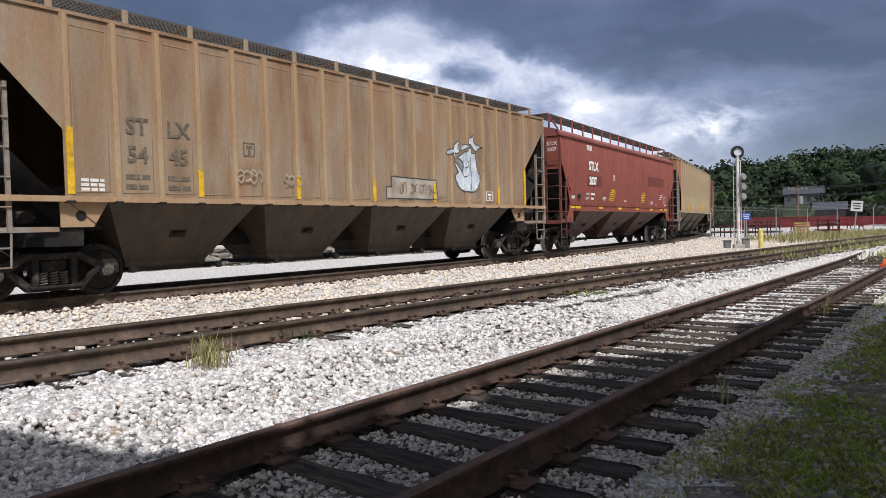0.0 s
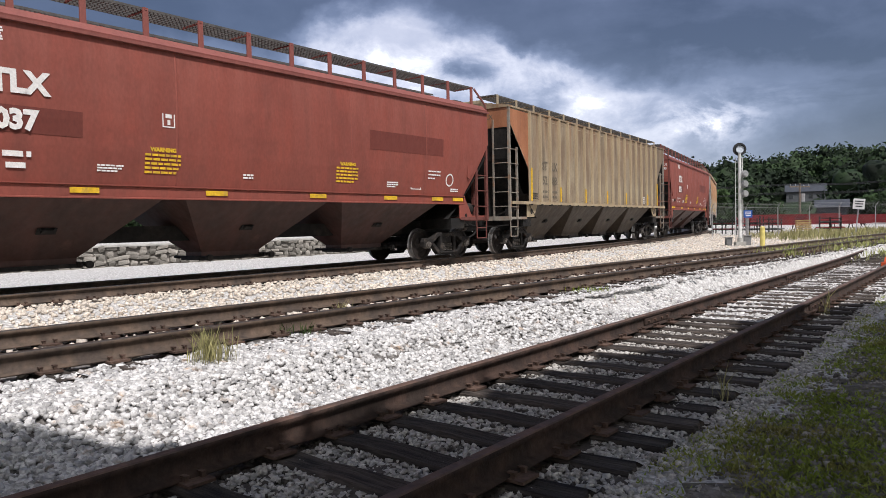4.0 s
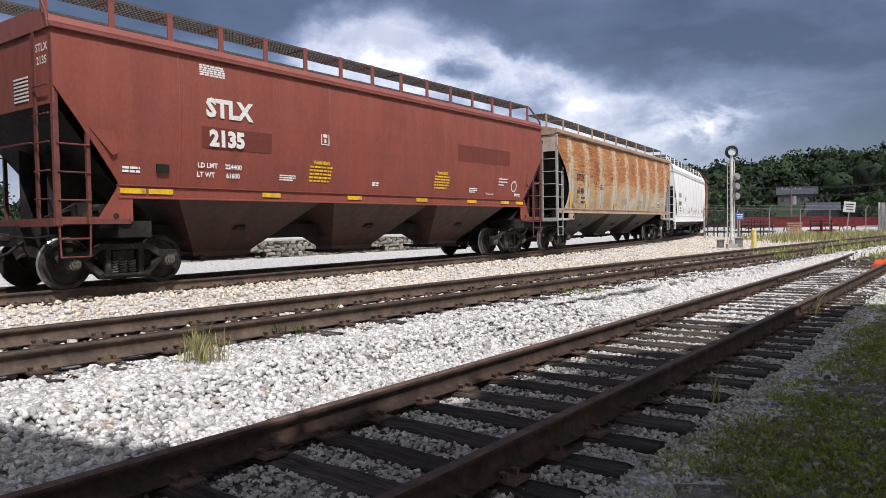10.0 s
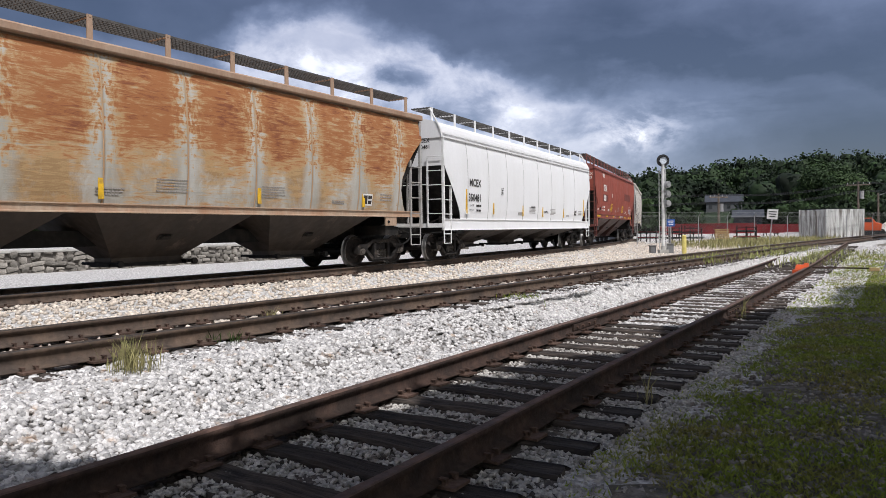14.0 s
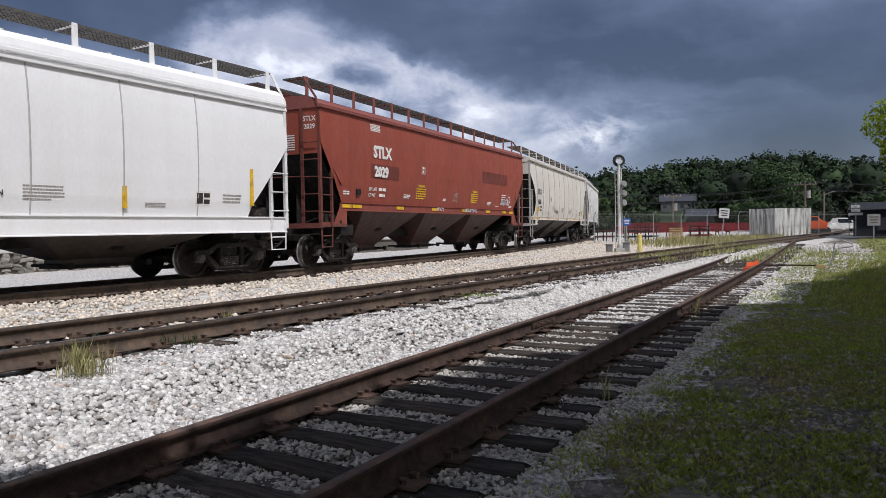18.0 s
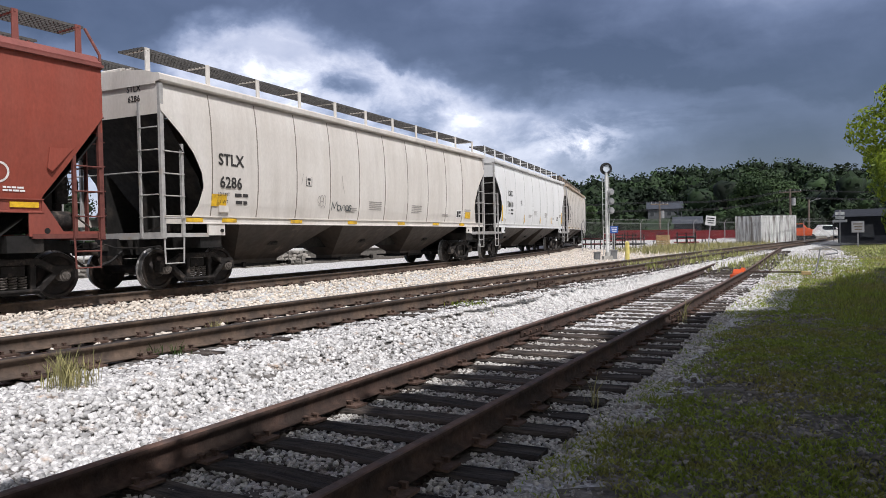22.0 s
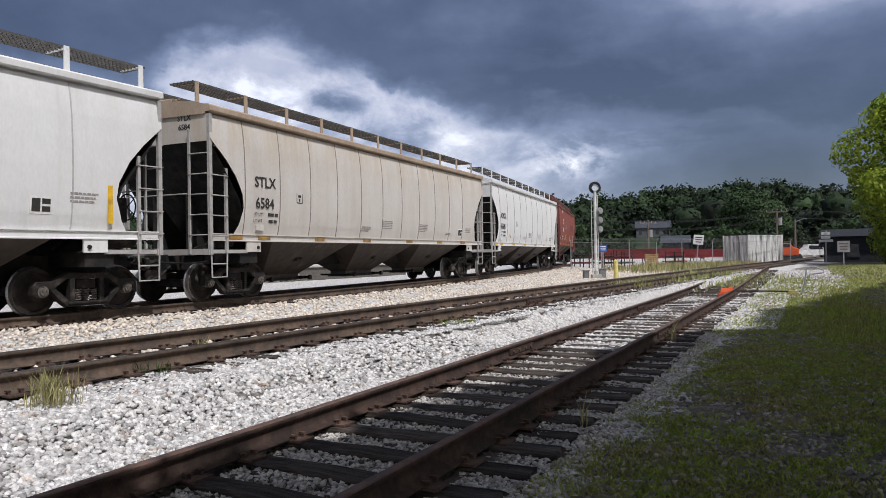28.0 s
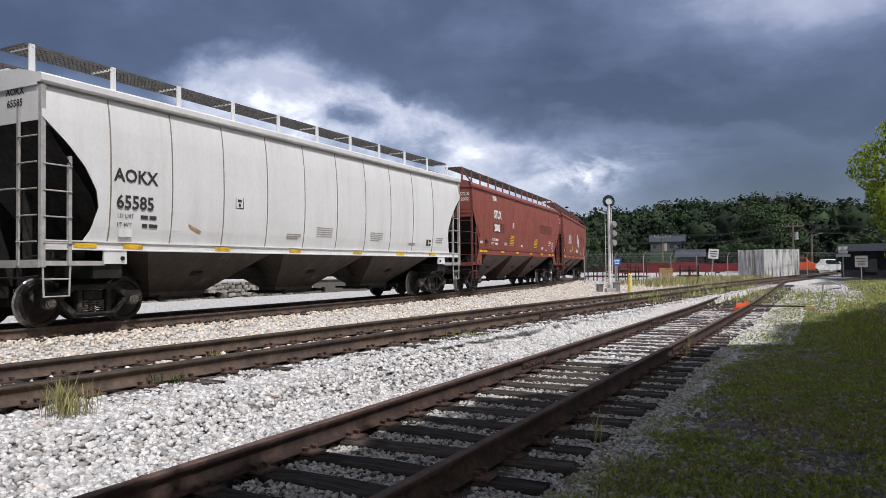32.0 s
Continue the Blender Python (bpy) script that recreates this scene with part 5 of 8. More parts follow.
P_RED2 = car_paint("bright_oxide_paint", (0.30, 0.066, 0.042), (0.22, 0.058, 0.040), 0.5, (0.32, 0.11, 0.08), 0.3, 4.2, 1.4, mottle=(0.25, 0.060, 0.040), mot=(0.48, 0.62), dark=(0.13, 0.045, 0.034), dark_amt=0.3)
P_REDROOF = car_paint("faded_red_roof_paint", (0.25, 0.085, 0.07), (0.17, 0.06, 0.05), 0.6)
P_REDPATCH = car_paint("dark_red_patch_paint", (0.155, 0.040, 0.030), (0.13, 0.04, 0.03), 0.4)
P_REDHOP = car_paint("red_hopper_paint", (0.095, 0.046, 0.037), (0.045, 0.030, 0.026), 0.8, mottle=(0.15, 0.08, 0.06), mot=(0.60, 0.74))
P_RUST = rust_paint()
P_RUSTROOF = car_paint("tan_roof_paint", (0.40, 0.29, 0.21), (0.26, 0.14, 0.08), 0.5)
P_RUSTSILL = car_paint("rusty_sill_paint", (0.46, 0.38, 0.29), (0.34, 0.17, 0.09), 0.7)
P_WHITE = car_paint("clean_white_paint", (0.80, 0.80, 0.80), (0.68, 0.675, 0.66), 0.30, rough=0.5, var=0.03, dark=(0.56, 0.54, 0.51), dark_amt=0.12)
P_CREAM = car_paint("off_white_paint", (0.66, 0.625, 0.575), (0.50, 0.45, 0.395), 0.42, (0.46, 0.40, 0.34), 0.30, 4.4, 1.5, var=0.05, dark=(0.36, 0.32, 0.28), dark_amt=0.35)
P_BEIGE = car_paint("stained_beige_paint", (0.58, 0.55, 0.51), (0.45, 0.40, 0.345), 0.42, (0.46, 0.375, 0.26), 0.75, 4.1, 2.9, var=0.05, dark=(0.40, 0.36, 0.31), dark_amt=0.3)
P_LTGREY = car_paint("light_grey_paint", (0.70, 0.70, 0.69), (0.58, 0.565, 0.54), 0.35, (0.55, 0.52, 0.48), 0.25, 4.4, 1.5, var=0.04, dark=(0.44, 0.42, 0.39), dark_amt=0.35)
P_SEAM = car_paint("seam_grime", (0.24, 0.21, 0.18), (0.15, 0.125, 0.10), 0.7)
P_BEIGEROOF = car_paint("brown_stained_roof_paint", (0.42, 0.335, 0.25), (0.28, 0.20, 0.14), 0.7)
P_RUSTSEAM = car_paint("seam_rust", (0.42, 0.33, 0.22), (0.40, 0.20, 0.08), 0.6)
P_WHITESEAM = car_paint("seam_white", (0.46, 0.455, 0.445), (0.34, 0.33, 0.31), 0.6)
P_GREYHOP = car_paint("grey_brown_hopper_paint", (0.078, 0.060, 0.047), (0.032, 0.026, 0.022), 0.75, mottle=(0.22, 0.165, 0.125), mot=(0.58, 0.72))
L_TAN = mat("tan_ladder", (0.24, 0.215, 0.18), 0.7, 0, 0.3, 8, (0.22, 0.13, 0.08), (0.5, 0.65), 4, bump=0.1)
L_RED = mat("red_ladder", (0.14, 0.046, 0.037), 0.7, 0, 0.3, 8, (0.12, 0.045, 0.035), (0.5, 0.65), 4, bump=0.1)
L_GREY = mat("grey_ladder", (0.36, 0.35, 0.335), 0.65, 0, 0.2, 8, (0.3, 0.25, 0.2), (0.55, 0.7), 4, bump=0.1)
L_WHITE = mat("white_ladder", (0.70, 0.70, 0.69), 0.6, 0, 0.15, 8, (0.5, 0.48, 0.45), (0.55, 0.7), 4, bump=0.1)


def tan_car(label, mark, num, paint, ribp, rust_end):
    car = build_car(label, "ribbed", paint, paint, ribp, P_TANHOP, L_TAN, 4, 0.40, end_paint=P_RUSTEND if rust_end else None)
    ribs(car, 19, ribp)
    dx = (BODY - 2.80) / 18
    xr = [1.40 + dx * i for i in range(19)]
    f = M_FADEDTXT
    for words, z in ((mark, 2.71), (num, 2.23)):
        for k in (0, 1):
            lettering(car, "ribbed", words[k], (xr[1 + k] + xr[2 + k]) / 2, z, 0.27, f)
    for k in (1, 2):
        bars(car, "ribbed", xr[k] + 0.17, 2.02, (0.44, 0.44), 0.08, 0.17, f)
    bars(car, "ribbed", xr[0] + 0.2, 1.92, (0.38, 0.38, 0.38), 0.05, 0.075, M_WHITETXT if not rust_end else M_BLACKTXT, "placard")
    reflectors(car, "ribbed", [1.41, BODY - 1.41], 1.66, 1.05, upright=True)
    reflectors(car, "ribbed", [xr[3], xr[6], xr[9], xr[12], xr[16]], 1.66, 0.50, upright=True)
    if not rust_end:
        frame_mark(car, "ribbed", xr[4] + 0.24, 2.48, 0.27, 0.27, f)
    frame_mark(car, "ribbed", xr[15] + 0.22, 1.74, 0.36, 0.28, M_WHITETXT)
    # pressed frames of the panels between the posts
    bm = bmesh.new()
    w, h = dx - 0.20, 2.62
    for b4 in ((-w / 2, w / 2, 1.70, 1.72), (-w / 2, w / 2, 1.70 + h, 1.72 + h), (-w / 2, -w / 2 + 0.015, 1.72, 1.70 + h), (w / 2 - 0.015, w / 2, 1.72, 1.70 + h)):
        box(bm, b4[0], b4[1], -1.506, -1.50, b4[2], b4[3])
    me = mesh_of("panel_edge", bm, paint)
    for i in range(18):
        q = part("panel_edge", me, None, car)
        q.location = (xr[i] + dx / 2, 0, 0)
    if rust_end:      # the corner panel ahead of the first post has gone to rust
        bm = bmesh.new()
        prev = None
        for z in np.linspace(2.15, 4.44, 14):
            xa = min(lerp_table(CUTS["ribbed"], z) + 0.02, 1.33)
            row = [bm.verts.new((x, -(profile_y("ribbed", z) + 0.006), z)) for x in (xa, 1.335)]
            if prev:
                bm.faces.new((prev[0], prev[1], row[1], row[0]))
            prev = row
        part("corner_panel", bm, P_RUSTEND, car, "rusted orange corner panel")
    end_lettering(car, "ribbed", "STLX", -0.75, 4.16, 0.13, f)
    return car


def red_car(label, num, paint, lettered=True, weights=(), dx=0.0):
    car = build_car(label, "red", paint, P_REDROOF, P_RED, P_REDHOP, L_RED, 3, 0.40)
    w, y = M_WHITETXT, M_YELLOW
    if lettered:
        lettering(car, "red", "STLX", 3.25 + dx, 3.06, 0.32, w, bold=0.022)
        patch(car, "red", 2.64 + dx, 4.28 + dx, 2.46, 2.86, P_REDPATCH, "repainted_patch", label="darker repainted patch")
        lettering(car, "red", num, 3.20 + dx, 2.52, 0.28, w, bold=0.022, out=0.02)
        lettering(car, "red", "LD LMT", 2.78 + dx, 2.10, 0.09, w, bold=0.004)
        if weights:
            lettering(car, "red", weights[0], 3.36 + dx, 2.10, 0.09, w, bold=0.004)
            lettering(car, "red", weights[1], 3.36 + dx, 1.93, 0.09, w, bold=0.004)
        else:
            bars(car, "red", 3.11 + dx, 2.19, (0.40,), 0.085, 0.1, w)
            bars(car, "red", 3.16 + dx, 2.02, (0.32,), 0.085, 0.1, w)
        lettering(car, "red", "LT WT", 2.75 + dx, 1.93, 0.09, w, bold=0.004)
        bars(car, "red", 2.62 + dx, 3.99, (0.55, 0.55, 0.55, 0.55, 0.55), 0.030, 0.042, w, "slogan_bars")
        frame_mark(car, "red", 5.66, 2.76, 0.24, 0.30, w)
    bars(car, "red", 1.12, 2.04, (0.32, 0.32), 0.04, 0.06, w)
    bars(car, "red", 4.52, 2.06, (0.44, 0.44, 0.36), 0.026, 0.045, w)
    for x in (5.34, 9.85):
        lettering(car, "red", "WARNING", x + 0.34, 2.33, 0.07, y, bold=0.006)
        bars(car, "red", x, 2.29, (0.68, 0.68, 0.68, 0.68, 0.6), 0.04, 0.075, y)
    bars(car, "red", 7.38, 2.02, (0.24, 0.24), 0.035, 0.055, w)
    patch(car, "red", 10.9, 13.7, 2.75, 3.2, P_REDPATCH, "faded_panel", 0.004, "faded darker panel")
    frame_mark(car, "red", 12.45, 1.86, 0.40, 0.34, w)
    bars(car, "red", 11.55, 2.02, (0.4, 0.4, 0.3), 0.03, 0.05, w)
    bars(car, "red", 13.1, 2.36, (0.5, 0.5, 0.3), 0.035, 0.09, w)
    bars(car, "red", 14.1, 1.92, (0.35, 0.35), 0.03, 0.05, w)
    bm = bmesh.new()
    rg = [[bm.verts.new((14.02 + r * math.cos(a), -profile_y("red", 2.14 + r * math.sin(a)) - 0.008, 2.14 + r * math.sin(a))) for r in (0.17, 0.135)] for a in [2 * math.pi * i / 24 for i in range(24)]]
    for i in range(24):
        bm.faces.new((rg[i][0], rg[(i + 1) % 24][0], rg[(i + 1) % 24][1], rg[i][1]))
    part("round_mark", bm, w, car)
    reflectors(car, "red", [1.08, 1.60, 4.08, 6.55, 9.1, 11.45, 13.3, 14.2], 1.585, 0.47, 0.09)
    bm = bmesh.new()
    box(bm, 1.74, 1.98, -1.50, -1.47, 1.96, 2.11)
    part("card_holder", bm, M_STEEL_BLACK, car)
    seams(car, "red", [2.2, 5.95, 10.3, 13.0], paint, 0.02, 0.009)
    for xa, flip in ((0.55, 1), (BODY - 0.55, -1)):   # gusset plates by the slanting edge
        bm = bmesh.new()
        prism_y(bm, [(xa, 2.62), (xa + flip * 0.42, 2.60), (xa + flip * 0.46, 2.25), (xa + flip * 0.38, 2.20)], -1.538, -1.50)
        part("gusset_plate", bm, paint, car)
    end_lettering(car, "red", "STLX", -1.22, 3.78, 0.12, w)
    end_lettering(car, "red", num, -1.22, 3.58, 0.12, w)
    bm = bmesh.new()
    for k in range(7):
        box(bm, -0.012, -0.004, -0.75, -0.25, 3.42 - 0.06 * k, 3.45 - 0.06 * k)
    part("end_print", bm, w, car)
    return car


def round_car(label, mark, num, paint, roofp, sillp, seamp, txt, light, refl=True, text_x=1.85, text_z=0.0, first=1.30, step=1.42, uprights=(), hopperp=None, kind="round", end_paint=None, mark_x=4.50, reflm=None):
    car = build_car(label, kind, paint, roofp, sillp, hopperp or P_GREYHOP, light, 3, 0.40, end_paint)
    n_seam = int((BODY - first * 2) / step + 1.5)
    seams(car, kind, [first + step * i for i in range(n_seam) if first + step * i < BODY - 1.1], seamp)
    z = text_z
    lettering(car, kind, mark, text_x, 2.62 + z, 0.24, txt, bold=0.008)
    lettering(car, kind, num, text_x - 0.01, 2.13 + z, 0.24, txt, bold=0.008)
    lettering(car, kind, "LD LMT", text_x - 0.22, 1.95 + z, 0.075, txt, bold=0.0)
    bars(car, kind, text_x + 0.12, 2.02 + z, (0.42,), 0.07, 0.1, txt)
    lettering(car, kind, "LT WT", text_x - 0.24, 1.79 + z, 0.075, txt, bold=0.0)
    bars(car, kind, text_x + 0.16, 1.86 + z, (0.36,), 0.07, 0.1, txt)
    frame_mark(car, kind, mark_x, 2.33 + z * 0.6, 0.25, 0.26, txt, 0.016)
    bars(car, kind, 6.3, 1.84 + z, (0.55, 0.55, 0.45), 0.025, 0.05, M_PRINT)
    bars(car, kind, 7.5, 2.05 + z, (0.7, 0.7, 0.7, 0.7, 0.7), 0.020, 0.055, M_PRINT)
    bars(car, kind, 10.1, 2.02 + z, (0.7, 0.7, 0.7, 0.7, 0.5), 0.020, 0.055, M_PRINT)
    bars(car, kind, 12.4, 1.78 + z, (0.45, 0.45), 0.025, 0.05, M_PRINT)
    bars(car, kind, 14.3, 2.0 + z, (0.55, 0.5, 0.5), 0.03, 0.07, M_PRINT)
    plate = patch(car, kind, 13.58, 13.97, 1.66 + z * 0.6, 1.96 + z * 0.6, M_WHITETXT, "routing_plate", 0.006)
    for x0, x1, za, zb2 in ((13.61, 13.76, 1.70, 1.92), (13.79, 13.94, 1.83, 1.92), (13.79, 13.94, 1.70, 1.79)):
        patch(plate, kind, x0, x1, za + z * 0.6, zb2 + z * 0.6, txt, "plate_mark", 0.010)
    bm = bmesh.new()
    box(bm, 1.50, 1.78, -profile_y(kind, 1.7) - 0.03, -profile_y(kind, 1.7), 1.60 + z * 0.6, 1.74 + z * 0.6)
    part("card_holder", bm, sillp, car)
    if refl:
        reflectors(car, kind, [0.62, 1.62, 3.95, 6.45, 9.25, 11.7, 13.9], SILL[kind][0] + 0.04, 0.44, 0.085, m=reflm)
    for x, za, zb2 in uprights:
        bm = bmesh.new()
        box(bm, x - 0.05, x + 0.05, -profile_y(kind, (za + zb2) / 2) - 0.012, -profile_y(kind, (za + zb2) / 2), za, zb2)
        part("reflector", bm, M_YELLOW, car)
    end_lettering(car, kind, mark, -0.82, 3.98 - (0.3 if kind == "deep" else 0), 0.12, txt)
    end_lettering(car, kind, num, -0.82, 3.78 - (0.3 if kind == "deep" else 0), 0.12, txt)
    return car


# ======== stones, grass and weeds ========
def rot_batch(rng, n):
    q = rng.normal(size=(n, 4))
    q /= np.linalg.norm(q, axis=1, keepdims=True)
    w, x, y, z = q.T
    return np.stack([np.stack([1 - 2 * (y * y + z * z), 2 * (x * y - z * w), 2 * (x * z + y * w)], -1),
                     np.stack([2 * (x * y + z * w), 1 - 2 * (x * x + z * z), 2 * (y * z - x * w)], -1),
                     np.stack([2 * (x * z - y * w), 2 * (y * z + x * w), 1 - 2 * (x * x + y * y)], -1)], 1)


# a broken stone: a wedge-like block of eight corners
ICO_V = np.array([(x, y, z) for z in (-1, 1) for y in (-1, 1) for x in (-1, 1)], float) * 0.72
ICO_F = np.array([(0, 2, 1), (1, 2, 3), (4, 5, 6), (5, 7, 6), (0, 1, 4), (1, 5, 4), (2, 6, 3), (3, 6, 7), (0, 4, 2), (2, 4, 6), (1, 3, 5), (3, 7, 5)])


def stones(name, label, xy, size, material, seed, sink=0.35):
    """Broken stones lying on the ground at the points xy."""
    rng = np.random.default_rng(seed)
    n = len(xy)
    z = ground_z(xy[:, 0], xy[:, 1])
    k = len(ICO_V)
    sc = size * rng.uniform(0.65, 1.35, (n, 1)) * rng.uniform(0.65, 1.15, (n, 3))
    v = ICO_V[None] * rng.uniform(0.66, 1.22, (n, k, 1)) * sc[:, None, :]
    v = np.einsum("nij,nkj->nki", rot_batch(rng, n), v)
    v[:, :, 2] *= 0.8
    v += np.c_[xy, z + size * (0.8 - sink) * rng.uniform(0.3, 1.1, n)][:, None, :]
    f = ICO_F[None] + (np.arange(n) * k)[:, None, None]
    me = raw_mesh(name, v.reshape(-1, 3), f.reshape(-1, 3), material)
    return tagged(new(name, me), label, "ballast", kind="stuff")


def scatter(rng, n, fn, s0, s1, w0, w1, dens=None):
    """Points beside a track: s along it, w across (positive: viewer's side)."""
    s = rng.uniform(s0, s1, n)
    w = rng.uniform(w0, w1, n)
    p_ = np.array([fn(q) for q in s])
    return np.c_[p_[:, 0] + np.cos(p_[:, 2]) * w, p_[:, 1] - np.sin(p_[:, 2]) * w]


def make_ballast():
    rng = np.random.default_rng(21)

    def fall(xy, near, far):
        d = np.hypot(xy[:, 0], xy[:, 1])
        return xy[rng.random(len(xy)) < np.clip((near / np.maximum(d, near)) ** 1.3, far, 1)]
    # pale stones between the siding and the second track
    a = scatter(rng, 128000, track_c, -1, 13, -6.0, -0.86)
    d = dist_to(_pb, a[:, 0], a[:, 1])[0]
    a = a[(d > 0.95) & ((d > 1.36) | (rng.random(len(a)) < 0.45))]
    b = scatter(rng, 40000, track_c, 13, 40, -4.6, -0.86)
    d = dist_to(_pb, b[:, 0], b[:, 1])[0]
    b = b[d > 0.95]
    xy = fall(np.r_[a, b], 5.7, 0.20)
    stones("pale_ballast", "pale limestone ballast between the tracks", xy, 0.0285, M_STONE, 31)
    # inside the siding and on its near shoulder: greyer, half buried
    a = np.r_[scatter(rng, 21000, track_c, -0.5, 15, -0.66, 0.66), scatter(rng, 15000, track_c, -0.5, 16, 0.86, 1.55)]
    stones("grey_ballast", "grey dirty ballast among the siding's ties", fall(a, 6, 0.3), 0.0205, M_STONE_GREY, 32, 0.4)
    a = scatter(rng, 5000, track_c, -1, 13.5, -1.0, 1.35)
    stones("cinders", "dark cinders packed among the siding's ties", fall(a, 8, 0.3), 0.024, M_CINDER, 37, 0.5)
    a = np.r_[scatter(rng, 9000, track_c, 10.5, 24, -0.66, 0.66), scatter(rng, 5200, track_c, 14.5, 24, 0.86, 2.4), scatter(rng, 6000, track_c, 23, 46, -0.66, 4.2)]
    stones("bright_ballast", "bright ballast round the siding's far end", a, 0.036, M_STONE, 36, 0.5)
    a = np.r_[scatter(rng, 33000, track_c, -1.6, 16, 1.6, 8.5), scatter(rng, 9000, track_c, 16, 26, 1.6, 6.0)]
    stones("scattered_gravel", "loose gravel scattered through thin grass", fall(a, 6, 0.25), 0.0215, M_GRAVEL, 33, 0.35)
    # between the second track and the main line: warmer stones
    a = scatter(rng, 42000, track_a, -13, 45, 0.9, 8.5)
    db = dist_to(_pb, a[:, 0], a[:, 1])[0]
    side = a[:, 0] * math.cos(TB) - a[:, 1] * math.sin(TB)
    a = a[(db > 0.9) & (side < -7.2)]
    stones("tan_ballast", "warm tan ballast along the main line", fall(a, 13, 0.3), 0.042, M_STONE_TAN, 34)
    a = np.r_[scatter(rng, 3800, track_a, -14, 45, -0.66, 0.66), scatter(rng, 3000, track_b, -4, 30, -0.66, 0.66)]
    stones("track_ballast", "ballast between the rails", a, 0.045, M_STONE_TAN, 35, 0.45)


make_ballast()


def blades(name, label, pts, h, w, material, seed, lean=0.5, z=None):
    """Thin tapering blades that stand at pts."""
    rng = np.random.default_rng(seed)
    n = len(pts)
    z = ground_z(pts[:, 0], pts[:, 1]) if z is None else z
    a = rng.uniform(0, 2 * math.pi, n)
    hh = h * rng.uniform(0.45, 1.25, n)
    ld, lm = rng.uniform(0, 2 * math.pi, n), lean * hh * rng.uniform(0.1, 1, n)
    base = np.c_[pts, z - 0.01]
    side = np.c_[np.cos(a), np.sin(a), np.zeros(n)] * (w * rng.uniform(0.6, 1.3, n))[:, None]
    bend = np.c_[np.cos(ld) * lm, np.sin(ld) * lm, hh]
    mid = base + bend * np.array([0.35, 0.35, 0.6])
    v = np.stack([base, mid + side, base + bend, mid - side], 1)
    f = np.array([[0, 1, 3], [1, 2, 3]])[None] + (np.arange(n) * 4)[:, None, None]
    return tagged(new(name, raw_mesh(name, v.reshape(-1, 3), f.reshape(-1, 3), material)), label, "grass", kind="stuff")


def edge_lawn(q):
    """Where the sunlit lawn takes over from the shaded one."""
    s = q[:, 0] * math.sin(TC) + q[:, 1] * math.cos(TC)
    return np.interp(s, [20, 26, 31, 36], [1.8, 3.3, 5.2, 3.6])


def patches(x, y, size, seed, octaves=3):
    """Smooth value noise about zero, for patchy growth."""
    rng = np.random.default_rng(seed)
    out, amp = np.zeros(len(x)), 1.0
    for _ in range(octaves):
        g = rng.uniform(-1, 1, (256, 256))
        u, v = x / size + 64, y / size + 64
        i, j = np.floor(u).astype(int), np.floor(v).astype(int)
        a, b = u - i, v - j
        a, b = a * a * (3 - 2 * a), b * b * (3 - 2 * b)
        q = lambda p_, r: g[(i + p_) % 256, (j + r) % 256]
        out += amp * ((q(0, 0) * (1 - a) + q(1, 0) * a) * (1 - b) + (q(0, 1) * (1 - a) + q(1, 1) * a) * b)
        amp, size = amp * 0.55, size * 0.47
    return out


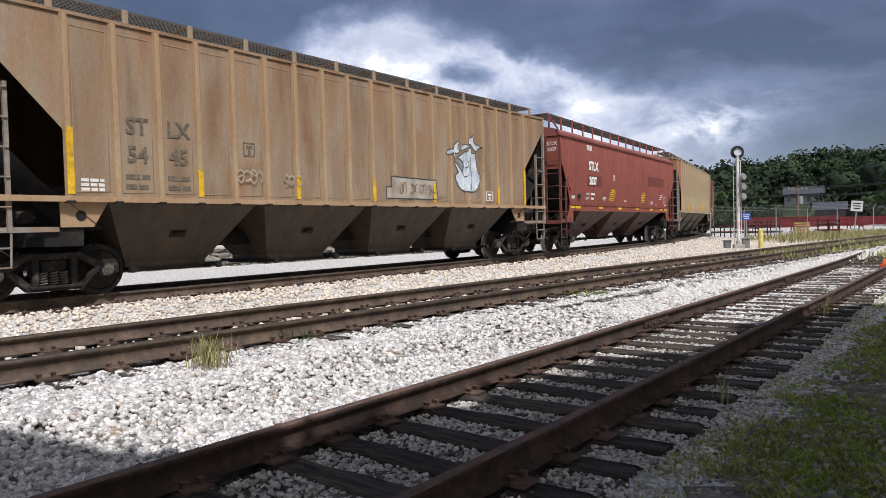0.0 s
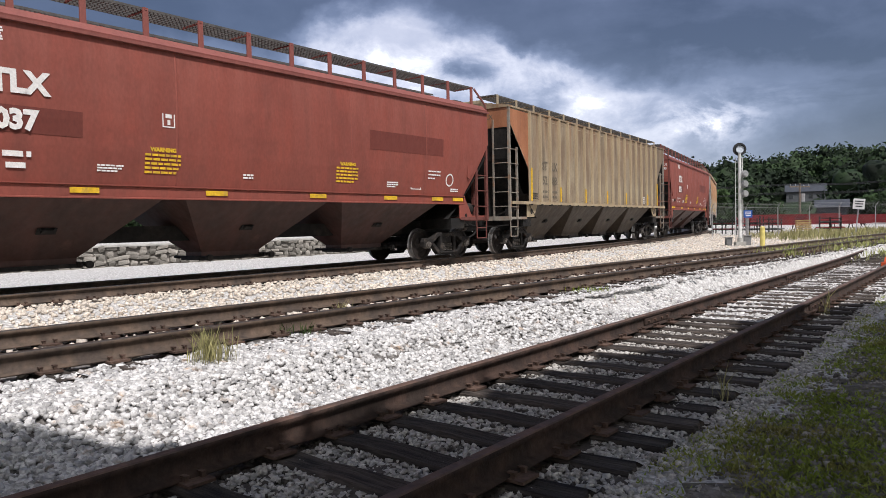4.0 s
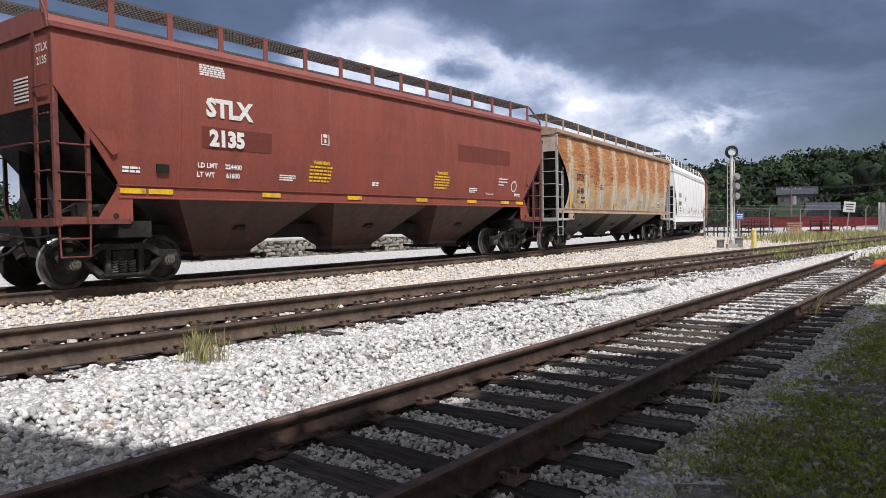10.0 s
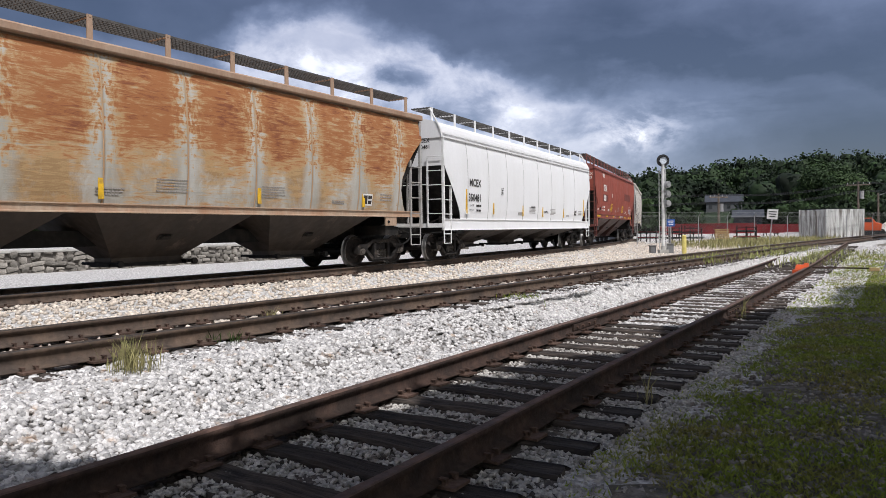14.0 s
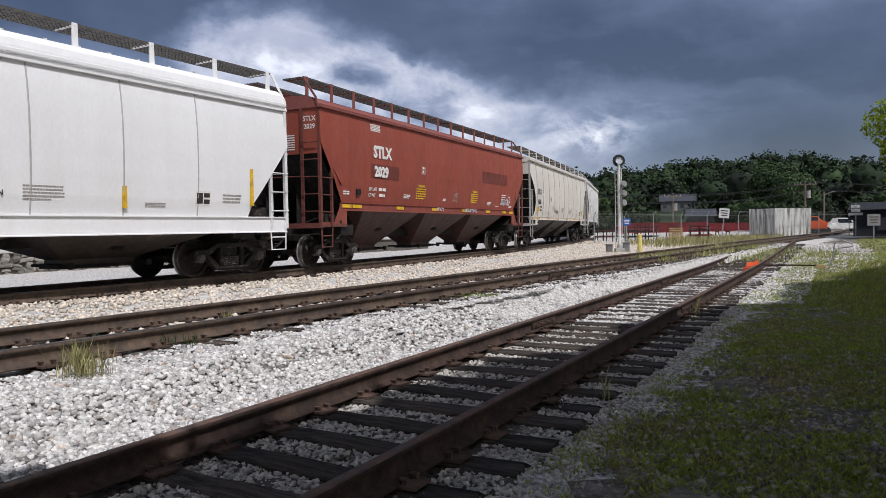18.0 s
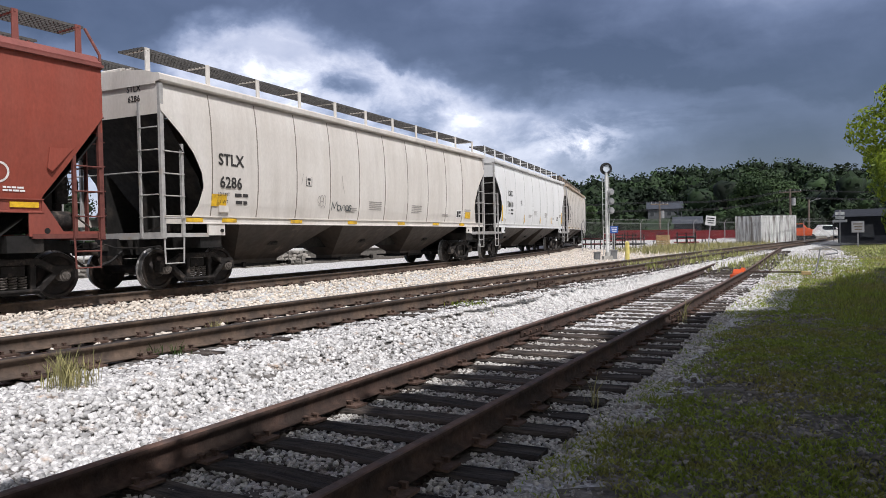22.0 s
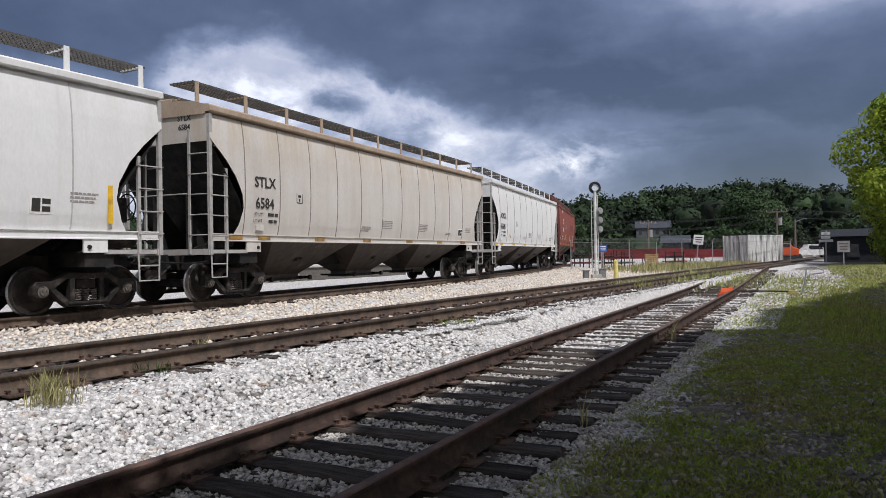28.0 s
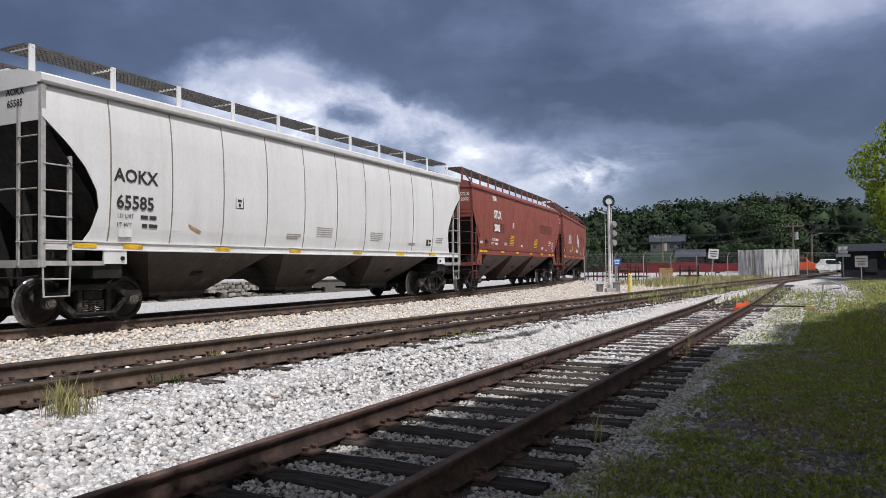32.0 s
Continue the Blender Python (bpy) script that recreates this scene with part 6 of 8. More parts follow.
def make_grass():
    rng = np.random.default_rng(41)
    # lawn: low and patchy, bare gravel showing through
    p_ = scatter(rng, 460000, track_c, -1.6, 15, 1.35, 9.0)
    f_ = scatter(rng, 150000, track_c, 15, 34, 1.35, 10.0)
    for name, q, h, bw in (("lawn_grass", p_, 0.045, 0.0072), ("far_lawn_grass", f_, 0.075, 0.011)):
        w = side_of_c(q[:, 0], q[:, 1])
        nz = patches(q[:, 0], q[:, 1], 1.5, 7) * 0.75 + patches(q[:, 0], q[:, 1], 0.22, 8, 2) * 0.55
        dens = np.clip(0.50 + np.minimum(w - 1.6, 0.3) * 1.0 - 0.10 * np.clip(w - 3.2, 0, 2) + nz, 0, 1) * np.clip(9.0 / np.hypot(q[:, 0], q[:, 1]), 0.30, 1)
        q = q[rng.random(len(q)) < dens]
        blades(name, "short green grass growing through gravel", q, h, bw, M_GRASS, 42, 1.5)
    # taller fringe along the edge of the lawn
    q = scatter(rng, 2600, track_c, 13, 27, 3.2, 4.3)
    blades("grass_fringe", "taller grass along the edge of the lawn", q, 0.14, 0.009, M_GRASS, 43, 0.6)
    # sunlit lawn beyond
    q = np.c_[rng.uniform(12, 38, 60000), rng.uniform(22, 52, 60000)]
    sc = side_of_c(q[:, 0], q[:, 1])
    db = dist_to(_pb, q[:, 0], q[:, 1])[0]
    nz = patches(q[:, 0], q[:, 1], 2.2, 9) * 0.6
    q = q[(sc > 3.4 + nz * 1.6) & (sc > edge_lawn(q)) & (db > 3.4) & (rng.random(len(q)) < np.clip(0.55 + (sc - 4.0) * 0.2, 0.1, 1))]
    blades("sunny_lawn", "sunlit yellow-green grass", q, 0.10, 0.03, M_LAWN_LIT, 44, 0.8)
    # weeds between the tracks near the switch
    q = np.r_[rng.normal((11.9, 27.8), (1.0, 1.6), (560, 2)), rng.normal((14.4, 32.5), (1.2, 2.2), (900, 2)), rng.normal((9.0, 26.0), (0.8, 1.0), (240, 2)), rng.normal((6.8, 22.9), (0.3, 0.5), (160, 2))]
    blades("switch_weeds", "yellow-green weeds by the switch", q, 0.26, 0.014, M_LAWN_LIT, 45, 0.6)
    # dry grass along the fence
    q = np.c_[rng.uniform(12.0, 30, 9000), rng.uniform(40, 62, 9000)]
    db = dist_to(_pb, q[:, 0], q[:, 1])[0]
    sd = q[:, 0] * math.cos(TB) - q[:, 1] * math.sin(TB)
    q = q[(db > 2.2) & (sd < -8) & (db < 9)]
    blades("dry_grass", "tall dry grass beside the second track", q, 0.45, 0.02, M_DRYGRASS, 46, 0.5)


make_grass()


def tuft(label, x, y, n, h, spread, material, seed):
    rng = np.random.default_rng(seed)
    pts = np.c_[rng.normal(x, spread, n), rng.normal(y, spread, n)]
    ob = blades("weed_tuft", label, pts, h, 0.005, material, seed, 0.55)
    ob["category"] = "weed"
    return ob


tuft("straw-green tuft of tall grass beside a rail", -2.97, 5.75, 190, 0.30, 0.08, M_DRYGRASS, 51)
tuft("small green weed between tie ends", -2.93, 7.25, 60, 0.16, 0.05, M_LEAF, 52)
tuft("small green weed between tie ends", -2.68, 7.30, 30, 0.15, 0.04, M_LEAF, 53)
tuft("straw-green tuft of grass beside a rail", -2.55, 8.3, 70, 0.26, 0.07, M_DRYGRASS, 54)
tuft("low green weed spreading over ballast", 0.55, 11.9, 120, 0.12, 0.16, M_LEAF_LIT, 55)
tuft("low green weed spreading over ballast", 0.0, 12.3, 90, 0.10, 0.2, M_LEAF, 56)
tuft("thin bent weed beside a rusty rail", 4.05, 11.5, 16, 0.42, 0.05, M_DRYGRASS, 57)
tuft("thin bent weed beside a rusty rail", 1.35, 6.0, 12, 0.30, 0.05, M_DRYGRASS, 58)


# ======== trees ========
def leaf_cloud(rng, centres, radii, per, size, flat=0.85):
    """Leaves scattered in the shells of uneven clumps: (n, 4, 3) quads."""
    out = []
    for c, r in zip(centres, radii):
        d = rng.normal(size=(per, 3))
        d /= np.linalg.norm(d, axis=1, keepdims=True)
        rr = r * rng.uniform(0.45, 1.08, (per, 1)) ** 0.6
        p_ = c + d * rr * np.array([1, 1, flat])
        u = rng.normal(size=(per, 3))
        u -= d * (u * d).sum(1, keepdims=True) * 0.6
        u /= np.linalg.norm(u, axis=1, keepdims=True)
        w = np.cross(u, d + rng.normal(0, 0.5, (per, 3)))
        w /= np.linalg.norm(w, axis=1, keepdims=True) + 1e-9
        s = size * rng.uniform(0.6, 1.3, (per, 1))
        out.append(np.stack([p_ - u * s, p_ + w * s * 0.5, p_ + u * s, p_ - w * s * 0.5], 1))
    return np.concatenate(out)


def crown_mesh(name, quads, material):
    n = len(quads)
    return raw_mesh(name, quads.reshape(-1, 3), np.arange(n * 4).reshape(n, 4), material)


def trunk_mesh(rng, h, r, limbs):
    bm = bmesh.new()
    p0 = Vector((0, 0, -0.2))
    for i in range(5):
        p1 = Vector((rng.normal(0, 0.12), rng.normal(0, 0.12), h * (i + 1) / 5))
        rod(bm, p0, p1, r * (1 - 0.14 * i), 9, r * (1 - 0.14 * (i + 1)))
        p0 = p1
    for c in limbs:
        a = Vector((0, 0, h * rng.uniform(0.45, 0.95)))
        m = (a + Vector(c)) / 2 + Vector((0, 0, -0.3))
        rod(bm, a, m, r * 0.38, 6, r * 0.25)
        rod(bm, m, Vector(c), r * 0.25, 6, r * 0.08)
    return mesh_of("trunk", bm, M_BARK, True)


def tree(label, x, y, h, spread, seed, material, per=420, size=0.16, clumps=22, base=0.36, group="", fits=None):
    rng = np.random.default_rng(seed)
    cs, rs = [], []
    for i in range(clumps * 4):
        if len(cs) == clumps:
            break
        q = rng.uniform(base, 1)
        w = spread * math.sin(math.pi * min(max((q - base * 0.55) / (1.12 - base * 0.55), 0.05), 0.97)) * rng.uniform(0.35, 1.0)
        a = rng.uniform(0, 2 * math.pi)
        c, r = (w * math.cos(a), w * math.sin(a), h * q - 0.5), spread * rng.uniform(0.24, 0.42)
        if fits and not fits(x + c[0], y + c[1], c[2], r):
            continue
        cs.append(c)
        rs.append(r)
    t = thing("tree", label, "tree", group, at=pose(x, y, float(ground_z(x, y)[0]), 0, 0, 0))
    part("trunk", trunk_mesh(rng, h * 0.72, 0.022 * h + 0.05, cs[:9]), None, t)
    part("crown", crown_mesh("crown", leaf_cloud(rng, np.array(cs), rs, per, size), material), None, t)
    return t


# bright tree beyond the lawn; unseen row behind the viewer added to shade siding
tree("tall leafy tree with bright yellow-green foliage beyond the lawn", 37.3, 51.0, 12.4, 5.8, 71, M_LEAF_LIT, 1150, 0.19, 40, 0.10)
tree("dark leafy tree at the edge of the yard", 46.5, 62.0, 9.0, 5.0, 72, M_LEAF_FAR, 900, 0.26, 40, 0.10)
# edge of the shade over the siding and the lawn: metres along the siding, metres to the viewer's side of it
SHADE_EDGE = [(-12, -4.0), (1.3, -3.0), (2.1, -1.15), (2.7, -0.85), (5.5, -0.75), (7.5, -0.2), (8.9, 0.05), (10.3, 0.15), (11.8, 0.5), (12.9, 0.9), (14.4, 1.7), (18.8, 1.9), (24.2, 3.7), (30.8, 5.3), (36, 8.5)]


def edge_at(s):
    return float(np.interp(s, [q[0] for q in SHADE_EDGE], [q[1] for q in SHADE_EDGE]))


def in_row(x, y, z, r):
    """True for clumps whose shadow stays within SHADE_EDGE and that stay out of view."""
    s, w = x * math.sin(TC) + y * math.cos(TC) + 0.302 * z, side_of_c(x, y) - 0.603 * z
    return w - 1.12 * r > edge_at(s) and (side_of_c(x, y) - 1.2 * r > 3.1 + 0.10 * y or z - 1.4 * r > 0.95 + 0.42 * math.hypot(x, y))


def beside_c(s, w):
    return s * math.sin(TC) + (w - 2.9988) * math.cos(TC), s * math.cos(TC) - (w - 2.9988) * math.sin(TC)


for i in range(12):
    s = -10.5 + 3.3 * i
    w = max(edge_at(s + 2.3) + 0.603 * 7.6 + 1.5, 4.3)
    tree("unseen tall leafy shade tree in a row", *beside_c(s, w), 10.6, 3.3, 80 + i, M_LEAF, 320, 0.36, 50, 0.46, "row of shade trees", in_row)

# a lumpy ball of foliage, of 42 corners
def ball():
    bm = bmesh.new()
    bmesh.ops.create_icosphere(bm, subdivisions=2, radius=1.0)
    v = np.array([q.co[:] for q in bm.verts])
    f = np.array([[q.index for q in fc.verts] for fc in bm.faces])
    bm.free()
    return v, f


BALL_V, BALL_F = ball()


def masses(name, label, rng, cs, rs, per, size, material):
    """Far foliage: lumpy masses with leaf clusters standing on them."""
    n, k = len(cs), len(BALL_V)
    v = BALL_V[None] * (np.array(rs)[:, None, None] * rng.uniform(0.30, 0.66, (n, k, 1))) + np.array(cs)[:, None, :]
    f = BALL_F[None] + (np.arange(n) * k)[:, None, None]
    d = rng.normal(size=(n, per, 3))
    d /= np.linalg.norm(d, axis=2, keepdims=True)
    p_ = np.array(cs)[:, None, :] + d * np.array(rs)[:, None, None] * rng.uniform(0.62, 1.0, (n, per, 1))
    nr = d + rng.normal(0, 0.7, d.shape)
    u = np.cross(nr, rng.normal(size=d.shape))
    u /= np.linalg.norm(u, axis=2, keepdims=True) + 1e-9
    w = np.cross(nr, u)
    w /= np.linalg.norm(w, axis=2, keepdims=True) + 1e-9
    sc = size * rng.uniform(0.5, 1.3, (n, per, 1))
    quads = np.stack([p_ - u * sc, p_ - w * sc * 0.7, p_ + u * sc, p_ + w * sc * 0.7], 2).reshape(-1, 3)
    base = n * k
    q = np.arange(n * per * 4).reshape(-1, 4) + base
    tri = np.concatenate([f.reshape(-1, 3), q[:, [0, 1, 2]], q[:, [0, 2, 3]]])
    return tagged(new(name, raw_mesh(name, np.concatenate([v.reshape(-1, 3), quads]), tri, material)), label, "woods", kind="stuff")


def make_woods():
    rng = np.random.default_rng(91)
    # hill: a long ridge behind the yard
    azs = np.radians(np.arange(-75, 76, 3.0))
    tops = np.interp(np.degrees(azs), [-75, -40, 0, 10, 17, 20, 26, 30, 34, 50, 75], [10, 12, 13, 14, 18, 18.5, 19.5, 16, 12, 10, 9])
    rings = [(150, 0.0), (190, 0.18), (235, 0.55), (285, 0.92), (330, 1.0), (420, 0.8)]
    v, f = [], []
    for d, k in rings:
        for a, t in zip(azs, tops):
            v.append((math.sin(a) * d, math.cos(a) * d, -0.6 + k * t))
    n = len(azs)
    for r in range(len(rings) - 1):
        for i in range(n - 1):
            f.append((r * n + i, r * n + i + 1, (r + 1) * n + i + 1, (r + 1) * n + i))
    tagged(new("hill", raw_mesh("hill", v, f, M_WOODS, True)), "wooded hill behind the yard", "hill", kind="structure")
    cs, rs = [], []
    for i in range(420):
        az = radians(rng.uniform(-62, 62)) if i % 6 == 0 else radians(rng.uniform(2, 40))
        d = rng.uniform(150, 335)
        k = np.interp(d, [q for q, _ in rings], [q for _, q in rings])
        t = np.interp(az, azs, tops)
        if 15.5 < math.degrees(az) < 21.5 and d < 215:
            continue
        r = rng.uniform(4.0, 7.5)
        z = -0.6 + k * t + r * 0.55
        for j in range(5):
            cs.append((math.sin(az) * d + rng.normal(0, r * 0.45), math.cos(az) * d + rng.normal(0, r * 0.45), z + rng.normal(0, r * 0.28)))
            rs.append(r * rng.uniform(0.45, 0.8))
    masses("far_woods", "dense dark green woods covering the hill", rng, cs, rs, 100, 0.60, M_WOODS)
    # nearer belt of trees in front of the hill
    cs, rs = [], []
    for i in range(90):
        az = radians(rng.uniform(-60, 46))
        d = rng.uniform(112, 150)
        if 15.0 < math.degrees(az) < 22.0:
            continue
        r = rng.uniform(2.0, 3.4)
        for j in range(4):
            cs.append((math.sin(az) * d + rng.normal(0, r * 0.5), math.cos(az) * d + rng.normal(0, r * 0.5), r * rng.uniform(0.5, 1.7)))
            rs.append(r * rng.uniform(0.5, 0.8))
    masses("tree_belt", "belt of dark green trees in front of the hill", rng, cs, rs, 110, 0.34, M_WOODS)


make_woods()
tree("broad round-crowned tree at the foot of the hill", 63, 132, 11.5, 7.0, 95, M_LEAF_FAR, 800, 0.28, 34, 0.2)
tree("round-crowned tree at the foot of the hill", 20.5, 108, 6.8, 4.2, 96, M_LEAF_FAR, 300, 0.4, 22, 0.2)

# ======== stone wall behind the main line ========
M_WALLSTONE = mat("rubble_stone", (0.27, 0.25, 0.22), 0.95, 0, 0.35, 9, (0.15, 0.14, 0.12), (0.45, 0.62), 3, bump=0.7, bscale=14, rnd=0.4)
M_MORTAR = mat("mortar", (0.11, 0.10, 0.088), 0.95, 0, 0.3, 9, bump=0.5)
M_CONCRETE = mat("concrete", (0.42, 0.41, 0.38), 0.9, 0, 0.2, 4, (0.30, 0.29, 0.26), (0.5, 0.65), 1.5, bump=0.3)


def make_wall():
    wall = thing("stone_wall", "low rubble-stone wall with a pale concrete cap", "wall", kind="structure")
    wall.matrix_world = pose(-24.1, 10.6, 0, 0, 0, 58.5)
    bm = bmesh.new()
    box(bm, -12, 44, 0.10, 0.55, -0.6, 0.38)
    part("core", bm, M_MORTAR, wall)
    bm = bmesh.new()
    box(bm, -12, 44, 0.0, 0.62, 0.37, 0.47)
    part("cap", bm, M_CONCRETE, wall, bevel=0.02)
    rg = random.Random(8)
    shapes = []
    for k in range(6):
        bm = bmesh.new()
        w, h = rg.uniform(0.10, 0.27), rg.uniform(0.055, 0.135)
        ring = []
        for i in range(8):
            a = 2 * math.pi * (i + 0.5 + rg.uniform(-0.28, 0.28)) / 8
            ring.append((w * math.copysign(abs(math.cos(a)) ** 0.5, math.cos(a)) * rg.uniform(0.8, 1.1), h * math.copysign(abs(math.sin(a)) ** 0.5, math.sin(a)) * rg.uniform(0.75, 1.12)))
        lo = [bm.verts.new((x, 0.12, z)) for x, z in ring]
        hi = [bm.verts.new((x * 0.94, rg.uniform(-0.03, 0.01), z * 0.92)) for x, z in ring]
        top = bm.verts.new((rg.uniform(-0.05, 0.05), rg.uniform(-0.035, 0.0), 0))
        for i in range(8):
            j = (i + 1) % 8
            bm.faces.new((lo[i], lo[j], hi[j], hi[i]))
            bm.faces.new((hi[i], hi[j], top))
        shapes.append(mesh_of("stone", bm, M_WALLSTONE))
    n = 0
    for row in range(5):
        x = 9.0 + rg.uniform(0, 0.3)
        while x < 33 and n < 300:
            st = part("stone", rg.choice(shapes), None, wall)
            st.matrix_local = pose(x, 0.02 + rg.uniform(-0.02, 0.04), -0.40 + row * 0.18 + rg.uniform(-0.045, 0.045), 0, rg.uniform(-12, 12), rg.uniform(-5, 5))
            x += rg.uniform(0.34, 0.47)
            n += 1


make_wall()


def make_pipe_stand():
    t = thing("pipe_stand", "low white steel pipe stand with two treads", "stand", at=pose(-16.9, 24.2, -0.46, 0, 0, 58.5))
    for x in (0.0, 0.95):
        bm = bmesh.new()
        pipe(bm, [(x, 0, 0), (x, 0, 0.86), (x, 0.8, 0.86), (x, 0.8, 0)], 0.035, 8)
        part("frame", bm, M_WHITE, t)
    for y, z in ((0.0, 0.86), (0.8, 0.86)):
        bm = bmesh.new()
        rod(bm, (-0.1, y, z), (1.05, y, z), 0.032, 8)
        part("rail", bm, M_WHITE, t)
    for y, z in ((0.15, 0.28), (0.45, 0.55)):
        bm = bmesh.new()
        box(bm, 0.0, 0.95, y, y + 0.25, z, z + 0.04)
        part("tread", bm, M_GALV, t)


make_pipe_stand()


# ======== beside the line: signal, posts, signs, fence, yard ========
M_POLE = mat("pale_pole", (0.62, 0.62, 0.60), 0.6, 0.1, 0.2, 4, (0.32, 0.31, 0.29), (0.5, 0.7), 2, bump=0.1)
M_BLACK = mat("black_paint", (0.02, 0.02, 0.022), 0.6, 0, 0.3, 6, bump=0.05)
M_BLUE = mat("blue_sign_paint", (0.03, 0.10, 0.36), 0.5, 0, 0.2, 6, bump=0)
M_SIGNW = mat("sign_white", (0.66, 0.66, 0.64), 0.5, 0, 0.12, 4, (0.5, 0.49, 0.46), (0.55, 0.7), 2, bump=0)
M_BOLLARD = mat("bollard_yellow", (0.62, 0.52, 0.16), 0.6, 0, 0.2, 5, (0.4, 0.3, 0.05), (0.55, 0.7), 3, bump=0.05)
M_ORANGE = mat("orange_paint", (0.58, 0.085, 0.018), 0.55, 0, 0.2, 4, (0.45, 0.07, 0.02), (0.5, 0.7), 2, bump=0.05)
M_REDSTEEL = mat("red_steel", (0.24, 0.020, 0.026), 0.6, 0, 0.2, 1.5, (0.15, 0.025, 0.03), (0.5, 0.68), 0.5, bump=0.05)
M_CONT = mat("container_paint", (0.62, 0.62, 0.60), 0.65, 0.1, 0.3, 3, (0.17, 0.15, 0.13), (0.46, 0.60), 2.6, (1, 1, 0.12), 0.1)
M_DARKROOF = mat("dark_roof", (0.022, 0.024, 0.030), 0.8, 0, 0.25, 2, bump=0.1)
M_HOUSE = mat("house_wall", (0.10, 0.105, 0.11), 0.8, 0, 0.2, 1.2, bump=0.1)
M_GREYROOF = mat("grey_roof", (0.045, 0.050, 0.062), 0.8, 0, 0.25, 1.0, bump=0.1)
M_GLASS = mat("dark_glass", (0.02, 0.025, 0.03), 0.1, 0, 0.1, 3, bump=0, spec=0.6)
M_RUBBER = mat("tyre_rubber", (0.02, 0.02, 0.02), 0.9, 0, 0.2, 6, bump=0.1)
M_WOODPOLE = mat("wood_pole", (0.16, 0.13, 0.105), 0.9, 0, 0.3, 4, (0.1, 0.08, 0.065), (0.45, 0.6), 2, (6, 6, 1), 0.4)
M_TIMBER = mat("pale_timber", (0.50, 0.36, 0.17), 0.85, 0, 0.25, 5, (0.34, 0.24, 0.12), (0.5, 0.65), 3, bump=0.2)
M_LENS = mat("pale_lens", (0.55, 0.60, 0.66), 0.15, 0, 0.1, 5, bump=0, spec=0.8)
M_FENCE = mat("fence_wire", (0.20, 0.20, 0.20), 0.6, 0.5, 0.2, 5, bump=0)


def make_signal():
    t = thing("signal_mast", "grey railway signal mast with a round black target", "railway signal", at=pose(8.6, 35.0, -0.3, 0, 0, 0))
    bm = bmesh.new()
    rod(bm, (0, 0, 0), (0, 0, 4.35), 0.075, 14)
    part("mast", bm, M_POLE, t, smooth=True)
    bm = bmesh.new()
    box(bm, -0.22, 0.22, -0.22, 0.22, -0.1, 0.16)
    rod(bm, (0, 0, 0.16), (0, 0, 0.34), 0.13, 14)
    part("base", bm, M_CONCRETE, t)
    a = math.radians(-14)
    bm = bmesh.new()
    rod(bm, (0, 0.02, 4.48), (0, -0.03, 4.48), 0.30, 28)
    hd = part("target", bm, M_BLACK, t, "round black target disc")
    bm = bmesh.new()
    rod(bm, (0, -0.02, 4.48), (0, -0.10, 4.48), 0.175, 20)
    part("lens", bm, M_LENS, hd, smooth=False)
    bm = bmesh.new()
    n = 12
    for i in range(n):   # hood over the lens
        q0, q1 = math.pi * (i / n), math.pi * ((i + 1) / n)
        vs = [(0.19 * math.cos(q), y, 4.48 + 0.19 * math.sin(q)) for q, y in ((q0, -0.03), (q1, -0.03), (q1, -0.16), (q0, -0.16))]
        bm.faces.new([bm.verts.new(v) for v in vs])
    part("hood", bm, M_BLACK, hd)
    bm = bmesh.new()
    box(bm, -0.13, 0.13, 0.03, 0.3, 4.3, 4.66)
    part("housing", bm, M_POLE, hd, bevel=0.02)
    for i, z in enumerate((3.32, 2.86, 2.40)):
        bm = bmesh.new()
        rod(bm, (0.20, -0.10, z), (0.20, 0.12, z), 0.17, 16)
        rod(bm, (0.20, -0.28, z), (0.20, -0.10, z), 0.10, 12)
        box(bm, 0.05, 0.2, -0.04, 0.04, z - 0.04, z + 0.04)
        part("lamp_unit", bm, M_GALV, t)
    bm = bmesh.new()
    for s in (-0.16, 0.16):
        rod(bm, (s, 0.12, 0.2), (s, 0.12, 4.1), 0.018, 6)
    for i in range(13):
        rod(bm, (-0.16, 0.12, 0.4 + 0.29 * i), (0.16, 0.12, 0.4 + 0.29 * i), 0.012, 5)
    part("ladder", bm, M_POLE, t)
    for x, w, h in ((0.42, 0.16, 0.42), (-0.4, 0.13, 0.34)):
        c = thing("relay_box", "small grey trackside relay box", "cabinet", at=pose(8.6 + x, 35.5, -0.32))
        bm = bmesh.new()
        box(bm, -w, w, -0.18, 0.18, 0.0, h)
        part("body", bm, M_FENCE, c, bevel=0.015)
        bm = bmesh.new()
        box(bm, -w - 0.03, w + 0.03, -0.21, 0.21, h, h + 0.04)
        part("lid", bm, M_FENCE, c)


make_signal()


def sign(label, x, y, z0, h, w, sh, material, lean=0.0, turn=0.0, panels=1, bar=None):
    t = thing("sign", label, "sign", at=pose(x, y, z0, 0, lean, turn))
    bm = bmesh.new()
    box(bm, -0.035, 0.035, -0.02, 0.02, -0.1, h)
    part("post", bm, M_GALV, t)
    for i in range(panels):
        bm = bmesh.new()
        z1 = h + 0.05 - i * (sh + 0.04)
        box(bm, -w / 2, w / 2, -0.045, -0.025, z1 - sh, z1)
        pn = part("panel", bm, material, t, bevel=0.004)
        bm = bmesh.new()
        for k in range(3):
            zz = z1 - sh * (0.25 + 0.24 * k)
            box(bm, -w * (0.36 - 0.05 * k), w * (0.36 - 0.03 * k), -0.050, -0.0455, zz - sh * 0.05, zz + sh * 0.05)
        part("print", bm, bar or M_BLACKTXT, pn)
    return t


